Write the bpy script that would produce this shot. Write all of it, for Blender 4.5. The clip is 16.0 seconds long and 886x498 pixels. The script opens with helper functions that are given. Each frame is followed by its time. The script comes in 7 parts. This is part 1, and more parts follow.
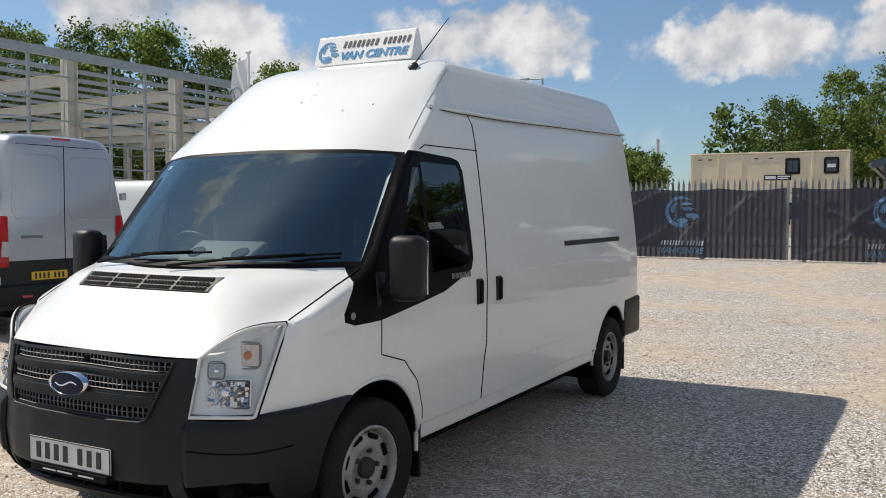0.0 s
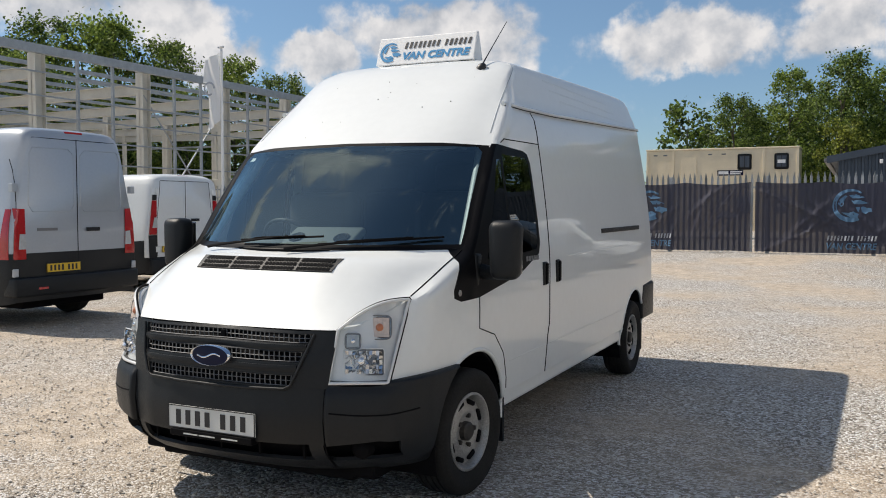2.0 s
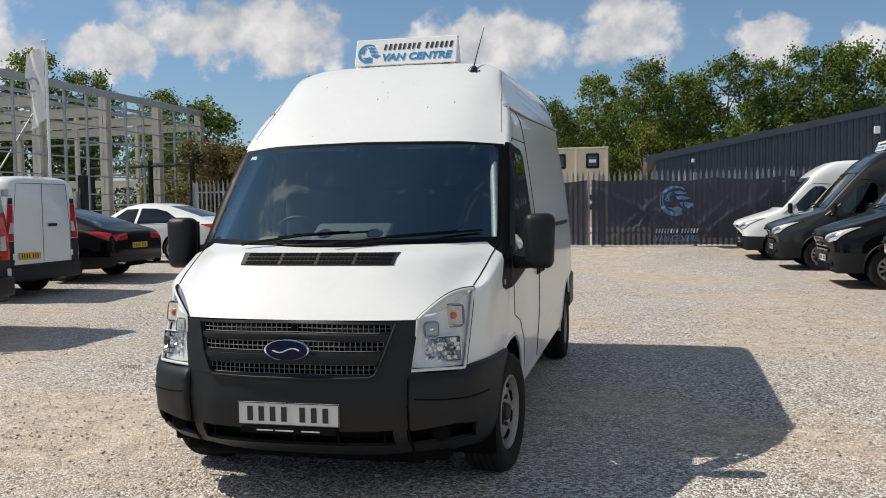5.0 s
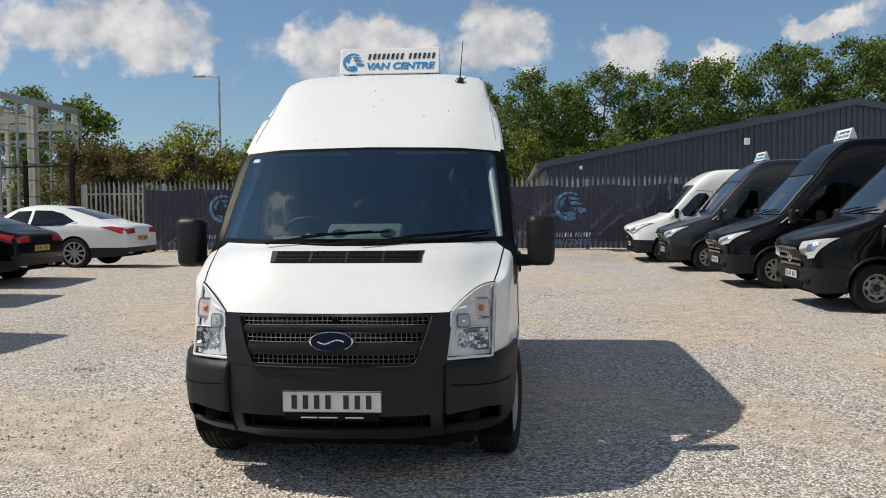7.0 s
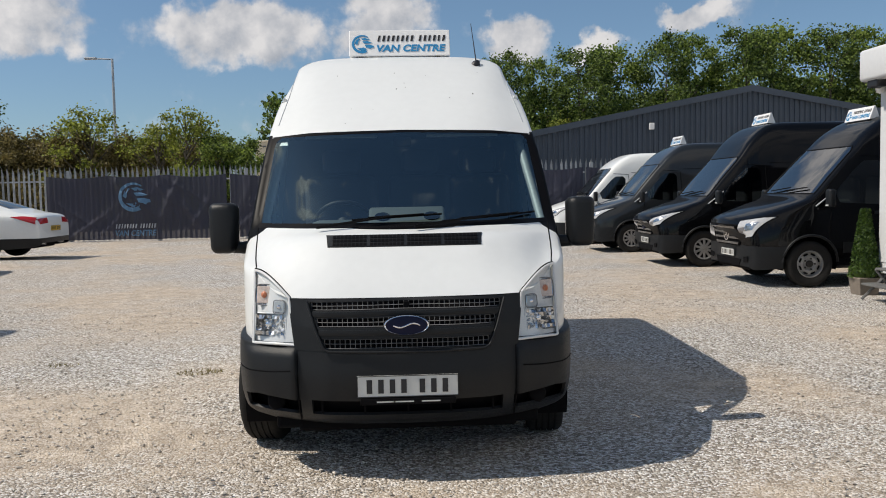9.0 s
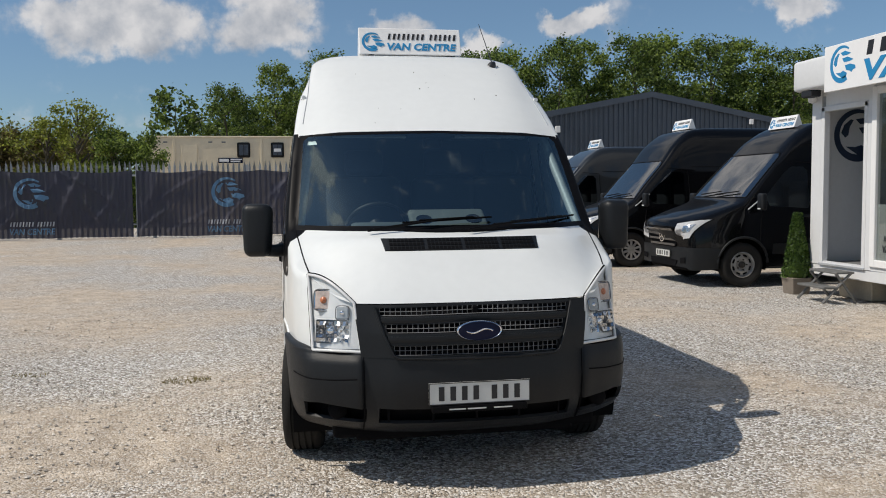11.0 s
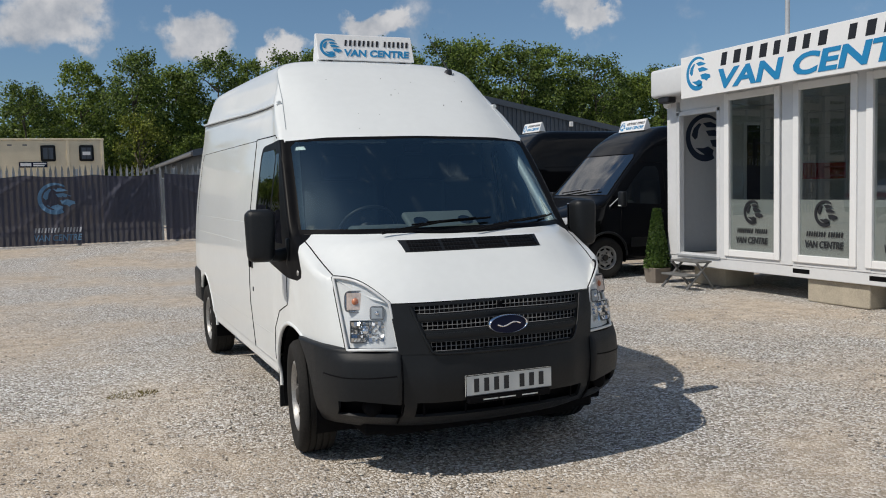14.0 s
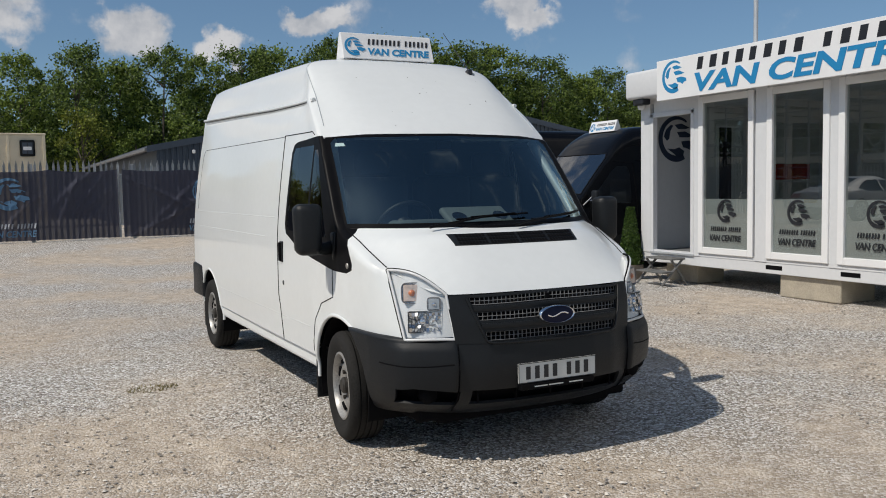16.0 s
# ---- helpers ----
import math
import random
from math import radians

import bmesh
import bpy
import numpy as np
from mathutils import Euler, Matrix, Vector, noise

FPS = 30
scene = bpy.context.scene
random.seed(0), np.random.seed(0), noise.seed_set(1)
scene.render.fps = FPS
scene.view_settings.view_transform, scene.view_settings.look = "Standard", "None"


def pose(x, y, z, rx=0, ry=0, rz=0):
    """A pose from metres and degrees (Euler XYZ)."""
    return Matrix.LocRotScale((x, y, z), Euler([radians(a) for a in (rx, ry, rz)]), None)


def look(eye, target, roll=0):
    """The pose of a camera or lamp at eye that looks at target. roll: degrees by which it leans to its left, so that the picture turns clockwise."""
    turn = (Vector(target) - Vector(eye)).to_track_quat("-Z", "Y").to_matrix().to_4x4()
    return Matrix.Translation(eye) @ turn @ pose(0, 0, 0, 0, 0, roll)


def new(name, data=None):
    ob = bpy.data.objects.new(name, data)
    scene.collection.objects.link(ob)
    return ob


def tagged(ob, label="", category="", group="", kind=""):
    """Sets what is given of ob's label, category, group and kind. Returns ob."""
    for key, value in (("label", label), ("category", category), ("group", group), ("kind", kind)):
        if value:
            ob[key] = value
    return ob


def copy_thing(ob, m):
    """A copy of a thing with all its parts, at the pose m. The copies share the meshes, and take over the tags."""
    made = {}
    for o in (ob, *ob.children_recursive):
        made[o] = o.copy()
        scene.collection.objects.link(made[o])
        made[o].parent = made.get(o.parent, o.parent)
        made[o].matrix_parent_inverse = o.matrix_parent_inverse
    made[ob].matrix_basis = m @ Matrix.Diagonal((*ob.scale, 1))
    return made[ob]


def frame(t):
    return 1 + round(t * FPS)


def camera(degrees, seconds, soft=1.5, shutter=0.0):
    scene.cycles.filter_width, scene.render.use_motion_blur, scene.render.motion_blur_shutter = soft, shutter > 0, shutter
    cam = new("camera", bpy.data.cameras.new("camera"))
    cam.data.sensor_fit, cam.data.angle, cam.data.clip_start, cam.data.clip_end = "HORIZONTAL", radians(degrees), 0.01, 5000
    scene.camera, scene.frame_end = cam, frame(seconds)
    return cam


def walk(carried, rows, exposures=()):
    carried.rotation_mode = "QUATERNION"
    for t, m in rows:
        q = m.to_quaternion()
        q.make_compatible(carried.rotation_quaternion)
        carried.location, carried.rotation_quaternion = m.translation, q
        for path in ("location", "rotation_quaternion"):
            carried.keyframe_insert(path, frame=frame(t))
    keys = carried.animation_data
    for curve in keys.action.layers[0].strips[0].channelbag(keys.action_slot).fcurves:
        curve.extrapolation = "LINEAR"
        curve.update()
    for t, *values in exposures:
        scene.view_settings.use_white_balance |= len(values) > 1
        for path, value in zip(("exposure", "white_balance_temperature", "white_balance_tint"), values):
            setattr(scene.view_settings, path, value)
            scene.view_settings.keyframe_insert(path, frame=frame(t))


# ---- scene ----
cam = camera(54.0, 16.0, 1.0)
PATH = [
    (0, (3.221, -2.51, 1.574), (2.26, -0.758, 1.485), 0.1),
    (0.5, (3.217, -2.646, 1.557), (2.256, -0.895, 1.472), 0.2),
    (1, (3.162, -2.851, 1.55), (2.22, -1.089, 1.458), 0.3),
    (1.5, (2.923, -3.041, 1.535), (2.008, -1.265, 1.441), 0.1),
    (2, (2.761, -3.246, 1.531), (1.904, -1.442, 1.432), 0.0),
    (2.5, (2.633, -3.481, 1.517), (1.831, -1.651, 1.42), -0.6),
    (3, (2.433, -3.626, 1.529), (1.68, -1.775, 1.434), -0.7),
    (3.5, (2.22, -3.713, 1.525), (1.54, -1.835, 1.421), -1.2),
    (3.7, (2.161, -3.746, 1.528), (1.502, -1.861, 1.412), -1.0),
    (5.8, (1.414, -4.112, 1.489), (1.092, -2.14, 1.395), -1.0),
    (6, (1.372, -4.193, 1.487), (1.07, -2.218, 1.39), -0.9),
    (6.5, (1.172, -4.313, 1.49), (0.942, -2.328, 1.397), -0.7),
    (7, (0.93, -4.391, 1.5), (0.771, -2.399, 1.407), -0.5),
    (7.5, (0.704, -4.367, 1.48), (0.599, -2.372, 1.39), -0.5),
    (8, (0.465, -4.362, 1.488), (0.401, -2.365, 1.391), -0.8),
    (8.5, (0.205, -4.45, 1.496), (0.207, -2.454, 1.368), -1.2),
    (9, (-0.012, -4.419, 1.492), (0.081, -2.425, 1.363), -1.1),
    (9.2, (-0.095, -4.368, 1.479), (0.018, -2.375, 1.349), -1.0),
    (11.3, (-1.101, -4.233, 1.527), (-0.681, -2.282, 1.393), -0.5),
    (11.5, (-1.204, -4.24, 1.528), (-0.741, -2.299, 1.394), -0.5),
    (12, (-1.478, -4.273, 1.535), (-0.954, -2.348, 1.4), -0.6),
    (12.5, (-1.669, -4.224, 1.533), (-1.096, -2.313, 1.4), -0.6),
    (13, (-1.833, -4.083, 1.53), (-1.182, -2.196, 1.403), -0.9),
    (13.5, (-1.988, -4.093, 1.535), (-1.297, -2.221, 1.403), -1.4),
    (14, (-2.106, -4.135, 1.55), (-1.331, -2.297, 1.412), -1.4),
    (14.5, (-2.19, -4.143, 1.551), (-1.394, -2.314, 1.41), -1.1),
    (15, (-2.312, -4.122, 1.543), (-1.49, -2.304, 1.402), -0.9),
    (15.5, (-2.502, -4.01, 1.525), (-1.649, -2.206, 1.387), -0.9),
    (16, (-2.742, -4.042, 1.544), (-1.843, -2.261, 1.401), -1.0),
]
walk(cam, [(t, look(eye, target, roll)) for t, eye, target, roll in PATH],
     exposures=[(0, 0.46, 6980, 11), (3.5, 0.38, 6960, 11), (9, 0.25, 6880, 11), (12.5, 0.07, 6690, 10), (16, -0.01, 6660, 10)])

# ---- light ----
SUN_DIR = Vector((-0.80, -0.07, 1.0)).normalized()
sun = new("sun", bpy.data.lights.new("sun", "SUN"))
sun.data.energy, sun.data.angle, sun.data.color = 3.3, radians(0.5), (1.0, 0.95, 0.865)
sun.matrix_world = look(SUN_DIR * 60, (0, 0, 0))


def make_world():
    """Blue spring sky with scattered cumulus low over the horizon."""
    w = bpy.data.worlds.new("sky")
    scene.world = w
    w.use_nodes = True
    nt = w.node_tree
    nt.nodes.clear()
    N, L = nt.nodes.new, nt.links.new
    out, bg, sky = N("ShaderNodeOutputWorld"), N("ShaderNodeBackground"), N("ShaderNodeTexSky")
    sky.sky_type, sky.sun_disc = "NISHITA", False
    sky.sun_elevation = math.asin(SUN_DIR.z)
    sky.sun_rotation = math.atan2(SUN_DIR.x, SUN_DIR.y)
    sky.air_density, sky.dust_density, sky.ozone_density = 0.9, 0.25, 2.0
    tc = N("ShaderNodeTexCoord")
    n1, n2, n3 = N("ShaderNodeTexNoise"), N("ShaderNodeTexNoise"), N("ShaderNodeTexNoise")
    toward = N("ShaderNodeVectorMath"); toward.operation = "ADD"
    L(tc.outputs["Generated"], toward.inputs[0]); toward.inputs[1].default_value = (-0.012, 0.0, 0.020)
    for n, sc, det, src in ((n1, 15.0, 8.0, tc.outputs["Generated"]), (n2, 26.0, 6.0, tc.outputs["Generated"]), (n3, 15.0, 5.0, toward.outputs[0])):
        n.inputs["Scale"].default_value, n.inputs["Detail"].default_value = sc, det
        n.inputs["Roughness"].default_value = 0.56
        L(src, n.inputs["Vector"])
    # distort the look-up of the cloud masses so that their outlines billow
    sub = N("ShaderNodeVectorMath"); sub.operation = "SUBTRACT"
    L(n2.outputs["Color"], sub.inputs[0]); sub.inputs[1].default_value = (0.5, 0.5, 0.5)
    scl = N("ShaderNodeVectorMath"); scl.operation = "SCALE"
    L(sub.outputs[0], scl.inputs[0]); scl.inputs["Scale"].default_value = 0.075
    add = N("ShaderNodeVectorMath"); add.operation = "ADD"
    L(tc.outputs["Generated"], add.inputs[0]); L(scl.outputs[0], add.inputs[1])
    total = None
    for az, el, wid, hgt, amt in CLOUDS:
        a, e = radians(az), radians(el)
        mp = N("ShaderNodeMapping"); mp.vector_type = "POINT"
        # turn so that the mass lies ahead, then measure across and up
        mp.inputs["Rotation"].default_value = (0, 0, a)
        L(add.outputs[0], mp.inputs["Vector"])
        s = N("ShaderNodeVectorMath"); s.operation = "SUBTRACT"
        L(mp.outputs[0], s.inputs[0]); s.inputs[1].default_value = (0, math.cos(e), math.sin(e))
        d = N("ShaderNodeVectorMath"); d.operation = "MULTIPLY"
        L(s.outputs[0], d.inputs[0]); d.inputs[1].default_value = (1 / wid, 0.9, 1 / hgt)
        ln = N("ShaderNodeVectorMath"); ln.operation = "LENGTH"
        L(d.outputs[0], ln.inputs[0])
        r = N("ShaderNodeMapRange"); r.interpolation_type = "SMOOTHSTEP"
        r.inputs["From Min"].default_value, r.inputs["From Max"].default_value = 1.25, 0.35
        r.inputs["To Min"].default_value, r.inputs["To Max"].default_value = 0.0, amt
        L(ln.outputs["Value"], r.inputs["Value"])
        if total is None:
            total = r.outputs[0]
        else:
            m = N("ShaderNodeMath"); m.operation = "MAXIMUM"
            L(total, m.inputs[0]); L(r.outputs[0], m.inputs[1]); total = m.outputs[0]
    # ragged billowing edges: the masses eaten into by the noise
    bil = N("ShaderNodeMath"); bil.operation = "MULTIPLY_ADD"
    L(n1.outputs["Fac"], bil.inputs[0]); bil.inputs[1].default_value = 2.6; bil.inputs[2].default_value = -1.62
    val = N("ShaderNodeMath"); val.operation = "ADD"
    L(bil.outputs[0], val.inputs[0]); L(total, val.inputs[1])
    soft = N("ShaderNodeMapRange"); soft.interpolation_type = "SMOOTHSTEP"
    soft.inputs["From Min"].default_value, soft.inputs["From Max"].default_value = -0.10, 0.72
    soft.inputs["To Max"].default_value = 0.90
    L(val.outputs[0], soft.inputs["Value"])
    # sunlit tops and greyer undersides
    lit = N("ShaderNodeMath"); lit.operation = "SUBTRACT"
    L(n1.outputs["Fac"], lit.inputs[0]); L(n3.outputs["Fac"], lit.inputs[1])
    ramp = N("ShaderNodeValToRGB")
    ramp.color_ramp.elements[0].position, ramp.color_ramp.elements[0].color = 0.36, (2.3, 2.5, 2.85, 1)
    ramp.color_ramp.elements[1].position, ramp.color_ramp.elements[1].color = 0.66, (4.5, 4.5, 4.6, 1)
    lf = N("ShaderNodeMath"); lf.operation = "MULTIPLY_ADD"
    L(lit.outputs[0], lf.inputs[0]); lf.inputs[1].default_value = 1.0; lf.inputs[2].default_value = 0.53
    L(lf.outputs[0], ramp.inputs["Fac"])
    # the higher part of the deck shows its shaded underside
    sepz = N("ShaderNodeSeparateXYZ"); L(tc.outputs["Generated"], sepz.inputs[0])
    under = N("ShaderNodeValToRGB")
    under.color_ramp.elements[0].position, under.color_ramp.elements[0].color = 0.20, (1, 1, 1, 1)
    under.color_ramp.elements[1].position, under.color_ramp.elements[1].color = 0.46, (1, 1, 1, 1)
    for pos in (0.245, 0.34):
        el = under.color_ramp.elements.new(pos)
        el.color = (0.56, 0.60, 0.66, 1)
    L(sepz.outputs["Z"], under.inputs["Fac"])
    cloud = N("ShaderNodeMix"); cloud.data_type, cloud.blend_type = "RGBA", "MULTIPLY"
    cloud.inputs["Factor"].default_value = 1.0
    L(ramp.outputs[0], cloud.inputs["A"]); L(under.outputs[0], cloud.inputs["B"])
    # deepen the clear sky, most of all in the pale band over the horizon
    low = N("ShaderNodeValToRGB")
    low.color_ramp.elements[0].position, low.color_ramp.elements[0].color = 0.0, (0.34, 0.42, 0.51, 1)
    low.color_ramp.elements[1].position, low.color_ramp.elements[1].color = 0.34, (0.52, 0.59, 0.60, 1)
    L(sepz.outputs["Z"], low.inputs["Fac"])
    tint = N("ShaderNodeMix"); tint.data_type, tint.blend_type = "RGBA", "MULTIPLY"
    tint.inputs["Factor"].default_value = 1.0
    L(sky.outputs[0], tint.inputs["A"]); L(low.outputs[0], tint.inputs["B"])
    mix = N("ShaderNodeMix"); mix.data_type = "RGBA"
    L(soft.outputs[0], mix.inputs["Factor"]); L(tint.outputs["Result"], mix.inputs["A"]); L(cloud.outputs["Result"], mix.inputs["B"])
    L(mix.outputs["Result"], bg.inputs["Color"])
    bg.inputs["Strength"].default_value = SKY_STRENGTH
    L(bg.outputs[0], out.inputs["Surface"])


SKY_STRENGTH = 0.142
# cumulus: azimuth, elevation, half width, half height, amount
LOW_CLOUDS = [
    (-49, 12.5, 0.09, 0.05, 1.1), (-42.5, 11.6, 0.075, 0.04, 1.15), (-40, 9.3, 0.07, 0.03, 1.1), (-33.8, 9.5, 0.055, 0.032, 1.15), (-26, 11.0, 0.12, 0.045, 1.2), (-22, 10.0, 0.07, 0.035, 1.0),
    (-10.2, 10.3, 0.105, 0.042, 1.2), (-0.8, 10.7, 0.065, 0.045, 1.25), (7.9, 9.8, 0.040, 0.036, 1.2), (12.9, 9.0, 0.030, 0.024, 1.15), (18.8, 10.6, 0.042, 0.018, 1.15), (32.3, 11.0, 0.040, 0.020, 1.15),
    (-32, 15.8, 0.26, 0.04, 0.95), (-10, 16.4, 0.22, 0.035, 0.9), (-7.6, 10.4, 0.07, 0.03, 0.9), (44, 6.8, 0.03, 0.02, 0.9), (250, 16, 0.25, 0.08, 1.1),
]
# clouds out of view, added to whiten the fill light and feed windscreen reflections
UNSEEN_CLOUDS = [
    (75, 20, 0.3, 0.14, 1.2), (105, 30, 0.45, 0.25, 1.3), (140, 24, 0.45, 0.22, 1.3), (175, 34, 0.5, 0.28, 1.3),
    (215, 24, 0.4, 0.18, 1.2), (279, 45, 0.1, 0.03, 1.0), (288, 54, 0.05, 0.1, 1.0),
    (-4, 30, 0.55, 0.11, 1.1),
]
CLOUDS = LOW_CLOUDS + UNSEEN_CLOUDS
make_world()


# ---- materials ----
def mat(name, col, rough=0.5, metal=0.0, var=0.10, scale=3.0, bump=0.0, bscale=80.0, coat=0.0, spec=0.5, col2=None, island=0.0, fine=None):
    """A surface with variation at two scales and fine relief."""
    m = bpy.data.materials.new(name)
    m.use_nodes = True
    nt = m.node_tree
    N, L = nt.nodes.new, nt.links.new
    p = nt.nodes["Principled BSDF"]
    tc = N("ShaderNodeTexCoord")
    a, b = N("ShaderNodeTexNoise"), N("ShaderNodeTexNoise")
    a.inputs["Scale"].default_value, a.inputs["Detail"].default_value = scale, 5
    b.inputs["Scale"].default_value, b.inputs["Detail"].default_value = fine or scale * 14, 4
    for n in (a, b):
        L(tc.outputs["Object"], n.inputs["Vector"])
    avg = N("ShaderNodeMath"); avg.operation = "MULTIPLY_ADD"
    L(b.outputs["Fac"], avg.inputs[0]); avg.inputs[1].default_value = 0.5
    hf = N("ShaderNodeMath"); hf.operation = "MULTIPLY"
    L(a.outputs["Fac"], hf.inputs[0]); hf.inputs[1].default_value = 0.5
    L(hf.outputs[0], avg.inputs[2])
    fac = avg.outputs[0]
    if island:
        g = N("ShaderNodeNewGeometry")
        o = N("ShaderNodeMath"); o.operation = "MULTIPLY_ADD"
        L(g.outputs["Random Per Island"], o.inputs[0]); o.inputs[1].default_value = island
        L(fac, o.inputs[2])
        o2 = N("ShaderNodeMath"); o2.operation = "SUBTRACT"
        L(o.outputs[0], o2.inputs[0]); o2.inputs[1].default_value = island / 2
        fac = o2.outputs[0]
    r = N("ShaderNodeValToRGB")
    lo = [c * (1 - var) for c in col]
    hi = list(col2) if col2 else [min(1, c * (1 + var)) for c in col]
    r.color_ramp.elements[0].position, r.color_ramp.elements[0].color = 0.32, (*lo, 1)
    r.color_ramp.elements[1].position, r.color_ramp.elements[1].color = 0.68, (*hi, 1)
    L(fac, r.inputs["Fac"]); L(r.outputs[0], p.inputs["Base Color"])
    rr = N("ShaderNodeMapRange")
    rr.inputs["To Min"].default_value, rr.inputs["To Max"].default_value = max(0.02, rough * 0.8), min(1, rough * 1.2)
    L(a.outputs["Fac"], rr.inputs["Value"]); L(rr.outputs[0], p.inputs["Roughness"])
    p.inputs["Metallic"].default_value = metal
    p.inputs["Specular IOR Level"].default_value = spec
    if coat:
        p.inputs["Coat Weight"].default_value, p.inputs["Coat Roughness"].default_value = coat, 0.03
    if bump:
        c = N("ShaderNodeTexNoise")
        c.inputs["Scale"].default_value, c.inputs["Detail"].default_value = bscale, 3
        L(tc.outputs["Object"], c.inputs["Vector"])
        bp = N("ShaderNodeBump"); bp.inputs["Strength"].default_value, bp.inputs["Distance"].default_value = bump, 0.004
        L(c.outputs["Fac"], bp.inputs["Height"]); L(bp.outputs[0], p.inputs["Normal"])
    return m


def glass_mat(name, tint, ior=1.5, rough=0.0, even=0.0, sheen=(1, 1, 1)):
    """A thin pane: lets tinted light through and mirrors by Fresnel."""
    m = bpy.data.materials.new(name)
    m.use_nodes = True
    nt = m.node_tree
    nt.nodes.clear()
    N, L = nt.nodes.new, nt.links.new
    o, t, g, mx, f = N("ShaderNodeOutputMaterial"), N("ShaderNodeBsdfTransparent"), N("ShaderNodeBsdfGlossy"), N("ShaderNodeMixShader"), N("ShaderNodeFresnel")
    t.inputs["Color"].default_value = (*tint, 1)
    g.inputs["Roughness"].default_value = rough
    g.inputs["Color"].default_value = (*sheen, 1)
    f.inputs["IOR"].default_value = ior
    if even:
        mx.inputs["Fac"].default_value = even
    else:
        L(f.outputs[0], mx.inputs["Fac"])
    L(t.outputs[0], mx.inputs[1]); L(g.outputs[0], mx.inputs[2]); L(mx.outputs[0], o.inputs["Surface"])
    return m


WHITE = mat("white_paint", (0.755, 0.775, 0.77), 0.42, var=0.025, scale=1.3, coat=0.7, bump=0.02, bscale=14, spec=0.25)
SILVER = mat("silver_paint", (0.42, 0.45, 0.49), 0.38, metal=0.3, var=0.04, scale=2, coat=0.8)
BLACKP = mat("black_paint", (0.003, 0.0032, 0.004), 0.35, var=0.1, scale=2, coat=0.5, spec=0.03)
GREYP = mat("dark_grey_paint", (0.020, 0.023, 0.026), 0.35, metal=0.2, var=0.1, scale=2, coat=0.75, spec=0.15)
PLASTIC = mat("dark_plastic", (0.0085, 0.0100, 0.0120), 0.46, spec=0.32, var=0.18, scale=4, bump=0.25, bscale=420)
TRIMBLK = mat("satin_black_trim", (0.006, 0.006, 0.007), 0.40, var=0.15, scale=5, spec=0.06)
# near-black for dark parts; also stands in for shade inside slots and recesses
DARK = mat("black_parts_and_recess_shade", (0.004, 0.004, 0.005), 0.8, spec=0.1, var=0.2, scale=5)
RUBBER = mat("tyre_rubber", (0.020, 0.019, 0.018), 0.85, spec=0.2, var=0.45, scale=6, bump=0.2, bscale=160)
RIM = mat("silver_wheel", (0.34, 0.33, 0.315), 0.42, metal=0.45, var=0.42, scale=9)
RUST = mat("hub_steel", (0.05, 0.045, 0.04), 0.6, metal=0.5, var=0.4, scale=14)
CHROME = mat("chrome", (0.82, 0.83, 0.85), 0.08, metal=1.0, var=0.03, scale=5)
LAMPCHROME = mat("lamp_reflector", (0.60, 0.61, 0.62), 0.2, metal=1.0, var=0.25, scale=40)
LAMPGREY = mat("lamp_silver", (0.68, 0.69, 0.69), 0.35, metal=0.0, var=0.06, scale=20, coat=0.3)
AMBER = mat("amber_lens", (0.50, 0.17, 0.08), 0.3, var=0.1, scale=30)
REDLENS = mat("red_lens", (0.42, 0.012, 0.015), 0.15, var=0.15, scale=25, coat=0.8)
BLUE = mat("badge_blue", (0.004, 0.007, 0.032), 0.35, var=0.1, scale=30, spec=0.2)
LOGOBLUE = mat("print_blue", (0.015, 0.22, 0.46), 0.4, var=0.05, scale=8)
INK = mat("print_black", (0.015, 0.016, 0.02), 0.45, var=0.1, scale=8)
PLATEW = mat("plate_white", (0.62, 0.63, 0.61), 0.35, var=0.06, scale=12)
LATTICE = mat("pale_lattice", (0.20, 0.20, 0.205), 0.45, var=0.15, scale=8)
INDIC = mat("tinted_indicator", (0.58, 0.47, 0.41), 0.2, var=0.35, scale=60, coat=0.8)
PLATEY = mat("plate_yellow", (0.72, 0.46, 0.03), 0.35, var=0.06, scale=12)
SIGNW = mat("sign_white", (0.80, 0.80, 0.80), 0.35, var=0.03, scale=3, coat=0.2)
SEAT = mat("seat_fabric", (0.022, 0.026, 0.034), 0.9, var=0.2, scale=12, bump=0.3, bscale=300)
DASH = mat("dash_plastic", (0.085, 0.10, 0.105), 0.7, var=0.12, scale=8, bump=0.2, bscale=260)
BOARD = mat("bulkhead_board", (0.035, 0.042, 0.052), 0.8, var=0.15, scale=4)
GLASS = glass_mat("windscreen_glass", (0.66, 0.84, 0.86), 2.4, sheen=(0.78, 0.97, 1.0))
PGLASS = glass_mat("parked_glass", (0.34, 0.41, 0.43), 3.2)
DGLASS = glass_mat("tinted_glass", (0.16, 0.19, 0.19), 1.7)
CLEAR = glass_mat("lamp_lens", (0.95, 0.96, 0.97), even=0.045)
GALVDIM = mat("weathered_galvanised", (0.36, 0.39, 0.415), 0.55, metal=0.2, var=0.2, scale=4)
GALV = mat("galvanised_steel", (0.46, 0.48, 0.50), 0.5, metal=0.25, var=0.18, scale=5)
CREAM = mat("cream_steel", (0.74, 0.64, 0.47), 0.55, var=0.10, scale=1.5)
FRAMEW = mat("primed_beam", (0.60, 0.575, 0.51), 0.6, var=0.10, scale=2)
SHEDM = mat("dark_cladding", (0.055, 0.071, 0.096), 0.45, var=0.15, scale=1.2)
CABW = mat("cabin_white", (0.66, 0.67, 0.68), 0.45, var=0.04, scale=1.2)
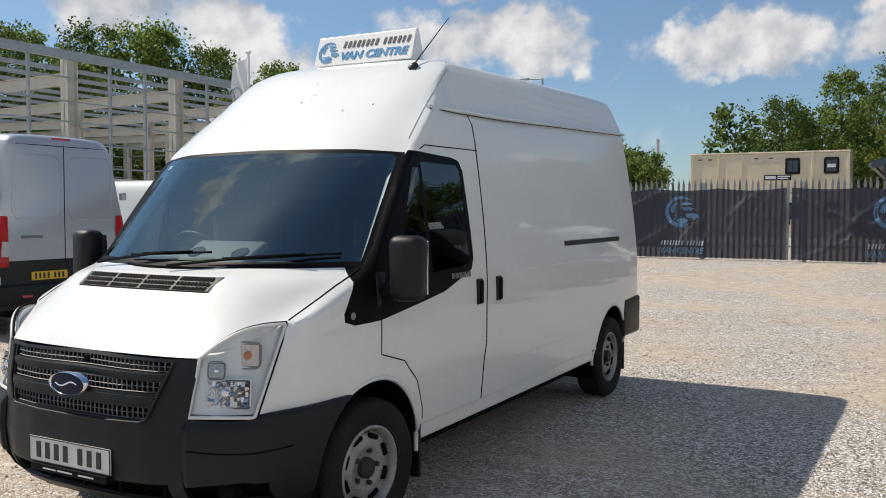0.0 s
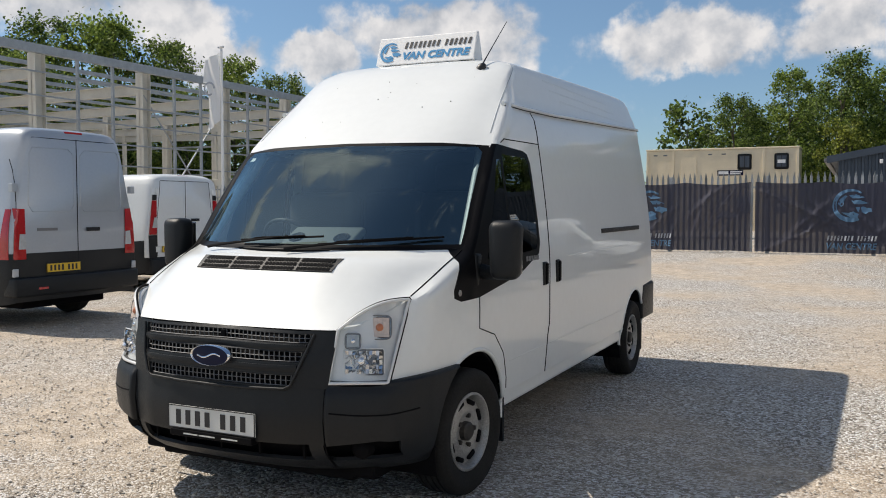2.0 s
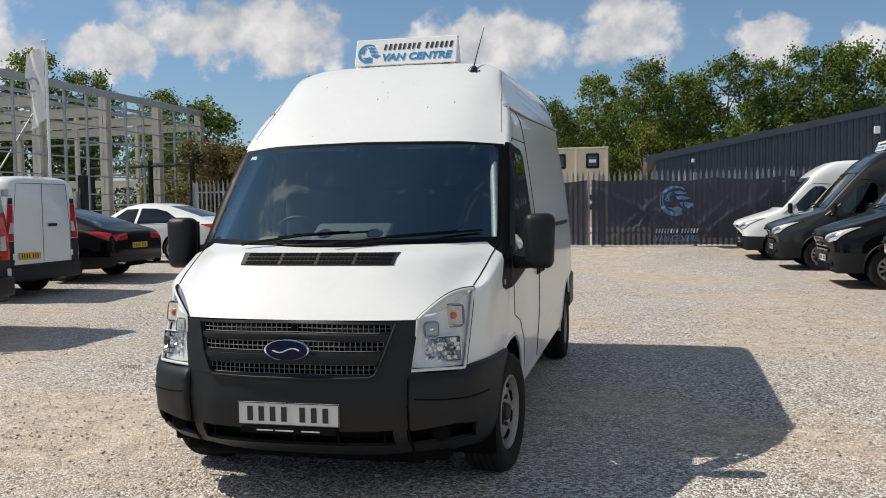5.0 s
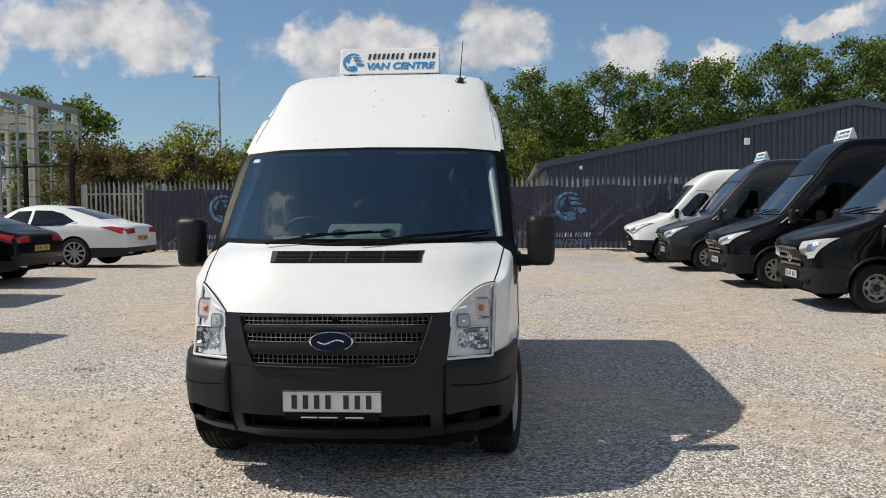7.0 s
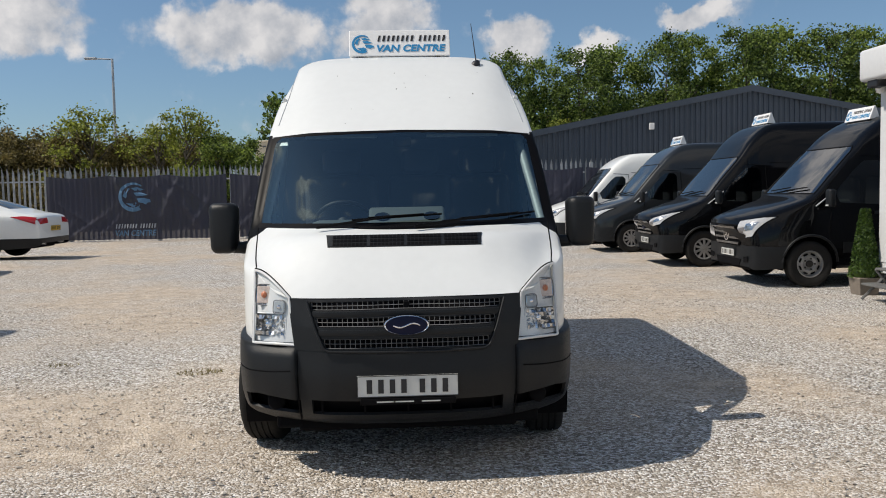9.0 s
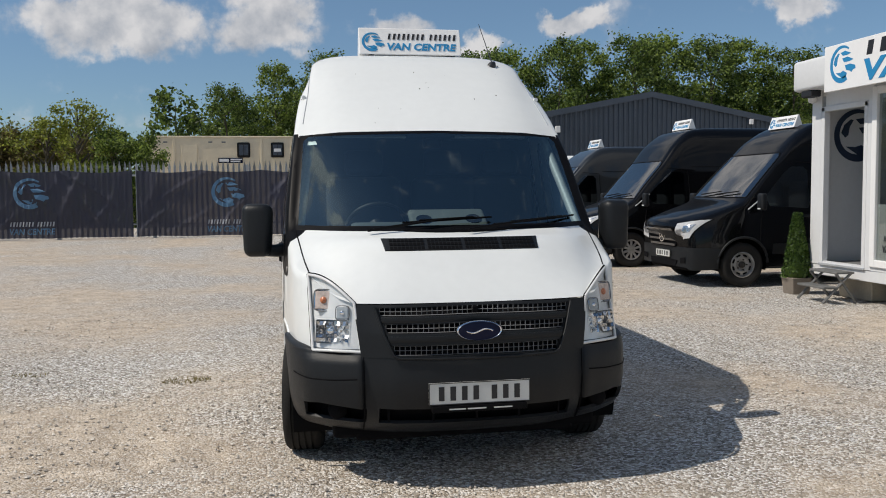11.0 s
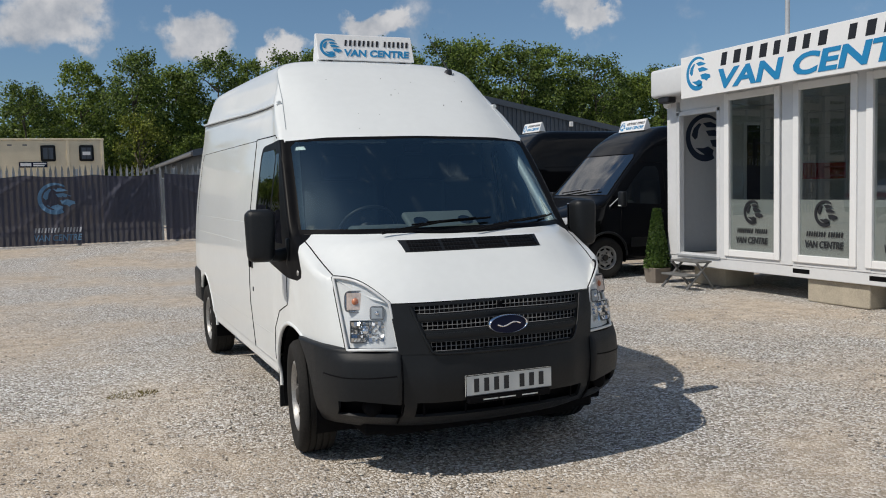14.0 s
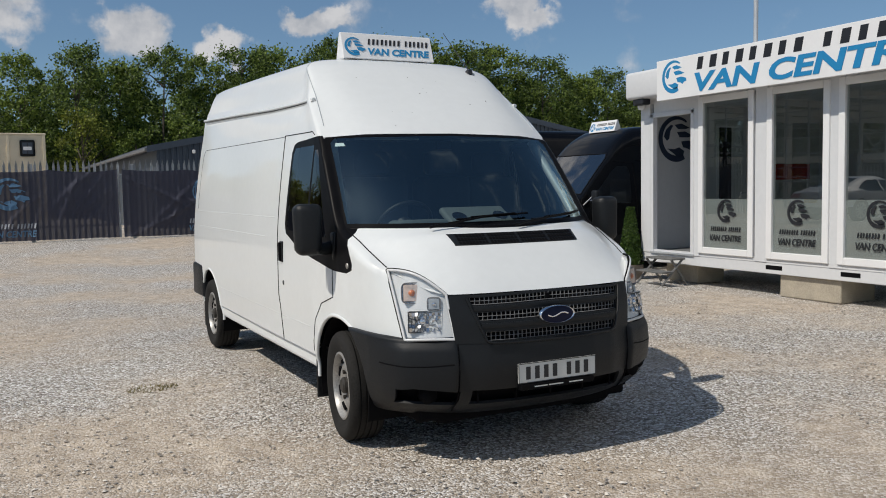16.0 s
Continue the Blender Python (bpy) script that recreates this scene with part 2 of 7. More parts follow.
CONC = mat("concrete", (0.40, 0.355, 0.28), 0.9, var=0.25, scale=5, bump=0.5, bscale=60)
BARK = mat("bark", (0.10, 0.085, 0.065), 0.9, var=0.35, scale=6, bump=0.6, bscale=30)
GRILLEBAR = mat("gloss_grille", (0.022, 0.023, 0.026), 0.25, var=0.1, scale=20, coat=0.6)
LAMPDIM = mat("parked_lamp", (0.47, 0.48, 0.495), 0.25, var=0.15, scale=30, coat=0.8)
GALVDARK = mat("grey_lattice", (0.16, 0.16, 0.165), 0.45, var=0.15, scale=8)
TIMBER = mat("weathered_timber", (0.20, 0.17, 0.14), 0.8, var=0.25, scale=9, bump=0.3, bscale=90)


def leaf_mat(name, a, b):
    m = mat(name, a, 0.55, var=0.3, scale=0.35, col2=b, island=0.7)
    nt = m.node_tree
    p = nt.nodes["Principled BSDF"]
    t = nt.nodes.new("ShaderNodeBsdfTranslucent")
    mx = nt.nodes.new("ShaderNodeMixShader"); mx.inputs["Fac"].default_value = 0.45
    src = p.inputs["Base Color"].links[0].from_socket
    nt.links.new(src, t.inputs["Color"])
    nt.links.new(p.outputs[0], mx.inputs[1]); nt.links.new(t.outputs[0], mx.inputs[2])
    nt.links.new(mx.outputs[0], nt.nodes["Material Output"].inputs["Surface"])
    return m


LEAF1 = leaf_mat("leaves_mid_green", (0.078, 0.132, 0.024), (0.26, 0.345, 0.065))
LEAF2 = leaf_mat("leaves_dark_green", (0.056, 0.102, 0.023), (0.195, 0.272, 0.055))
LEAF3 = leaf_mat("leaves_spring_green", (0.18, 0.22, 0.030), (0.36, 0.40, 0.07))
LEAF4 = leaf_mat("leaves_bronze", (0.15, 0.125, 0.045), (0.27, 0.225, 0.085))
BOX_LEAF = leaf_mat("leaves_clipped_box", (0.03, 0.075, 0.012), (0.09, 0.16, 0.025))


# ---- mesh helpers ----
def obj(name, bm, material, parent=None, label="", smooth=False):
    me = bpy.data.meshes.new(name)
    bm.normal_update()
    if smooth:
        for f in bm.faces:
            f.smooth = True
        for ed in bm.edges:
            if len(ed.link_faces) == 2 and ed.calc_face_angle() > 1.13:
                ed.smooth = False
    bm.to_mesh(me)
    bm.free()
    me.materials.append(material)
    o = new(name, me)
    if parent is not None:
        o.parent = parent
    if label:
        o["label"] = label
    return o


def part(name, bm, material, parent, label="", smooth=False):
    return obj(name, bm, material, parent, label, smooth)


def thing(name, label, category, m=None, group="", kind=""):
    e = new(name)
    e.empty_display_size = 0.2
    if m is not None:
        e.matrix_world = m
    return tagged(e, label, category, group, kind)


def box(bm, x0, x1, y0, y1, z0, z1, bev=0.0, m=None, seg=2):
    r = bmesh.ops.create_cube(bm, size=1.0)
    vs = r["verts"]
    bmesh.ops.scale(bm, vec=(x1 - x0, y1 - y0, z1 - z0), verts=vs)
    bmesh.ops.translate(bm, vec=((x0 + x1) / 2, (y0 + y1) / 2, (z0 + z1) / 2), verts=vs)
    if m is not None:
        bmesh.ops.transform(bm, matrix=m, verts=vs)
    if bev:
        es = list({e for v in vs for e in v.link_edges})
        bmesh.ops.bevel(bm, geom=es, offset=bev, segments=seg, profile=0.5, affect="EDGES")
    return bm


def boxm(*a, **k):
    return box(bmesh.new(), *a, **k)


def tube(bm, pts, r, n=8, r2=None):
    """A round bar along pts, tapering from r to r2."""
    pts = [Vector(p) for p in pts]
    r2 = r if r2 is None else r2
    rings = []
    up = Vector((0, 0, 1))
    for i, p in enumerate(pts):
        d = (pts[min(i + 1, len(pts) - 1)] - pts[max(i - 1, 0)]).normalized()
        a = d.cross(up if abs(d.z) < 0.95 else Vector((1, 0, 0))).normalized()
        b = d.cross(a)
        rr = r + (r2 - r) * i / max(1, len(pts) - 1)
        rings.append([bm.verts.new(p + (a * math.cos(2 * math.pi * k / n) + b * math.sin(2 * math.pi * k / n)) * rr) for k in range(n)])
    for u, v in zip(rings, rings[1:]):
        for k in range(n):
            bm.faces.new((u[k], u[(k + 1) % n], v[(k + 1) % n], v[k]))
    bm.faces.new(rings[0]); bm.faces.new(rings[-1][::-1])
    return bm


def lathe(bm, prof, axis_m, n=32, close=False):
    """Turn a profile of (radius, along) about the x axis of axis_m."""
    rings = []
    for r, a in prof:
        rings.append([bm.verts.new(axis_m @ Vector((a, r * math.cos(2 * math.pi * k / n), r * math.sin(2 * math.pi * k / n)))) for k in range(n)])
    for u, v in zip(rings, rings[1:]):
        for k in range(n):
            bm.faces.new((u[k], u[(k + 1) % n], v[(k + 1) % n], v[k]))
    if close:
        bm.faces.new(rings[0]); bm.faces.new(rings[-1][::-1])
    return bm


def prism(bm, poly, d, m):
    """A flat polygon in the xz plane of m, d thick along y."""
    a = [bm.verts.new(m @ Vector((x, 0, z))) for x, z in poly]
    b = [bm.verts.new(m @ Vector((x, d, z))) for x, z in poly]
    n = len(poly)
    bm.faces.new(a); bm.faces.new(b[::-1])
    for i in range(n):
        bm.faces.new((a[i], b[i], b[(i + 1) % n], a[(i + 1) % n]))
    bmesh.ops.recalc_face_normals(bm, faces=bm.faces[:])
    return bm


def pchip(p, q, r, s, t):
    """Smooth step from q to r that never overshoots."""
    d0, d1, d2 = q - p, r - q, s - r
    m1 = np.where(d0 * d1 > 0, 2 * d0 * d1 / np.where(np.abs(d0 + d1) < 1e-9, 1, d0 + d1), 0)
    m2 = np.where(d1 * d2 > 0, 2 * d1 * d2 / np.where(np.abs(d1 + d2) < 1e-9, 1, d1 + d2), 0)
    h = t * t * (3 - 2 * t)
    return q + d1 * h + m1 * (t ** 3 - 2 * t * t + t) + m2 * (t ** 3 - t * t)


def dense(ctrl, su, sv):
    """A smooth grid through a net of control points (rows x columns x 3)."""
    def along(a, subs):
        out = []
        n = len(a)
        for i in range(n - 1):
            k = subs[i] if isinstance(subs, (list, tuple)) else subs
            p = a[i - 1] if i else a[i] * 2 - a[i + 1]
            s = a[i + 2] if i + 2 < n else a[i + 1] * 2 - a[i]
            for j in range(k):
                out.append(pchip(p, a[i], a[i + 1], s, j / k))
        out.append(a[-1])
        return np.array(out)
    g = along(np.array(ctrl, float), su)
    return along(g.swapaxes(0, 1), sv).swapaxes(0, 1)


def shell(rows, su=4, sv=3, caps=True):
    """A body mirrored about x = 0 from rows of points on its +x half, from the middle outwards and down."""
    g = dense(rows, su, sv)
    bm = bmesh.new()
    R, C = g.shape[:2]
    V = [[bm.verts.new(g[i, j]) for j in range(C)] for i in range(R)]
    W = [[V[i][0] if abs(g[i, 0, 0]) < 1e-6 and j == 0 else bm.verts.new((-g[i, j, 0], g[i, j, 1], g[i, j, 2])) for j in range(C)] for i in range(R)]
    for i in range(R - 1):
        for j in range(C - 1):
            bm.faces.new((V[i][j], V[i][j + 1], V[i + 1][j + 1], V[i + 1][j]))
            bm.faces.new((W[i][j], W[i + 1][j], W[i + 1][j + 1], W[i][j + 1]))
    if caps:
        for row in ([R - 1] if caps == "rear" else [0, R - 1]):
            loop = [V[row][j] for j in range(C - 1, -1, -1)] + [W[row][j] for j in range(1, C)]
            try:
                bm.faces.new(loop)
            except ValueError:
                pass
    bmesh.ops.remove_doubles(bm, verts=bm.verts[:], dist=0.0004)
    bmesh.ops.recalc_face_normals(bm, faces=bm.faces[:])
    return bm


def inside(poly, a, b):
    c = False
    for (x0, y0), (x1, y1) in zip(poly, poly[1:] + poly[:1]):
        if (y0 > b) != (y1 > b) and a < (x1 - x0) * (b - y0) / (y1 - y0) + x0:
            c = not c
    return c


def carve(bm, poly, view="x", test=None):
    """Cut a polygon through the skin, seen along an axis, and return the faces within it."""
    ax = (1, 2) if view == "x" else ((0, 2) if view == "y" else (0, 1))
    lo = [min(p[k] for p in poly) - 0.02 for k in (0, 1)]
    hi = [max(p[k] for p in poly) + 0.02 for k in (0, 1)]

    def near():
        out = []
        for f in bm.faces:
            co = [v.co for v in f.verts]
            if all(max(c[ax[k]] for c in co) >= lo[k] and min(c[ax[k]] for c in co) <= hi[k] for k in (0, 1)) and (test is None or test(f.calc_center_median())):
                out.append(f)
        return out
    for p, q in zip(poly, poly[1:] + poly[:1]):
        fs = near()
        es = {e for f in fs for e in f.edges}
        vs = {v for f in fs for v in f.verts}
        co, no = Vector((0, 0, 0)), Vector((0, 0, 0))
        co[ax[0]], co[ax[1]] = p
        no[ax[0]], no[ax[1]] = q[1] - p[1], p[0] - q[0]
        if no.length > 1e-6:
            bmesh.ops.bisect_plane(bm, geom=[*fs, *es, *vs], dist=1e-5, plane_co=co, plane_no=no.normalized())
    out = []
    for f in near():
        c = f.calc_center_median()
        if inside(poly, c[ax[0]], c[ax[1]]):
            out.append(f)
    return out


def take(bm, faces, push=0.0):
    """Lift faces out of a mesh into one of their own, pushed along their normals."""
    nb = bmesh.new()
    vm = {}
    bm.normal_update()
    for f in faces:
        for v in f.verts:
            if v not in vm:
                vm[v] = nb.verts.new(v.co + v.normal * push)
    for f in faces:
        nb.faces.new([vm[v] for v in f.verts])
    if faces:
        bmesh.ops.delete(bm, geom=faces, context="FACES")
    nb.normal_update()
    return nb


def thicken(bm, t):
    bm.normal_update()
    bmesh.ops.solidify(bm, geom=bm.faces[:], thickness=t)
    return bm


def arc(cx, cz, r, a0, a1, n):
    return [(cx + r * math.cos(radians(a0 + (a1 - a0) * i / n)), cz + r * math.sin(radians(a0 + (a1 - a0) * i / n))) for i in range(n + 1)]


def lettering(text, size, m, material, parent, name="lettering", shear=0.18, bold=0.012, depth=0.002, width=None):
    cu = bpy.data.curves.new(name, "FONT")
    cu.body, cu.size, cu.shear, cu.offset, cu.extrude, cu.resolution_u = text, size, shear, bold * size, depth, 3
    tmp = bpy.data.objects.new(name, cu)
    scene.collection.objects.link(tmp)
    me = bpy.data.meshes.new_from_object(tmp.evaluated_get(bpy.context.evaluated_depsgraph_get()))
    bpy.data.objects.remove(tmp)
    xs = [v.co.x for v in me.vertices]
    k = width / (max(xs) - min(xs)) if width else 1.0
    me.transform(m @ Matrix.Diagonal((k, 1, 1, 1)) @ Matrix.Translation((-min(xs), 0, 0)) @ Matrix.Rotation(0, 4, "X"))
    me.materials.clear()
    me.materials.append(material)
    o = new(name, me)
    o.parent = parent
    return o


# ---- ground ----
def gravel_mat():
    m = bpy.data.materials.new("gravel")
    m.use_nodes = True
    nt = m.node_tree
    N, L = nt.nodes.new, nt.links.new
    p = nt.nodes["Principled BSDF"]
    tc = N("ShaderNodeTexCoord")
    v = N("ShaderNodeTexVoronoi"); v.inputs["Scale"].default_value = 68
    v2 = N("ShaderNodeTexVoronoi"); v2.inputs["Scale"].default_value = 110
    big = N("ShaderNodeTexNoise"); big.inputs["Scale"].default_value, big.inputs["Detail"].default_value = 0.40, 8
    mid = N("ShaderNodeTexNoise"); mid.inputs["Scale"].default_value, mid.inputs["Detail"].default_value = 5, 8
    for n in (v, v2, big, mid):
        L(tc.outputs["Object"], n.inputs["Vector"])
    stone = N("ShaderNodeValToRGB")
    for e, (pos, c) in zip((stone.color_ramp.elements[0], stone.color_ramp.elements[1], stone.color_ramp.elements.new(0.5)),
                           ((0.05, (0.20, 0.178, 0.152, 1)), (0.95, (0.80, 0.745, 0.67, 1)), (0.5, (0.49, 0.442, 0.385, 1)))):
        e.position, e.color = pos, c
    sep = N("ShaderNodeSeparateColor")
    L(v.outputs["Color"], sep.inputs[0]); L(sep.outputs[0], stone.inputs["Fac"])
    sand = N("ShaderNodeValToRGB")
    sand.color_ramp.elements[0].position, sand.color_ramp.elements[0].color = 0.35, (0.38, 0.30, 0.22, 1)
    sand.color_ramp.elements[1].position, sand.color_ramp.elements[1].color = 0.7, (0.64, 0.525, 0.40, 1)
    L(mid.outputs["Fac"], sand.inputs["Fac"])
    where = N("ShaderNodeMapRange"); where.inputs["From Min"].default_value, where.inputs["From Max"].default_value = 0.41, 0.59
    where.inputs["To Max"].default_value = 0.68
    L(big.outputs["Fac"], where.inputs["Value"])
    mx = N("ShaderNodeMix"); mx.data_type = "RGBA"
    L(where.outputs[0], mx.inputs["Factor"]); L(stone.outputs[0], mx.inputs["A"]); L(sand.outputs[0], mx.inputs["B"])
    L(mx.outputs["Result"], p.inputs["Base Color"])
    p.inputs["Roughness"].default_value = 0.95
    p.inputs["Specular IOR Level"].default_value = 0.25
    h = N("ShaderNodeMath"); h.operation = "MULTIPLY_ADD"
    L(v2.outputs["Distance"], h.inputs[0]); h.inputs[1].default_value = -0.5
    h2 = N("ShaderNodeMath"); h2.operation = "MULTIPLY"
    L(v.outputs["Distance"], h2.inputs[0]); h2.inputs[1].default_value = -1.0
    L(h2.outputs[0], h.inputs[2])
    bp = N("ShaderNodeBump"); bp.inputs["Strength"].default_value, bp.inputs["Distance"].default_value = 1.0, 0.017
    packed = N("ShaderNodeMath"); packed.operation = "MULTIPLY_ADD"
    L(where.outputs[0], packed.inputs[0]); packed.inputs[1].default_value, packed.inputs[2].default_value = -0.75, 1.0
    rough = N("ShaderNodeMath"); rough.operation = "MULTIPLY"
    L(h.outputs[0], rough.inputs[0]); L(packed.outputs[0], rough.inputs[1])
    L(rough.outputs[0], bp.inputs["Height"]); L(bp.outputs[0], p.inputs["Normal"])
    return m


GRAVEL = gravel_mat()


def smooth(a, b, t):
    t = min(1.0, max(0.0, (t - a) / (b - a)))
    return t * t * (3 - 2 * t)


def ground_z(x, y):
    """The yard swells a little where the cars stand and rises towards the boundary fence."""
    if abs(x) >= 30 or abs(y) >= 30:
        return 0.0
    swell = 0.21 * math.exp(-((x + 10) / 6) ** 2 - ((y - 14.6) / 4.5) ** 2)
    rise = 0.24 * smooth(15.0 + 6.2 * smooth(2.0, 4.0, x), 21.9, y)
    return max(swell, rise)


def make_ground():
    bm = bmesh.new()
    xs = sorted({*np.linspace(-16, 16, 65).round(3), -1500, -400, -120, -60, -30, 30, 60, 120, 400, 1500})
    ys = sorted({*np.linspace(-8, 28, 73).round(3), -1500, -400, -120, -30, 40, 60, 120, 400, 1500})
    V = [[bm.verts.new((x, y, ground_z(x, y) + (0.0 if max(abs(x), abs(y)) > 28 else 0.016 * noise.noise(Vector((x * 0.9, y * 0.9, 0))) - 0.004))) for y in ys] for x in xs]
    for i in range(len(xs) - 1):
        for j in range(len(ys) - 1):
            bm.faces.new((V[i][j], V[i + 1][j], V[i + 1][j + 1], V[i][j + 1]))
    return tagged(obj("ground", bm, GRAVEL, smooth=True), "pale crushed limestone yard with sandy patches", "ground", kind="structure")


make_ground()


# ---- wheels ----
def wheel(parent, x, y, z, r=0.34, w=0.20, rimr=0.205, side=1, style="steel", turn=0.0):
    """A tyre with tread grooves on a rim; side is +1 where the outer face looks to +x."""
    e = new("wheel")
    e.parent = parent
    e.matrix_local = Matrix.Translation((x, y, z)) @ Matrix.Rotation(turn, 4, "Z")
    I = Matrix.Diagonal((side, 1, 1, 1))
    h = w / 2
    bm = bmesh.new()
    prof = [(rimr, -h * 0.85), (r * 0.80, -h), (r * 0.93, -h * 0.98), (r * 0.985, -h * 0.80)]
    for a in (-0.5, -0.17, 0.17, 0.5):
        prof += [(r, h * (a - 0.10)), (r, h * (a - 0.05)), (r - 0.009, h * (a - 0.035)), (r - 0.009, h * (a + 0.035)), (r, h * (a + 0.05)), (r, h * (a + 0.10))]
    prof += [(r * 0.985, h * 0.80), (r * 0.93, h * 0.98), (r * 0.86, h * 1.02), (r * 0.80, h * 1.0), (rimr + 0.012, h * 0.86), (rimr, h * 0.80)]
    lathe(bm, prof, I, 48)
    bmesh.ops.recalc_face_normals(bm, faces=bm.faces[:])
    part("tyre", bm, RUBBER, e, smooth=True)
    bm = bmesh.new()
    if style == "steel":
        lathe(bm, [(rimr, -h * 0.8), (rimr, h * 0.84), (rimr - 0.012, h * 0.88), (rimr - 0.026, h * 0.72), (rimr - 0.03, h * 0.45),
                   (rimr - 0.045, h * 0.42), (0.115, h * 0.62), (0.095, h * 0.60), (0.075, h * 0.46), (0.06, h * 0.46), (0.0, h * 0.46)], I, 40)
    else:
        lathe(bm, [(rimr, -h * 0.8), (rimr, h * 0.86), (rimr - 0.014, h * 0.9), (rimr - 0.026, h * 0.7), (rimr - 0.03, -h * 0.2), (0.0, -h * 0.2)], I, 40)
    bmesh.ops.recalc_face_normals(bm, faces=bm.faces[:])
    rim = part("rim", bm, RIM if style == "steel" else DARK, e, smooth=True)
    if style != "steel":
        lip = bmesh.new()
        lathe(lip, [(rimr + .002, h * 0.78), (rimr + .002, h * 0.92), (rimr - .012, h * 0.94), (rimr - .028, h * 0.80)], I, 40)
        bmesh.ops.recalc_face_normals(lip, faces=lip.faces[:])
        part("rim_lip", lip, RIM, e, smooth=True)
    bm = bmesh.new()
    if style == "steel":
        for k in range(8):
            a = 2 * math.pi * (k + 0.5) / 8
            rr = rimr - 0.055
            m = I @ Matrix.Translation((h * 0.52, rr * math.cos(a), rr * math.sin(a))) @ Matrix.Rotation(a, 4, "X")
            # near-black block in place of the shaded hole
            part("slot", box(bmesh.new(), -0.012, 0.012, -0.013, 0.013, -0.034, 0.034, 0.008, m), DARK, e)
        lathe(bm, [(0.052, h * 0.44), (0.05, h * 0.72), (0.038, h * 0.82), (0.0, h * 0.82)], I, 20)
        for k in range(5):
            a = 2 * math.pi * k / 5
            lathe(bm, [(0.013, h * 0.44), (0.013, h * 0.66), (0.0, h * 0.68)], I @ Matrix.Translation((0, 0.082 * math.cos(a), 0.082 * math.sin(a))), 8)
        bmesh.ops.recalc_face_normals(bm, faces=bm.faces[:])
        part("hub", bm, RUST, e, "dark worn hub and wheel nuts")
    else:
        for k in range(10 if style == "multi" else 5):
            n = 10 if style == "multi" else 5
            a = 2 * math.pi * k / n
            m = I @ Matrix.Translation((h * 0.80, 0, 0)) @ Matrix.Rotation(a, 4, "X")
            sb = 0.022 if style == "multi" else 0.038
            box(bm, -0.014, 0.010, -sb, sb, 0.02, rimr - 0.018, 0.006, m)
            if style != "multi":
                box(bm, -0.014, 0.004, -sb * 0.4, sb * 0.4, 0.02, rimr - 0.018, 0.004, m @ Matrix.Rotation(0.35, 4, "X"))
        lathe(bm, [(0.055, h * 0.55), (0.05, h * 0.8), (0.0, h * 0.82)], I, 16)
        part("spokes", bm, RIM, e)
    return e


def plate(parent, m, material, name="number_plate", w=0.52, h=0.111, chars=7):
    """A number plate whose characters are plain bars."""
    e = part(name, prism(bmesh.new(), [(-w / 2, 0), (w / 2, 0), (w / 2, h), (-w / 2, h)], 0.006, m), material, parent)
    cw = w * 0.86 / (chars + 0.6)
    x = -w * 0.43
    for i in range(chars):
        if i == 4:
            x += cw * 0.6
        part("bar", prism(bmesh.new(), [(x + cw * 0.22, h * 0.18), (x + cw * 0.70, h * 0.18), (x + cw * 0.70, h * 0.82), (x + cw * 0.22, h * 0.82)], 0.004, m @ Matrix.Translation((0, -0.003, 0))), INK, e)
        x += cw
    bm = bmesh.new()
    t = 0.004
    for a in ((-w / 2, -w / 2 + t, 0, h), (w / 2 - t, w / 2, 0, h), (-w / 2, w / 2, 0, t), (-w / 2, w / 2, h - t, h)):
        prism(bm, [(a[0], a[2]), (a[1], a[2]), (a[1], a[3]), (a[0], a[3])], 0.003, m @ Matrix.Translation((0, -0.0025, 0)))
    part("border", bm, INK, e)
    return e


# ---- dealer signs ----
def ring_piece(bm, r0, r1, a0, a1, m, d=0.003, n=28, taper=0.0):
    """Part of a flat ring, its band thinning towards the end."""
    A = []
    for i in range(n + 1):
        t = i / n
        a = radians(a0 + (a1 - a0) * t)
        rin = r0 + (r1 - r0) * taper * t
        A.append(((r1 * math.cos(a), r1 * math.sin(a)), (rin * math.cos(a), rin * math.sin(a))))
    for (o0, i0), (o1, i1) in zip(A, A[1:]):
        prism(bm, [o0, o1, i1, i0], d, m)
    return bm


def emblem(parent, r, m, material, name="emblem"):
    """The dealer's round mark: a ring open at its lower side with a swooping wedge inside."""
    bm = bmesh.new()
    ring_piece(bm, r * 0.70, r, 300, 120, m, taper=0.35)
    ring_piece(bm, r * 0.80, r, 120, 52, m, taper=0.55)
    F = [[(-0.70, 0.10), (-0.58, 0.40), (-0.30, 0.62), (-0.18, 0.58), (-0.34, 0.34), (-0.40, 0.02), (-0.52, -0.08)],
         [(-0.10, 0.62), (0.30, 0.68), (0.78, 0.50), (0.50, 0.44), (0.10, 0.44)],
         [(0.04, 0.30), (0.50, 0.34), (1.00, 0.14), (0.66, 0.08), (0.20, 0.08)],
         [(0.28, -0.10), (0.70, -0.06), (1.14, -0.18), (1.18, -0.36), (0.96, -0.40), (0.84, -0.52), (0.68, -0.42), (0.40, -0.36)],
         [(-0.50, -0.42), (-0.10, -0.44), (0.16, -0.36), (0.46, -0.52), (0.40, -0.70), (0.10, -0.78), (-0.10, -0.66)]]
    for f in F:
        prism(bm, [(x * r, z * r) for x, z in f], 0.003, m)
    return part(name, bm, material, parent)


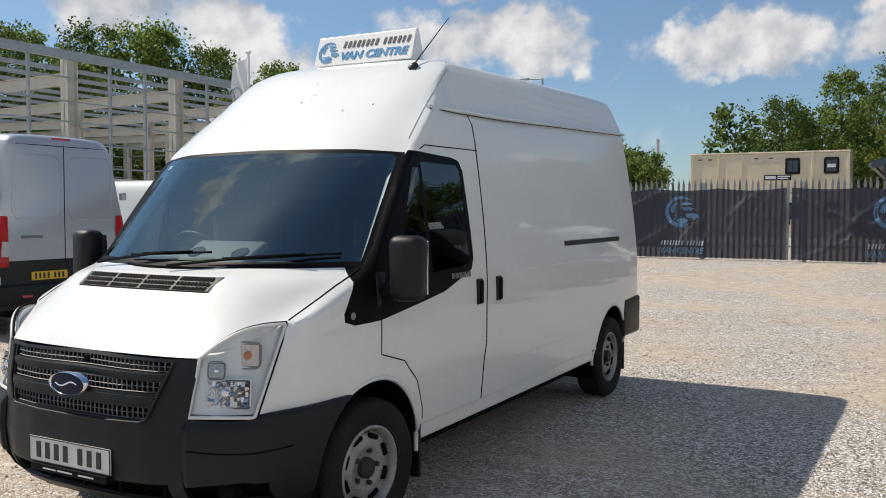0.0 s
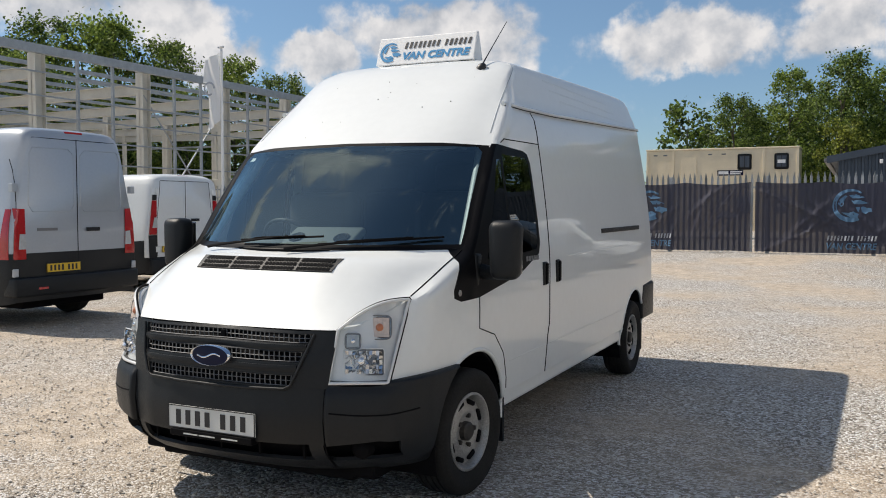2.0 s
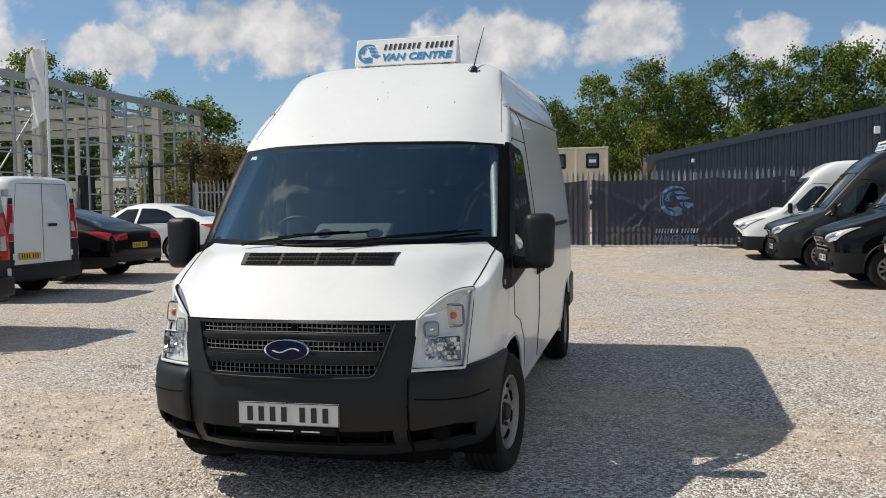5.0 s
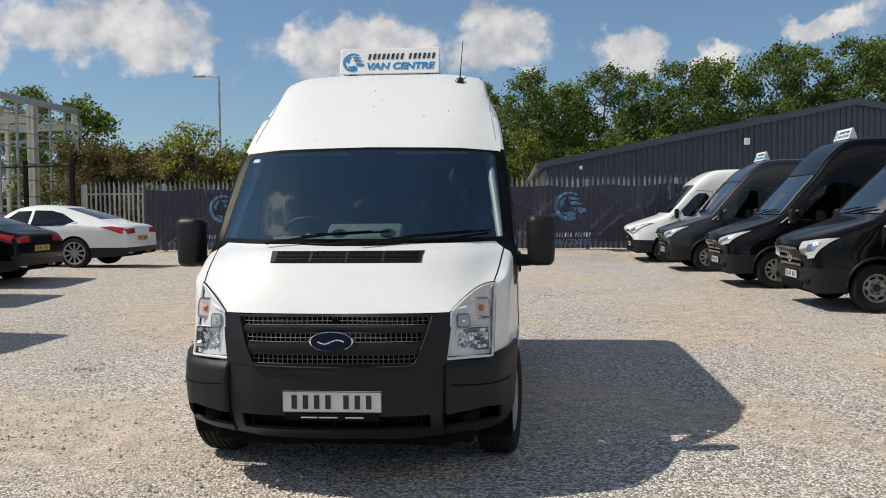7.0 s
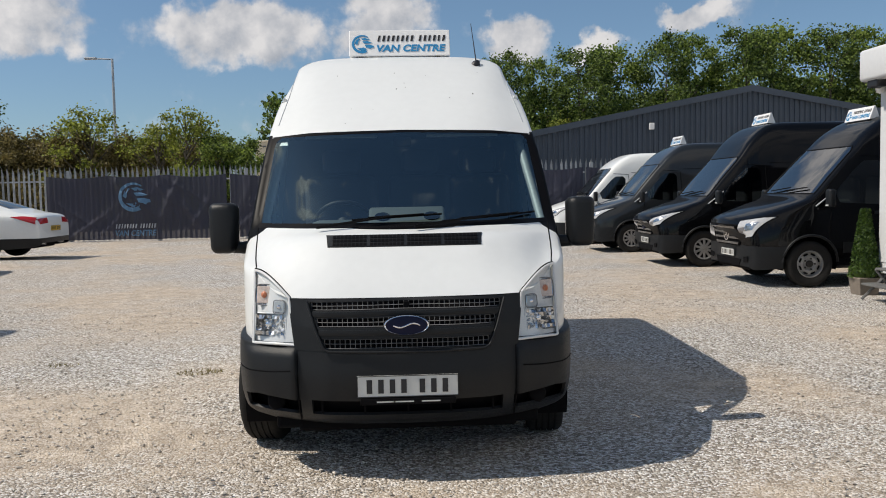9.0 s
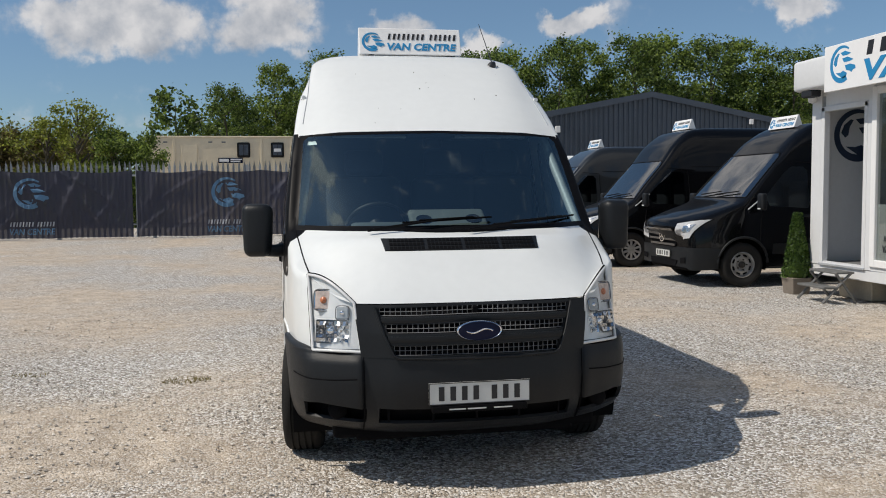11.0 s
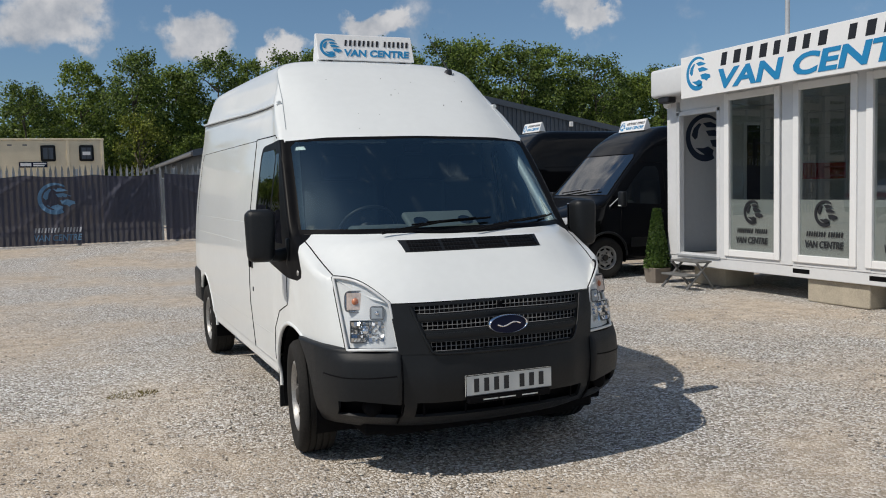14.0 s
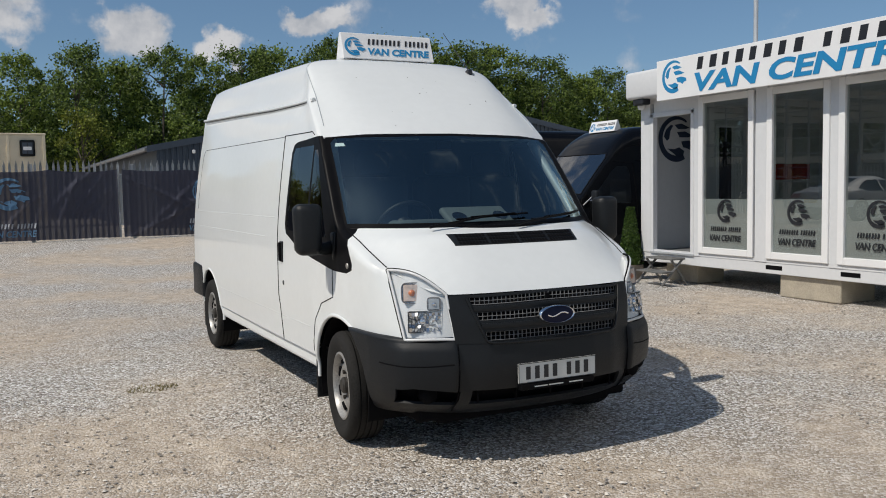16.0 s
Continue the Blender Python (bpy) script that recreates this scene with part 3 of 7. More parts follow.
def dealer_marks(parent, w, h, m, ring=None, line1=None, line2=None):
    """Emblem at the left, a bar-lettered first line and a lettered second one, on a board w by h whose lower left corner is m."""
    line1, line2, ring = line1 or INK, line2 or LOGOBLUE, ring or LOGOBLUE
    up = m @ Matrix.Translation((0, -0.004, 0))
    r = h * 0.36
    emblem(parent, r, up @ Matrix.Translation((h * 0.46, 0, h * 0.47)), ring)
    bars(parent, up @ Matrix.Translation((h * 0.98, 0, h * 0.58)), w - h * 1.12, h * 0.22, line1)
    lettering("VAN CENTRE", h * 0.36, up @ Matrix.Translation((h * 0.98, 0.002, h * 0.18)) @ Matrix.Rotation(radians(90), 4, "X"), line2, parent, width=w - h * 1.14, bold=0.032)


def bars(parent, m, w, h, material, groups=(8, 6)):
    made = []
    n = sum(groups) + 0.8
    c = w / n
    x = 0.0
    for g in groups:
        for i in range(g):
            made.append(part("bar", prism(bmesh.new(), [(x + c * 0.16, 0), (x + c * (0.60 + .08 * (i % 2)), 0), (x + c * (0.60 + .08 * (i % 2)) + h * 0.2, h), (x + c * 0.16 + h * 0.2, h)], 0.003, m), material, parent))
            x += c
        x += c * 0.8
    return made


def roof_sign(m, w=0.765, h=0.205, group=""):
    """A white A-shaped board on a vehicle's roof."""
    e = thing("roof_sign", "white plastic roof sign with blue emblem standing on a van roof", "sign", m, group)
    t = math.atan2(0.085, h)
    prof = [(-0.085, 0), (0.085, 0), (0.012, h), (-0.012, h)]
    bm = bmesh.new()
    prism(bm, prof, w, Matrix.Translation((w / 2, 0, 0)) @ Matrix.Rotation(radians(90), 4, "Z"))
    bmesh.ops.bevel(bm, geom=bm.edges[:], offset=0.006, segments=2, profile=0.5, affect="EDGES")
    part("board", bm, SIGNW, e)
    f = Matrix.Translation((-w / 2, -0.085, 0)) @ Matrix.Rotation(-math.atan2(0.073, h), 4, "X")
    dealer_marks(e, w, h * 1.04, f)
    bm = bmesh.new()
    for x in (-w * 0.38, w * 0.38):
        box(bm, x - 0.02, x + 0.02, -0.075, 0.075, -0.016, 0.004, 0.004)
    part("magnet_foot", bm, INK, e, "black magnetic feet")
    return e


# ---- the white van ----
def WID(z):
    return float(np.interp(z, (0.40, 0.46, 0.80, 1.08, 1.35, 1.72, 2.14, 2.5), (0.935, 0.955, 0.975, 0.972, 0.952, 0.905, 0.832, 0.74)))


def TAPER(y):
    return float(np.interp(y, (0.20, 0.30, 0.45, 0.62, 0.95, 1.4, 2.6, 5.0, 5.38), (0.835, 0.862, 0.920, 0.953, 0.986, 1.0, 1.0, 0.982, 0.967)))


def van_rows():
    rows = []

    def row(top, zs, ybot=None, gut=False):
        e = top[-1]
        r = [tuple(p) for p in top]
        n = len(zs)
        for i, z in enumerate(zs):
            y = e[1] + ((ybot if ybot is not None else e[1]) - e[1]) * (i + 1) / n
            w = WID(z) * TAPER(y)
            if gut and z > 2.10:
                w = {0: 0.738, 1: 0.778, 2: 0.795}.get(i, w)
            r.append((max(w, e[0] + 0.002) if z < 2.1 else w, y, z))
        rows.append(r)
    Z = lambda a: list(np.linspace(a, 0.72, 9))
    row([(0, .118, .950), (.35, .125, .952), (.62, .155, .957), (.834, .437, 1.083)], list(np.linspace(1.04, 0.70, 9)), 0.25)
    for i in range(9):
        t = (i + 1) / 9
        rows[0][4 + i] = (.834 - .012 * t, .437 - .192 * t, 1.083 - .375 * t)
    row([(0, .25, 1.085), (.35, .26, 1.085), (.62, .31, 1.075), (.845, .53, 1.128)], list(np.linspace(1.10, 0.66, 9)), 0.50)
    row([(0, .45, 1.264), (.35, .46, 1.262), (.62, .53, 1.245), (.868, .75, 1.225)], list(np.linspace(1.19, 0.50, 9)), 0.75)
    row([(0, .555, 1.297), (.35, .58, 1.297), (.62, .68, 1.297), (.888, .93, 1.302)], [1.27, 1.23, 1.19, 1.14, 1.05, .92, .80, .62, .46])
    row([(0, .90, 1.60), (.35, .915, 1.60), (.62, .99, 1.597), (.860, 1.165, 1.592)], [1.565, 1.53, 1.48, 1.40, 1.28, 1.08, .88, .66, .46])
    row([(0, 1.25, 1.905), (.35, 1.265, 1.903), (.60, 1.31, 1.896), (.832, 1.40, 1.880)], [1.85, 1.81, 1.76, 1.70, 1.52, 1.30, 1.07, .80, .46])
    row([(0, 1.66, 2.215), (.35, 1.67, 2.212), (.58, 1.69, 2.205), (.772, 1.745, 2.175)], [2.14, 2.11, 2.07, 2.0, 1.70, 1.35, 1.08, .80, .46])
    row([(0, 2.00, 2.462), (.35, 2.01, 2.46), (.56, 2.03, 2.45), (.735, 2.06, 2.415)], [2.33, 2.185, 2.160, 2.09, 1.72, 1.35, 1.08, .80, .46], gut=True)
    row([(0, 2.13, 2.505), (.35, 2.135, 2.503), (.55, 2.14, 2.493), (.700, 2.15, 2.452)], [2.34, 2.185, 2.160, 2.09, 1.72, 1.35, 1.08, .80, .46], gut=True)
    for y, z, u in ((2.7, 2.535, 0), (3.75, 2.570, .045), (4.95, 2.60, .088)):
        row([(0, y, z), (.35, y, z - .003), (.55, y, z - .014), (.695, y, z - .058)], [2.36 + u * .6, 2.195 + u, 2.170 + u, 2.09, 1.72, 1.35, 1.08, .80, .46], gut=True)
    row([(0, 5.24, 2.60), (.35, 5.24, 2.595), (.55, 5.24, 2.582), (.69, 5.23, 2.535)], [2.42, 2.295, 2.27, 2.09, 1.72, 1.35, 1.08, .80, .46], gut=True)
    row([(0, 5.335, 2.55), (.35, 5.335, 2.545), (.53, 5.33, 2.53), (.67, 5.32, 2.49)], [2.40, 2.295, 2.27, 2.09, 1.72, 1.35, 1.08, .80, .46], gut=True)
    row([(0, 5.38, 2.43), (.35, 5.38, 2.42), (.50, 5.375, 2.41), (.63, 5.37, 2.39)], [2.34, 2.28, 2.22, 2.06, 1.70, 1.35, 1.08, .80, .46], 5.38)
    return rows


B_X = (0, .26, .42, .58, .72, .82, .875, .910, .936, .954)
B_Y = (0, .006, .032, .10, .172, .258, .37, .50, .66, .82)


def nose(x, z):
    """How far back the front lies at a place across and up."""
    b = float(np.interp(abs(x), B_X, B_Y))
    fade = max(0.25, 1 - abs(x) / 0.8)
    a = float(np.interp(z, (.255, .30, .36, .42, .55, .62, .69, .82, .955), (.22, .105, .040, .006, -.010, -.002, .006, .015, .015 + .105 * fade)))
    return b + a


def nose_patch(xs, zs, push=0.0, zfun=None):
    """A sheet that follows the front."""
    bm = bmesh.new()
    V = []
    for z in zs:
        V.append([bm.verts.new((x, nose(x, z) - push, z if zfun is None else zfun(x, z))) for x in xs])
    for r0, r1 in zip(V, V[1:]):
        for i in range(len(xs) - 1):
            bm.faces.new((r0[i], r0[i + 1], r1[i + 1], r1[i]))
    return bm


def nose_bar(bm, x0, x1, z0, z1, push, deep=0.03, n=24):
    """A bar that follows the front, with thickness."""
    xs = np.linspace(x0, x1, n + 1)
    R = [[bm.verts.new((x, nose(x, (z0 + z1) / 2) + o, z)) for x in xs] for o, z in ((-push, z0), (-push - 0.003, (z0 + z1) / 2), (-push, z1), (deep, z1), (deep, z0))]
    for a, b in zip(R, R[1:] + R[:1]):
        for i in range(n):
            bm.faces.new((a[i], a[i + 1], b[i + 1], b[i]))
    bm.faces.new([r[0] for r in R]); bm.faces.new([r[-1] for r in R][::-1])
    bmesh.ops.recalc_face_normals(bm, faces=bm.faces[:])
    return bm


def seam(parent, body, pts, name="gap_or_shade_line", r=0.0035, side=1):
    """A dark line laid into the skin through places given as (y, z): a gap, or a pressing's painted shade."""
    P = []
    for (y0, z0), (y1, z1) in zip(pts, pts[1:]):
        n = max(2, int(math.hypot(y1 - y0, z1 - z0) / 0.05))
        for i in range(n + (0 if (y1, z1) != pts[-1] else 1)):
            t = i / n
            y, z = y0 + (y1 - y0) * t, z0 + (z1 - z0) * t
            hit = body.ray_cast(Vector((side * 2.0, y, z)), Vector((-side, 0, 0)))
            if hit[0] is not None and abs(hit[0].x) > 0.3:
                P.append(hit[0])
    if len(P) > 1:
        part(name, tube(bmesh.new(), P, r, 6), DARK, parent)


def main_van():
    from mathutils.bvhtree import BVHTree
    e = thing("panel_van", "white high-roof long panel van with black plastic bumper parked on gravel", "van")
    bm = shell(van_rows(), [5, 5, 4, 6, 6, 6, 5, 3, 4, 5, 6, 4, 3, 3], [4, 4, 4, 2, 2, 2, 2, 3, 3, 3, 3, 3], caps="rear")
    skin = BVHTree.FromBMesh(bm)
    top = lambda c: c.z > 0.9
    # windscreen with its black border
    wsout = [(-.905, 1.302), (-.60, 1.300), (0, 1.299), (.60, 1.300), (.905, 1.302), (.848, 1.878), (.6, 1.896), (0, 1.904), (-.6, 1.896), (-.848, 1.878)]
    fs = carve(bm, wsout, "y", lambda c: c.y < 1.6 and c.z > 1.25 and c.y - 0.555 > (c.z - 1.297) * 0.8 - 0.1 and abs(c.x) < 0.90)
    ws = take(bm, fs)
    wsin = [(-.872, 1.328), (0, 1.328), (.872, 1.328), (.824, 1.838), (.79, 1.870), (0, 1.886), (-.79, 1.870), (-.824, 1.838)]
    pane = take(ws, carve(ws, wsin, "y"))
    part("windscreen_border", ws, TRIMBLK, e, "glossy black windscreen border", True)
    gp = part("windscreen", pane, GLASS, e, "clear curved windscreen", True)
    gp.visible_shadow = False
    # sides
    for s in (1, -1):
        on = lambda c, s=s: c.x * s > 0.55
        clad = [(.728, 1.062), (.80, 1.040), (1.0, 1.045), (1.62, 1.135), (1.95, 1.235), (1.985, 1.30), (1.965, 1.80), (1.93, 1.855), (1.86, 1.872), (1.42, 1.890), (1.33, 1.81), (.885, 1.305), (.79, 1.205), (.725, 1.10)]
        cl = take(bm, carve(bm, clad, "x", on))
        quarter = [(1.13, 1.24), (1.46, 1.245), (1.46, 1.80), (1.40, 1.80)]
        win = [(1.50, 1.245), (1.90, 1.262), (1.935, 1.30), (1.925, 1.79), (1.89, 1.83), (1.49, 1.832)]
        q = take(cl, carve(cl, quarter, "x"))
        w = take(cl, carve(cl, win, "x"))
        door = [(1.0, 1.045), (.995, .88), (1.07, .858), (1.2, .82), (1.32, .70), (1.385, .55), (1.40, .40), (2.12, .42), (2.135, 1.0), (2.17, 1.60), (2.19, 1.925), (1.50, 1.925), (1.40, 1.90), (1.42, 1.89), (1.33, 1.82), (.9, 1.31)]
        dr = take(bm, carve(bm, door, "x", lambda c, s=s: c.x * s > 0.70))
        d = part("cab_door", dr, WHITE, e, smooth=True)
        part("door_cladding", thicken(cl, 0.003), TRIMBLK, d, "gloss black pillar and window surround", True)
        part("quarter_light", q, DGLASS, d, "", True).visible_shadow = False
        part("door_window", w, DGLASS, d, "", True).visible_shadow = False
        # screw cap on the cladding tip
        x0 = WID(1.07) * TAPER(.79)
        part("round_cap", lathe(bmesh.new(), [(0.0, 0.006), (.014, .006), (.019, 0), (.019, -.02)], Matrix.Translation((s * (x0 - .004), .79, 1.085)) @ Matrix.Diagonal((s, 1, 1, 1)), 16), RIM, d, "pale round cap")
        # handle in a black recess
        for y, nm in ((2.035, d), (2.30, e)) if s > 0 else ((2.035, d),):
            x0 = WID(1.12)
            h = part("door_handle", boxm(-.012, .014, -.035, .035, -.075, .075, .010, Matrix.Translation((s * x0, y, 1.10)), 3), PLASTIC, nm, "black plastic handle", True)
            part("handle_grip", boxm(.008, .026, -.012, .020, -.068, .068, .008, Matrix.Translation((s * x0, y, 1.10)) @ Matrix.Diagonal((s, 1, 1, 1)), 3), TRIMBLK, nm)
        if s > 0:
            for y0, y1 in ((1.70, 1.735), (1.745, 1.78), (1.79, 1.825), (1.835, 1.87), (1.88, 1.89), (1.90, 1.93)):
                b = bmesh.new()
                q = [skin.ray_cast(Vector((2, y, z)), Vector((-1, 0, 0)))[0] + Vector((.0045, 0, 0)) for y, z in ((y0, 1.196), (y1, 1.196), (y1, 1.226), (y0, 1.226))]
                b.faces.new([b.verts.new(p) for p in q])
                part("name_bar", thicken(b, .001), GALVDARK, d)
        if s < 0:
            part("door_lock", lathe(bmesh.new(), [(0, .004), (.016, .003), (.018, -.01)], Matrix.Translation((s * (WID(.88) + .001), 2.0, .88)) @ Matrix.Diagonal((s, 1, 1, 1)), 14), INK, d)
        # panel gaps
        seam(e, skin, [(1.0, 1.045), (.995, .88), (1.07, .858), (1.2, .82), (1.32, .70), (1.385, .55), (1.40, .42)], "gap_or_shade_line", side=s)
        seam(e, skin, ([(2.185, 2.14), (2.175, 1.93)] if s > 0 else [(2.175, 1.93)]) + [(2.165, 1.60), (2.15, 1.25), (2.13, 1.0), (2.125, .78), (2.10, .70), (2.09, .46)], "gap_or_shade_line", .0045, s)
        seam(e, skin, [(1.50, 1.90), (1.56, 1.926), (2.19, 1.932)], "gap_or_shade_line", side=s)
        # pressed lines in the side
        for z, a, b in ((.64, 1.42, 2.07), (.64, 2.16, 4.15), (1.19, 2.5, 5.1)) + (((1.34, 2.22, 5.14),) if s < 0 else ()):
            P = [skin.ray_cast(Vector((s * 2, y, z)), Vector((-s, 0, 0)))[0] for y in np.linspace(a, b, 24)]
            part("side_crease", tube(bmesh.new(), [p - Vector((s * .0045, 0, 0)) for p in P], .0065, 6), WHITE, e, smooth=True)
        if s < 0:
            # thin near-black line painting the shadow of the pressed upper crease
            seam(e, skin, [(2.20, 1.925), (5.08, 1.955), (5.16, 1.90), (5.18, 1.36)], "gap_or_shade_line", .0022, s)
        # joint along the front edge of the roof and the screen pillar
        Q = [Vector((s * x, y, z)) for x, y, z in ((.66, 2.16, 2.475), (.700, 2.12, 2.447), (.728, 2.06, 2.405), (.752, 1.92, 2.30), (.775, 1.755, 2.175), (.800, 1.60, 2.05), (.822, 1.46, 1.93))]
        P = [skin.find_nearest(a.lerp(b, t))[0] + Vector((s * .001, -.001, 0)) for a, b in zip(Q, Q[1:]) for t in (0, .2, .4, .6, .8)]
        part("roof_joint", tube(bmesh.new(), P, .0028, 6), GALVDIM, e)
        # rain gutter with a dark joint below it
        G = ((1.715, 2.154), (1.80, 2.158), (2.05, 2.158), (2.15, 2.160), (2.7, 2.172), (3.75, 2.214), (4.95, 2.258), (5.28, 2.270))
        part("rain_gutter", tube(bmesh.new(), [Vector((s * .806, y, z)) for y, z in G], .014, 8), WHITE, e, smooth=True)
        part("gutter_joint", tube(bmesh.new(), [Vector((s * .820, y, z - .015)) for y, z in G], .0032, 6), RUST, e)
        # ribs on the roof flank
        if s > 0:
            for z, a, b in ((2.30, 3.0, 4.9), (2.36, 2.8, 4.6), (2.42, 2.7, 4.4)):
                P = [skin.ray_cast(Vector((s * 2, y, z)), Vector((-s, 0, 0)))[0] for y in np.linspace(a, b, 14)]
                part("roof_rib", tube(bmesh.new(), [p - Vector((s * .0075, 0, 0)) for p in P], .0095, 8), WHITE, e, smooth=True)
        # slide rail
        if s > 0:
            part("slide_rail", boxm(.932, .954, 3.48, 4.78, 1.315, 1.352, .005), PLASTIC, e)
        # wheel arches cut out, with lips and dark liners
        for yc, zc, r in ((.95, .345, .425), (4.61, .355, .425)):
            poly = arc(yc, zc, r, -8, 188, 22) + [(yc - r, .2), (yc + r, .2)]
            take(bm, carve(bm, poly, "x", on)).free()
            lip = [Vector((s * (WID(min(1.0, zc + r * math.sin(a))) * TAPER(yc + r * math.cos(a)) - .004), yc + r * math.cos(a), zc + r * math.sin(a))) for a in np.linspace(radians(-4), radians(119 if yc < 2 else 184), 30)]
            part("arch_lip", tube(bmesh.new(), lip, .013, 8), WHITE, e, smooth=True)
            ln = bmesh.new()
            A = [(yc + (r - .004) * math.cos(a), zc + (r - .004) * math.sin(a)) for a in np.linspace(radians(-20), radians(200), 24)]
            V = [[ln.verts.new((s * x, y, z)) for y, z in A] for x in (.925, .60)]
            for i in range(len(A) - 1):
                ln.faces.new((V[0][i], V[0][i + 1], V[1][i + 1], V[1][i]))
            part("wheel_arch_liner", thicken(ln, .006), DARK, e)
        # mud flaps behind the wheels
        part("mud_flap", boxm(s * .72, s * .945, 1.385, 1.405, .17, .50, .006), PLASTIC, e)
        part("mud_flap", boxm(s * .72, s * .93, 5.02, 5.04, .16, .50, .006), PLASTIC, e)
        # rear corner bumper
        rb = bmesh.new()
        box(rb, s * .70, s * .962, 4.93, 5.42, .46, .80, .03, None, 3)
        part("rear_bumper", rb, PLASTIC, e, smooth=True)
        # sill
        part("sill", boxm(s * .80, s * .93, 1.39, 4.19, .36, .465, .02), WHITE, e)
        wheel(e, s * .848, .945, .335, .335, .215, .208, s, "steel", radians(-6))
        wheel(e, s * .845, 4.61, .335, .335, .215, .208, s, "steel")
        # mirror
        mi = new("door_mirror"); mi.parent = e
        mi.matrix_local = Matrix.Translation((s * 1.105, 1.02, 1.30)) @ Matrix.Rotation(s * radians(8), 4, "Z")
        hb = bmesh.new()
        box(hb, -.088, .088, -.075, .055, -.155, .155, .045, None, 4)
        for v in hb.verts:
            v.co.x *= 1.0 - 0.12 * (v.co.z < 0) * abs(v.co.z) / .155
            v.co.y -= .02 * (1 - (v.co.x / .09) ** 2)
        part("mirror_housing", hb, PLASTIC, mi, "textured black housing", True)
        part("mirror_glass", boxm(-.072, .072, .054, .060, -.13, .13, .003), CHROME, mi)
        part("mirror_arm", tube(bmesh.new(), [(-s * .17, .06, -.115), (-s * .10, .03, -.125), (-s * .02, -.005, -.12)], .042, 10, .035), PLASTIC, mi, smooth=True)
        part("mirror_foot", boxm(-s * .13 - .02, -s * .13 + .02, -.08, .12, -.20, -.02, .015, Matrix.Translation((-s * .04, .05, 0))), PLASTIC, mi, smooth=True)
    # bonnet, roof cap and lower body out of what is left
    bon = take(bm, carve(bm, [(-.885, .10), (.885, .10), (.885, .80), (.80, .94), (-.80, .94), (-.885, .80)], "z", lambda c: c.z > .94 and c.y < .95 and abs(c.x) < .872 - max(0, .5 - c.y) * .11))
    b = part("bonnet", bon, WHITE, e, "white bonnet", True)
    rf = take(bm, [f for f in bm.faces if f.calc_center_median().z > 2.165])
    part("roof", rf, WHITE, e, "white high roof cap", True)
    part("body_shell", bm, WHITE, e, "white body sides and wings", True)
    # bonnet vent, following the bonnet's surface
    def onbonnet(x, z, up):
        h = skin.ray_cast(Vector((x, -1, z)), Vector((0, 1, 0)))
        return h[0] + Vector((0, -.68, .73)) * up
    V = bmesh.new()
    n = 24
    R = []
    for z, up in ((1.200, -.004), (1.204, .006), (1.262, .007), (1.268, -.004)):
        w = .437 if z > 1.23 else .425
        R.append([V.verts.new(onbonnet(x, z, up)) for x in np.linspace(-w, w, n + 1)])
    for r0, r1 in zip(R, R[1:]):
        for i in range(n):
            V.faces.new((r0[i], r0[i + 1], r1[i + 1], r1[i]))
    vent = part("bonnet_vent", thicken(V, .006), PLASTIC, e, "black slatted air intake")
    # openings painted as near-black sheets on the vent, no real depth
    for k in range(4):
        for j in range(3):
            for i in range(9):
                x = -.405 + k * .206 + .008 + i * .0212
                z = 1.213 + j * .020
                sb = bmesh.new()
                q = [onbonnet(x, z - .007, .0078), onbonnet(x + .017, z - .007, .0078), onbonnet(x + .017, z + .007, .0078), onbonnet(x, z + .007, .0078)]
                sb.faces.new([sb.verts.new(p) for p in q])
                part("vent_slot", thicken(sb, .001), DARK, vent)
    # edge of the bonnet
    for s in (1, -1):
        P = []
        for x, y in ((.828, .46), (.845, .55), (.858, .65), (.868, .75), (.880, .86), (.888, .925)):
            h = skin.ray_cast(Vector((s * x, y, 3)), Vector((0, 0, -1)))
            if h[0] is not None:
                P.append(h[0])
        part("gap_or_shade_line", tube(bmesh.new(), P, .004, 6), DARK, e)
    return e, skin


van, van_skin = main_van()


def bump_out(x, z):
    """How far the bumper stands proud of the nose."""
    out = .006 + .027 * min(1, max(0, (abs(x) - .574) / .012)) * min(1, max(0, (z - .27) / .12))
    if abs(x) > .57:
        out *= 1 - .85 * min(1, max(0, (z - .652) / .05)) ** 1.5
    return out * (1 - min(1, max(0, (abs(x) - .80) / .15)) * .8)


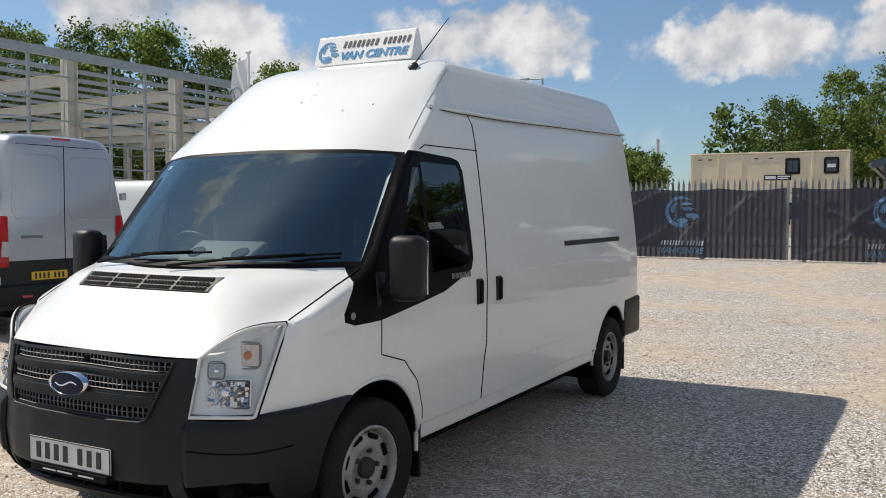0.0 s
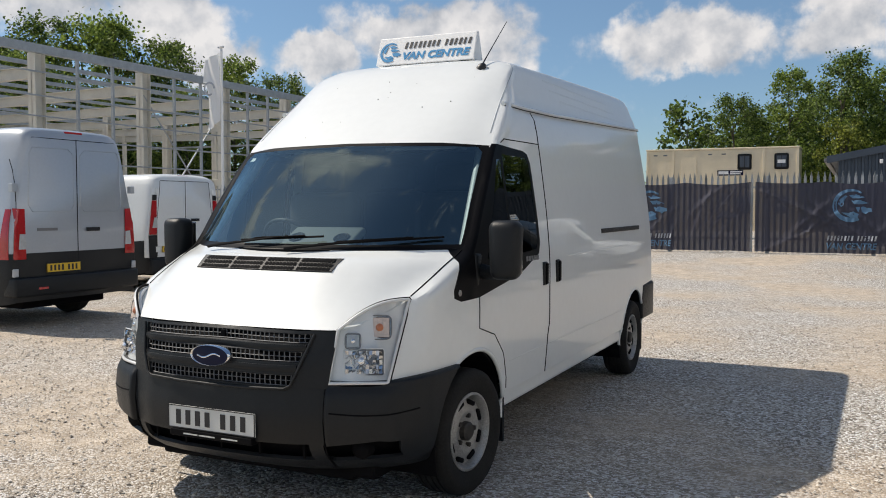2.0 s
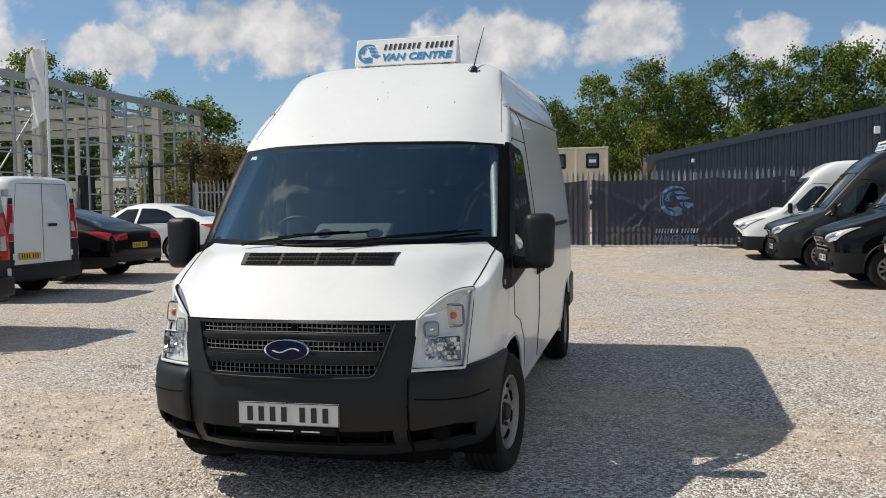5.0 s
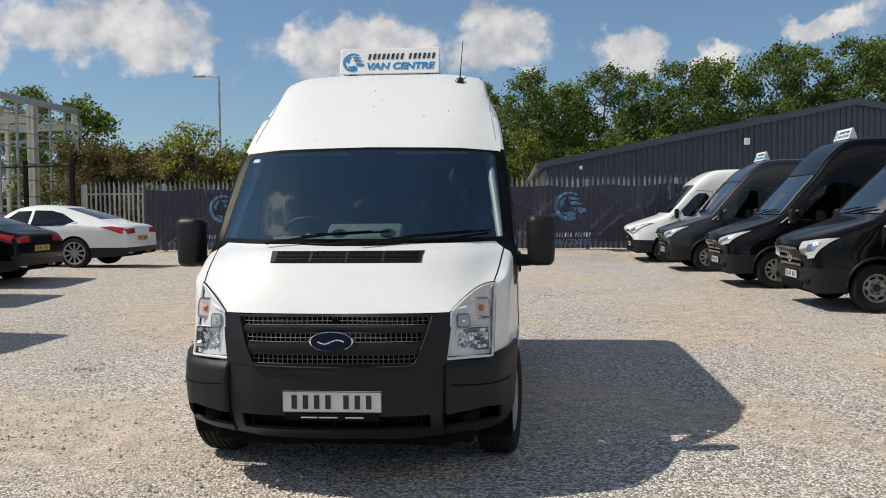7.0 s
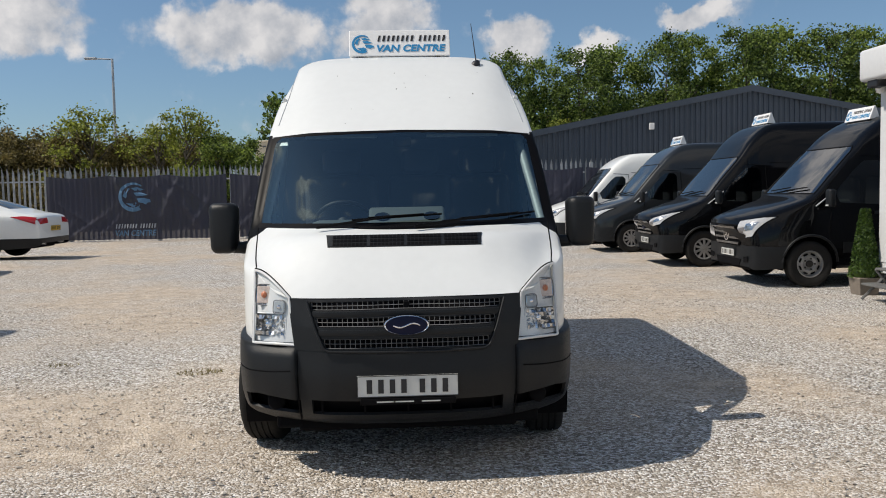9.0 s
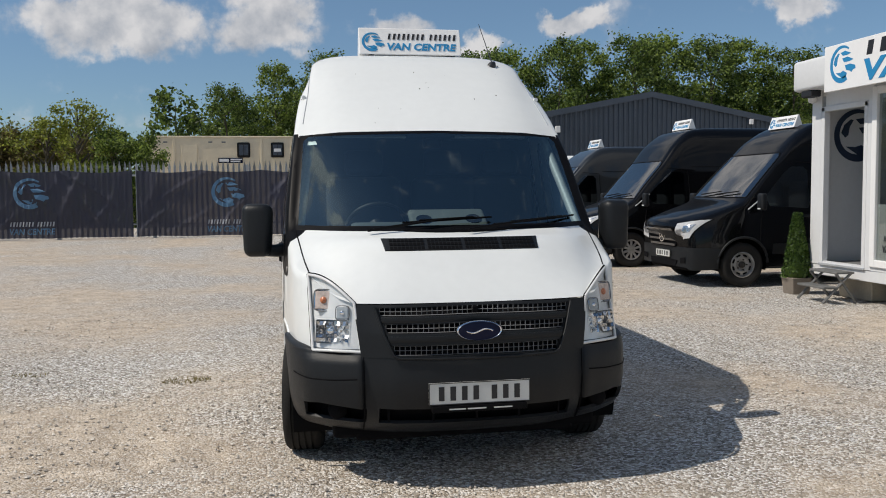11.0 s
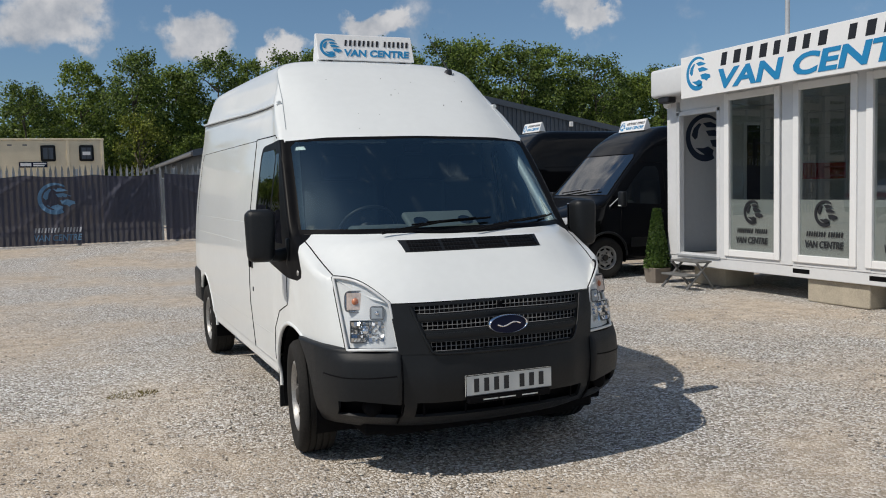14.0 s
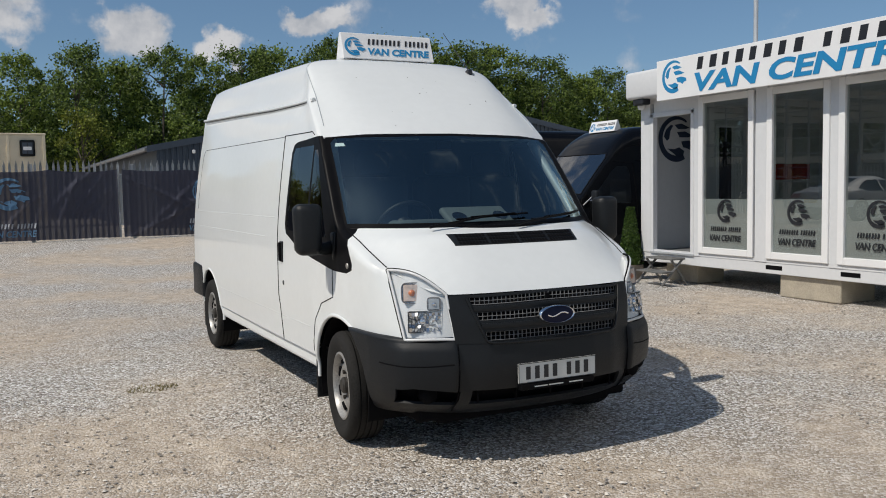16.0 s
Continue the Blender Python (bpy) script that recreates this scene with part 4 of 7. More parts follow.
def van_front(e):
    """Bumper, grille, lamps, plate and badge."""
    xs = np.concatenate([np.linspace(-.954, -.90, 12), np.linspace(-.89, -.60, 12), (-.588, -.584, -.572, -.566), np.linspace(-.55, .55, 34), (.566, .572, .584, .588), np.linspace(.60, .89, 12), np.linspace(.90, .954, 12)])
    zs = [.255, .275, .30, .33, .36, .40, .45, .50, .55, .60, .635, .65, .66, .67, .68, .69, .70]

    def ztop(x, z):
        # the bumper's upper edge rises a little towards its ends and dips below the lamps
        lim = float(np.interp(abs(x), (0, .42, .58, .80, .92, .985), (.70, .70, .715, .712, .715, .72)))
        low = float(np.interp(abs(x), (0, .7, .86, .93, .985), (.255, .262, .29, .35, .40)))
        return low + (lim - low) * (z - .255) / (.70 - .255)
    bm = nose_patch(xs, zs, 0.0, ztop)
    for v in bm.verts:
        x, z = v.co.x, v.co.z
        k = min(1, max(0, (abs(x) - .80) / .15))
        v.co.y -= bump_out(x, z)
        v.co.x += math.copysign(.008 + .026 * math.sin(math.pi * min(1, max(0, (abs(x) - .72) / .26))), x) if abs(x) > .60 else 0
    # a rounded shelf along the upper edge of the corners
    bm.edges.ensure_lookup_table()
    topv = sorted((v for v in bm.verts if v.is_boundary and v.co.z > .68 and .57 < abs(v.co.x) < .975), key=lambda v: v.co.x)
    prev = None
    for v in topv:
        q = (v, bm.verts.new(v.co + Vector((-v.co.x * .010, .012, .010))), bm.verts.new(v.co + Vector((-v.co.x * .05, .07, .014))))
        if prev and v.co.x - prev[0].co.x < .12:
            bm.faces.new((prev[0], q[0], q[1], prev[1])); bm.faces.new((prev[1], q[1], q[2], prev[2]))
        prev = q
    for s in (1, -1):
        take(bm, carve(bm, arc(.95, .345, .430, 0, 360, 32)[:-1], "x", lambda c, s=s: c.x * s > .6)).free()
    for poly in ([(-.50, .345), (.50, .345), (.50, .43), (-.50, .43)], [(-.86, .36), (-.56, .345), (-.56, .425), (-.80, .45), (-.87, .44)], [(.86, .36), (.56, .345), (.56, .425), (.80, .45), (.87, .44)]):
        take(bm, carve(bm, poly, "y")).free()
    bp = part("front_bumper", thicken(bm, .018), PLASTIC, e, "matt black plastic front bumper", True)
    part("intake_backing", nose_patch(np.linspace(-.90, .90, 30), (.33, .46), -.06), DARK, bp)
    for x in np.linspace(-.45, .45, 5):
        part("intake_bar", nose_bar(bmesh.new(), x - .005, x + .005, .345, .43, -.035, .05, 1), DARK, bp)
    for s in (1, -1):
        part("fog_lamp_blank", lathe(bmesh.new(), [(0, -.01), (.04, -.008), (.048, .0), (.05, .05)], Matrix.Translation((s * .70, nose(.70, .40) + .02, .400)) @ Matrix.Rotation(radians(90), 4, "Z"), 20), DARK, bp, smooth=True)
        gb = bmesh.new()
        P = [(s * (x + .008 + .026 * math.sin(math.pi * min(1, max(0, (x - .72) / .26)))), nose(x, .58) - bump_out(x, .58) - .001, .585 - .012 * math.sin((x - .60) * 9)) for x in np.linspace(.60, .885, 16)]
        part("bumper_groove", tube(gb, P, .004, 6), DARK, bp)
        P = [(s * x, nose(x, z) - bump_out(x, z) - .001, z) for x, z in ((.573, .705), (.573, .66), (.572, .60), (.572, .54), (.571, .48), (.571, .43), (.570, .36), (.570, .30))]
        part("bumper_groove", tube(bmesh.new(), P, .004, 6), DARK, bp)
    # grille panel between the lamps
    gx = np.linspace(-.615, .615, 40)
    bm = nose_patch(gx, (.69, .73, .77, .81, .85, .89, .92, .952), .010)
    keep = carve(bm, [(-.585, .69), (.585, .69), (.618, .955), (-.618, .955)], "y")
    bm2 = take(bm, keep)
    bm.free()
    half = lambda z: float(np.interp(z, (.69, .945), (.425, .515)))
    bands = ((.895, .938), (.812, .858), (.700, .752))
    for z0, z1 in bands:
        take(bm2, carve(bm2, [(-half(z0) + .012, z0), (half(z0) - .012, z0), (half(z1) - .012, z1), (-half(z1) + .012, z1)], "y")).free()
    g = part("grille_panel", thicken(bm2, .015), PLASTIC, e, "dark grey grille surround", True)
    # near-black sheet that stands for the shaded depth behind the lattice
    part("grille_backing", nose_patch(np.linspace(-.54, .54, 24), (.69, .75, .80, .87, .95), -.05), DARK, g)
    for z0, z1 in bands:
        mb = bmesh.new()
        w = half((z0 + z1) / 2) - .015
        for k in range(3):
            z = z0 + (z1 - z0) * (.06 + .44 * k)
            nose_bar(mb, -w, w, z - .0015, z + .0015, -.002, .006)
        nx = int(2 * w / .026)
        for i in range(nx + 1):
            x = -w + 2 * w * i / nx
            nose_bar(mb, x - .0013, x + .0013, z0, z1, -.003, .007, 1)
        part("grille_mesh", mb, LATTICE, g, "grey plastic lattice")
    for z in (.876, .784):
        part("grille_bar", nose_bar(bmesh.new(), -half(z) + .005, half(z) - .005, z - .014, z + .014, .017, .02, 30), PLASTIC, g, smooth=True)
    part("bonnet_lock", boxm(-.014, .014, nose(0, .917) - .012, nose(0, .917) + .03, .900, .934, .004), DARK, g)
    # lower rim of the grille
    part("grille_rim", tube(bmesh.new(), [(x, nose(x, z) - .020, z) for x, z in ((-.515, .94), (-.47, .80), (-.43, .705), (-.40, .690), (-.2, .686), (0, .685), (.2, .686), (.40, .690), (.43, .705), (.47, .80), (.515, .94))], .007, 8), PLASTIC, g, smooth=True)
    # badge
    bd = bmesh.new()
    m = Matrix.Translation((0, nose(0, .82) - .030, .822)) @ Matrix.Rotation(radians(-90), 4, "Z") @ Matrix.Diagonal((1, 1.0, .43, 1))
    lathe(bd, [(.119, -.02), (.119, .004), (.112, .010), (.105, .006), (.105, 0)], m, 40)
    ring = part("badge", bd, CHROME, e, "oval chrome-rimmed badge", True)
    part("badge_face", lathe(bmesh.new(), [(.106, .002), (.06, .006), (0, .007)], m, 40), BLUE, ring, "deep blue oval face", True)
    mm = Matrix.Translation((0, nose(0, .82) - .0385, .822))
    part("badge_stroke", tube(bmesh.new(), [mm @ Vector((x, 0, .010 * math.sin(x * 46))) for x in np.linspace(-.068, .068, 16)], .004, 6), CHROME, ring)
    # number plate
    plate(e, Matrix.Translation((0, nose(0, .5) - .014, .454)), PLATEW)
    hb = part("plate_strip", boxm(-.245, .245, nose(0, .43) - .030, nose(0, .43) + .02, .415, .448, .004), TRIMBLK, e, "black strip below the plate")
    for x0, x1 in ((-.16, -.075), (-.065, .03), (.07, .165)):
        part("bar", prism(bmesh.new(), [(x0, .428), (x1, .428), (x1, .434), (x0, .434)], .002, Matrix.Translation((0, nose(0, .43) - .032, 0))), PLATEW, hb)
    # headlamps
    for s in (1, -1):
        C = {k: Vector((s * a, b, c)) for k, (a, b, c) in dict(ti=(.612, .150, .957), to=(.832, .435, 1.083), bo=(.820, .245, .712), bi=(.582, .108, .714)).items()}

        def at(u, v, push=0.0):
            p = C["bi"] * (1 - u) * (1 - v) + C["bo"] * u * (1 - v) + C["to"] * u * v + C["ti"] * (1 - u) * v
            nrm = Vector((s * .45, -1, .25)).normalized()
            bulge = .035 * math.sin(math.pi * min(1, max(0, u))) * (.6 + .4 * v)
            p = p + nrm * (push + bulge)
            p.z += .035 * math.sin(math.pi * u) * v
            return p

        def sheet(u0, u1, v0, v1, push, n=12):
            b = bmesh.new()
            G = [[b.verts.new(at(u0 + (u1 - u0) * i / n, v0 + (v1 - v0) * j / n, push)) for i in range(n + 1)] for j in range(n + 1)]
            for j in range(n):
                for i in range(n):
                    b.faces.new((G[j][i], G[j][i + 1], G[j + 1][i + 1], G[j + 1][i]) if s > 0 else (G[j][i], G[j + 1][i], G[j + 1][i + 1], G[j][i + 1]))
            return b
        hl = new("headlamp"); hl.parent = e
        tagged(hl, "clear headlamp with silver bezel and amber bulb")
        lens = part("lens", sheet(0, 1, 0, 1, .006), CLEAR, hl, "", True)
        lens.visible_shadow = False
        part("lamp_gap", tube(bmesh.new(), [at(u, -.025, -.006) for u in np.linspace(-.02, 1.02, 12)] + [at(1.025, v, -.006) for v in np.linspace(0, 1, 12)] + [at(u, 1.02, -.006) for u in np.linspace(1, 0, 12)] + [at(-.025, v, -.006) for v in np.linspace(1, 0, 12)], .007, 6), DARK, hl)
        part("housing", thicken(sheet(0, 1, 0, 1, -.018), .012), LAMPGREY, hl, "silver reflector housing", True)
        # bright bezel round the edge
        ring = [at(u, 0) for u in np.linspace(0, 1, 12)] + [at(1, v) for v in np.linspace(0, 1, 12)] + [at(u, 1) for u in np.linspace(1, 0, 12)] + [at(0, v) for v in np.linspace(1, 0, 12)]
        part("bezel", tube(bmesh.new(), ring, .008, 8), LAMPGREY, hl, "silver bezel", True)
        R = Vector((s * .45, -1, .15)).to_track_quat("X", "Z").to_matrix().to_4x4()

        def facets(m, w, h, nx, ny, deep, seed):
            """Small bright mirrors, each tilted its own way, over a rectangle."""
            q = random.Random(seed)
            b = bmesh.new()
            for j in range(ny):
                for i in range(nx):
                    c = Vector((deep * (((i + .5) / nx * 2 - 1) ** 2 + ((j + .5) / ny * 2 - 1) ** 2) * .5, -w / 2 + w * (i + .5) / nx, -h / 2 + h * (j + .5) / ny))
                    t = Matrix.Rotation(q.uniform(-.8, .8), 4, "Z") @ Matrix.Rotation(q.uniform(-.8, .7), 4, "Y")
                    a, d = w / nx * .52, h / ny * .52
                    b.faces.new([b.verts.new(m @ (c + t @ Vector(p))) for p in ((0, -a, -d), (0, a, -d), (0, a, d), (0, -a, d))])
            return b
        # main reflector in a dark well
        R1 = Matrix.Translation(at(.53, .27, -.012)) @ R
        well = part("reflector_well", box(bmesh.new(), -.012, -.002, -.093, .093, -.060, .060, .012, R1, 3), GALVDARK, hl, "", True)
        part("reflector", facets(R1, .172, .106, 11, 5, .012, 5), LAMPCHROME, well, "faceted chrome reflector")
        part("bulb_cap", lathe(bmesh.new(), [(0, .016), (.013, .015), (.019, .006), (.019, -.006)], R1 @ Matrix.Translation((0, -.012, .004)), 16), CHROME, well, smooth=True)
        part("reflector_rim", tube(bmesh.new(), [R1 @ Vector((.002, y, z)) for y, z in ((-.094, -.050), (-.094, .052), (-.086, .062), (.086, .062), (.094, .052), (.094, -.050))], .0035, 6), LAMPGREY, well, smooth=True)
        # indicator and side light in square cups
        for u, v, w, nm in ((.66, .69, .054, "indicator"), (.28, .62, .035, "side_light")):
            Rc = Matrix.Translation(at(u, v, -.010)) @ R
            cup = part(nm, box(bmesh.new(), -.02, .004, -w, w, -w, w, w * .36, Rc, 4), CHROME, hl, "clear square lamp cup", True)
            part("cup_face", box(bmesh.new(), .003, .006, -w * .84, w * .84, -w * .84, w * .84, .002, Rc), INDIC if nm == "indicator" else GALVDIM, cup)
            sq = [Rc @ Vector((.003, w * 1.04 * math.copysign(abs(math.cos(a)) ** .45, math.cos(a)), w * 1.04 * math.copysign(abs(math.sin(a)) ** .45, math.sin(a)))) for a in np.linspace(0, 2 * math.pi, 41)]
            part("cup_rim", tube(bmesh.new(), sq, .0028, 6), GALVDARK, cup, "", True)
            part("bulb", lathe(bmesh.new(), [(0, .013), (w * .2, .011), (w * .34, .004)], Rc @ Matrix.Translation((.004, 0, 0)), 16), AMBER if nm == "indicator" else CHROME, cup, "small round bulb", True)
    return e


van_front(van)


TRAYG = mat("grey_tray", (0.10, 0.115, 0.12), 0.65, var=0.1, scale=10)


def van_cab(e):
    """What shows through the windscreen, the wipers and the aerial."""
    d = bmesh.new()
    xs = np.linspace(-.86, .86, 25)
    prof = [(.60, 1.27), (.72, 1.285), (.86, 1.30), (.98, 1.295), (1.06, 1.26), (1.10, 1.10), (1.10, .8)]
    V = [[d.verts.new((x, y + .30 * (abs(x) / .9) ** 2.2 * max(0, (1.0 - y) / .4), z + .018 * math.exp(-((x - .38) / .16) ** 2) * (y > .85))) for x in xs] for y, z in prof]
    for a, b in zip(V, V[1:]):
        for i in range(len(xs) - 1):
            d.faces.new((a[i], a[i + 1], b[i + 1], b[i]))
    part("dashboard", d, DASH, e, "dark grey dashboard", True)
    part("instrument_binnacle", boxm(-.56, -.18, .88, 1.08, 1.26, 1.335, .03), DASH, e, smooth=True)
    tm = Matrix.Translation((.02, .90, 1.335)) @ Matrix.Rotation(radians(28), 4, "X")
    tray = part("dash_tray", box(bmesh.new(), -.235, .235, -.14, .14, -.03, .018, .022, tm, 3), TRAYG, e, "grey moulded dash tray", smooth=True)
    for x in (-.15, .15):
        part("tray_well", lathe(bmesh.new(), [(0, .002), (.040, .003), (.048, .007), (.048, 0)], tm @ Matrix.Translation((x, 0, .018)) @ Matrix.Rotation(radians(-90), 4, "Y"), 18), TRIMBLK, tray)
    part("tray_lip", tube(bmesh.new(), [tm @ Vector((x, -.10, .022)) for x in (-.19, -.1, 0, .1, .19)], .008, 6), DASH, tray, smooth=True)
    for s in (1, -1):
        part("pillar_lining", tube(bmesh.new(), [(s * .865, 1.00, 1.30), (s * .835, 1.16, 1.50), (s * .80, 1.34, 1.72), (s * .775, 1.45, 1.86)], .030, 8), GALVDIM, e, "pale grey inner pillar lining", True)
        part("sun_visor", boxm(s * .40 - .24, s * .40 + .24, 1.40, 1.56, 1.865, 1.885, .008), LAMPDIM, e)
    part("mirror_stalk", boxm(-.06, .06, 1.33, 1.37, 1.80, 1.86, .01), TRIMBLK, e)
    st = bmesh.new()
    m = Matrix.Translation((-.38, 1.20, 1.29)) @ Matrix.Rotation(radians(35), 4, "X")
    P = [m @ Vector((.19 * math.cos(a), 0, .19 * math.sin(a))) for a in np.linspace(0, 2 * math.pi, 33)]
    tube(st, P, .014, 8)
    for a in (radians(-15), radians(195), radians(270)):
        tube(st, [m @ Vector((0, .02, 0)), m @ Vector((.18 * math.cos(a), 0, .18 * math.sin(a)))], .014, 6)
    lathe(st, [(.06, -.02), (.055, .02), (0, .03)], m @ Matrix.Rotation(radians(-90), 4, "Z"), 16)
    part("steering_wheel", st, PLASTIC, e, "dark grey steering wheel", True)
    q = [van_skin.ray_cast(Vector((x, -1, z)), Vector((0, 1, 0)))[0] + Vector((0, .006, -.006)) for x, z in ((-.80, 1.822), (-.74, 1.824), (-.745, 1.846), (-.79, 1.845))]
    sb = bmesh.new()
    sb.faces.new([sb.verts.new(p) for p in q])
    part("screen_sticker", thicken(sb, .001), SIGNW, e, "small white sticker")
    for x, w in ((-.42, .25), (.12, .22), (.52, .22)):
        sb = bmesh.new()
        box(sb, x - w, x + w, 1.55, 1.72, .95, 1.62, .06, None, 3)
        box(sb, x - w, x + w, 1.18, 1.70, .82, .98, .05, None, 3)
        s = part("seat", sb, SEAT, e, "dark fabric cab seat", True)
        part("headrest", boxm(x - .13, x + .13, 1.60, 1.70, 1.63, 1.80, .04, None, 3), SEAT, s, smooth=True)
    part("bulkhead", prism(bmesh.new(), [(-.90, .5), (.90, .5), (.90, 1.2), (.82, 1.9), (-.82, 1.9), (-.90, 1.2)], .02, Matrix.Translation((0, 1.98, 0))), BOARD, e)
    part("cab_floor", boxm(-.90, .90, .75, 1.98, .50, .52, 0), DARK, e)
    part("underbody", boxm(-.72, .72, .30, 5.2, .22, .50, .02), DARK, e)
    part("undertray", boxm(-.60, .60, .30, .50, .20, .30, .02), DARK, e)
    part("headliner", boxm(-.74, .74, 1.42, 1.98, 1.885, 1.90, 0), BOARD, e)
    # wipers
    for x0, x1, y0 in ((.33, -.22, 0), (.02, .70, 1)):
        wb = bmesh.new()
        if y0 == 0:
            piv, tip0, tip1 = Vector((-.50, .585, 1.285)), Vector((-.30, .585, 1.33)), Vector((.22, .585, 1.355))
        else:
            piv, tip0, tip1 = Vector((.06, .55, 1.285)), Vector((.22, .60, 1.315)), Vector((.80, .84, 1.352))
        def onglass(p, up):
            h = van_skin.ray_cast(Vector((p.x, -1, p.z)), Vector((0, 1, 0)))
            return (h[0] + Vector((0, -.7, .7)) * up) if h[0] is not None else p
        A = [onglass(tip0.lerp(tip1, t), .022) for t in np.linspace(0, 1, 14)]
        tube(wb, A, .0065, 6)
        B = [onglass(tip0.lerp(tip1, t), .034) for t in np.linspace(.18, .80, 9)]
        tube(wb, B, .0045, 6)
        arm = [onglass(piv, .03)] + [onglass(piv.lerp(tip0.lerp(tip1, .5), t), .034) for t in (.25, .5, .75, 1)]
        tube(wb, arm, .009, 6, .006)
        part("wiper", wb, TRIMBLK, e, "black wiper arm and blade")
    part("scuttle", tube(bmesh.new(), [(x, .555 + .41 * (abs(x) / .9) ** 2.0 - .01, 1.296) for x in np.linspace(-.86, .86, 30)], .014, 6), TRIMBLK, e, smooth=True)
    ab = bmesh.new()
    lathe(ab, [(.0, .03), (.012, .03), (.030, .006), (.032, -.02)], Matrix.Translation((.555, 1.985, 2.425)) @ Matrix.Rotation(radians(-55), 4, "Y"), 14)
    tube(ab, [(.555, 1.985, 2.44), (.555, 2.08, 2.52), (.556, 2.42, 2.80)], .006, 6, .0025)
    part("aerial", ab, INK, e, "thin black whip aerial", True)
    # marker nibs at the windscreen's top edge and chips on the front of the roof
    cb = bmesh.new()
    random.seed(11)
    for i in range(14):
        x, z = random.uniform(-.55, .6), random.uniform(1.95, 2.42)
        h = van_skin.ray_cast(Vector((x, -1, z)), Vector((0, 1, 0)))
        if h[0] is not None:
            bmesh.ops.create_icosphere(cb, subdivisions=1, radius=random.uniform(.002, .0048), matrix=Matrix.Translation(h[0]) @ Matrix.Diagonal((1, 1, random.uniform(.6, 2.2), 1)))
    part("paint_chips", cb, RUST, e, "small rusty stone chips")


van_cab(van)
roof_sign(Matrix.Translation((0.0, 2.33, 2.532)))


# ---- parked vehicles ----
def stations(S, bow=0.0, bowy=1.2, scale=1.0):
    """Rows from (y, top z, flat half width, edge z, edge x, belt z, belt x, sill x, sill z)."""
    rows = []
    for y, zt, xt, ze, xe, zb, xb, xs, z0 in S:
        pts = [(0, zt), (xt * .55, zt - .004), (xt, zt - .018), (xe, ze), ((xe + xb) / 2 + .015, ze + (zb - ze) * .5), (xb, zb), (xb + .006, (zb + z0) / 2), (xs, z0)]
        k = bow * max(0.0, 1 - y / bowy)
        rows.append([(x, y + k * (x / .95) ** 2, z) for x, z in pts])
    return rows


def skin_patch(skin, uv, origin, axis, push=0.004, n=6):
    """A small curved sheet laid on a skin: a four-cornered outline, cast along an axis."""
    bm = bmesh.new()
    G = []
    for j in range(n + 1):
        row = []
        for i in range(n + 1):
            u, v = i / n, j / n
            a = [uv[0][k] * (1 - u) * (1 - v) + uv[1][k] * u * (1 - v) + uv[2][k] * u * v + uv[3][k] * (1 - u) * v for k in (0, 1)]
            if axis == "y":
                o, d = Vector((a[0], origin, a[1])), Vector((0, -1 if origin > 0 else 1, 0))
            else:
                o, d = Vector((origin, a[0], a[1])), Vector((-1 if origin > 0 else 1, 0, 0))
            h = skin.ray_cast(o, d)
            row.append(bm.verts.new(h[0] - d * push) if h[0] is not None else None)
        G.append(row)
    for j in range(n):
        for i in range(n):
            q = (G[j][i], G[j][i + 1], G[j + 1][i + 1], G[j + 1][i])
            if None not in q:
                bm.faces.new(q)
    bmesh.ops.delete(bm, geom=[v for v in bm.verts if not v.link_faces], context="VERTS")
    bmesh.ops.recalc_face_normals(bm, faces=bm.faces[:])
    if bm.faces:
        bmesh.ops.solidify(bm, geom=bm.faces[:], thickness=0.006)
    return bm


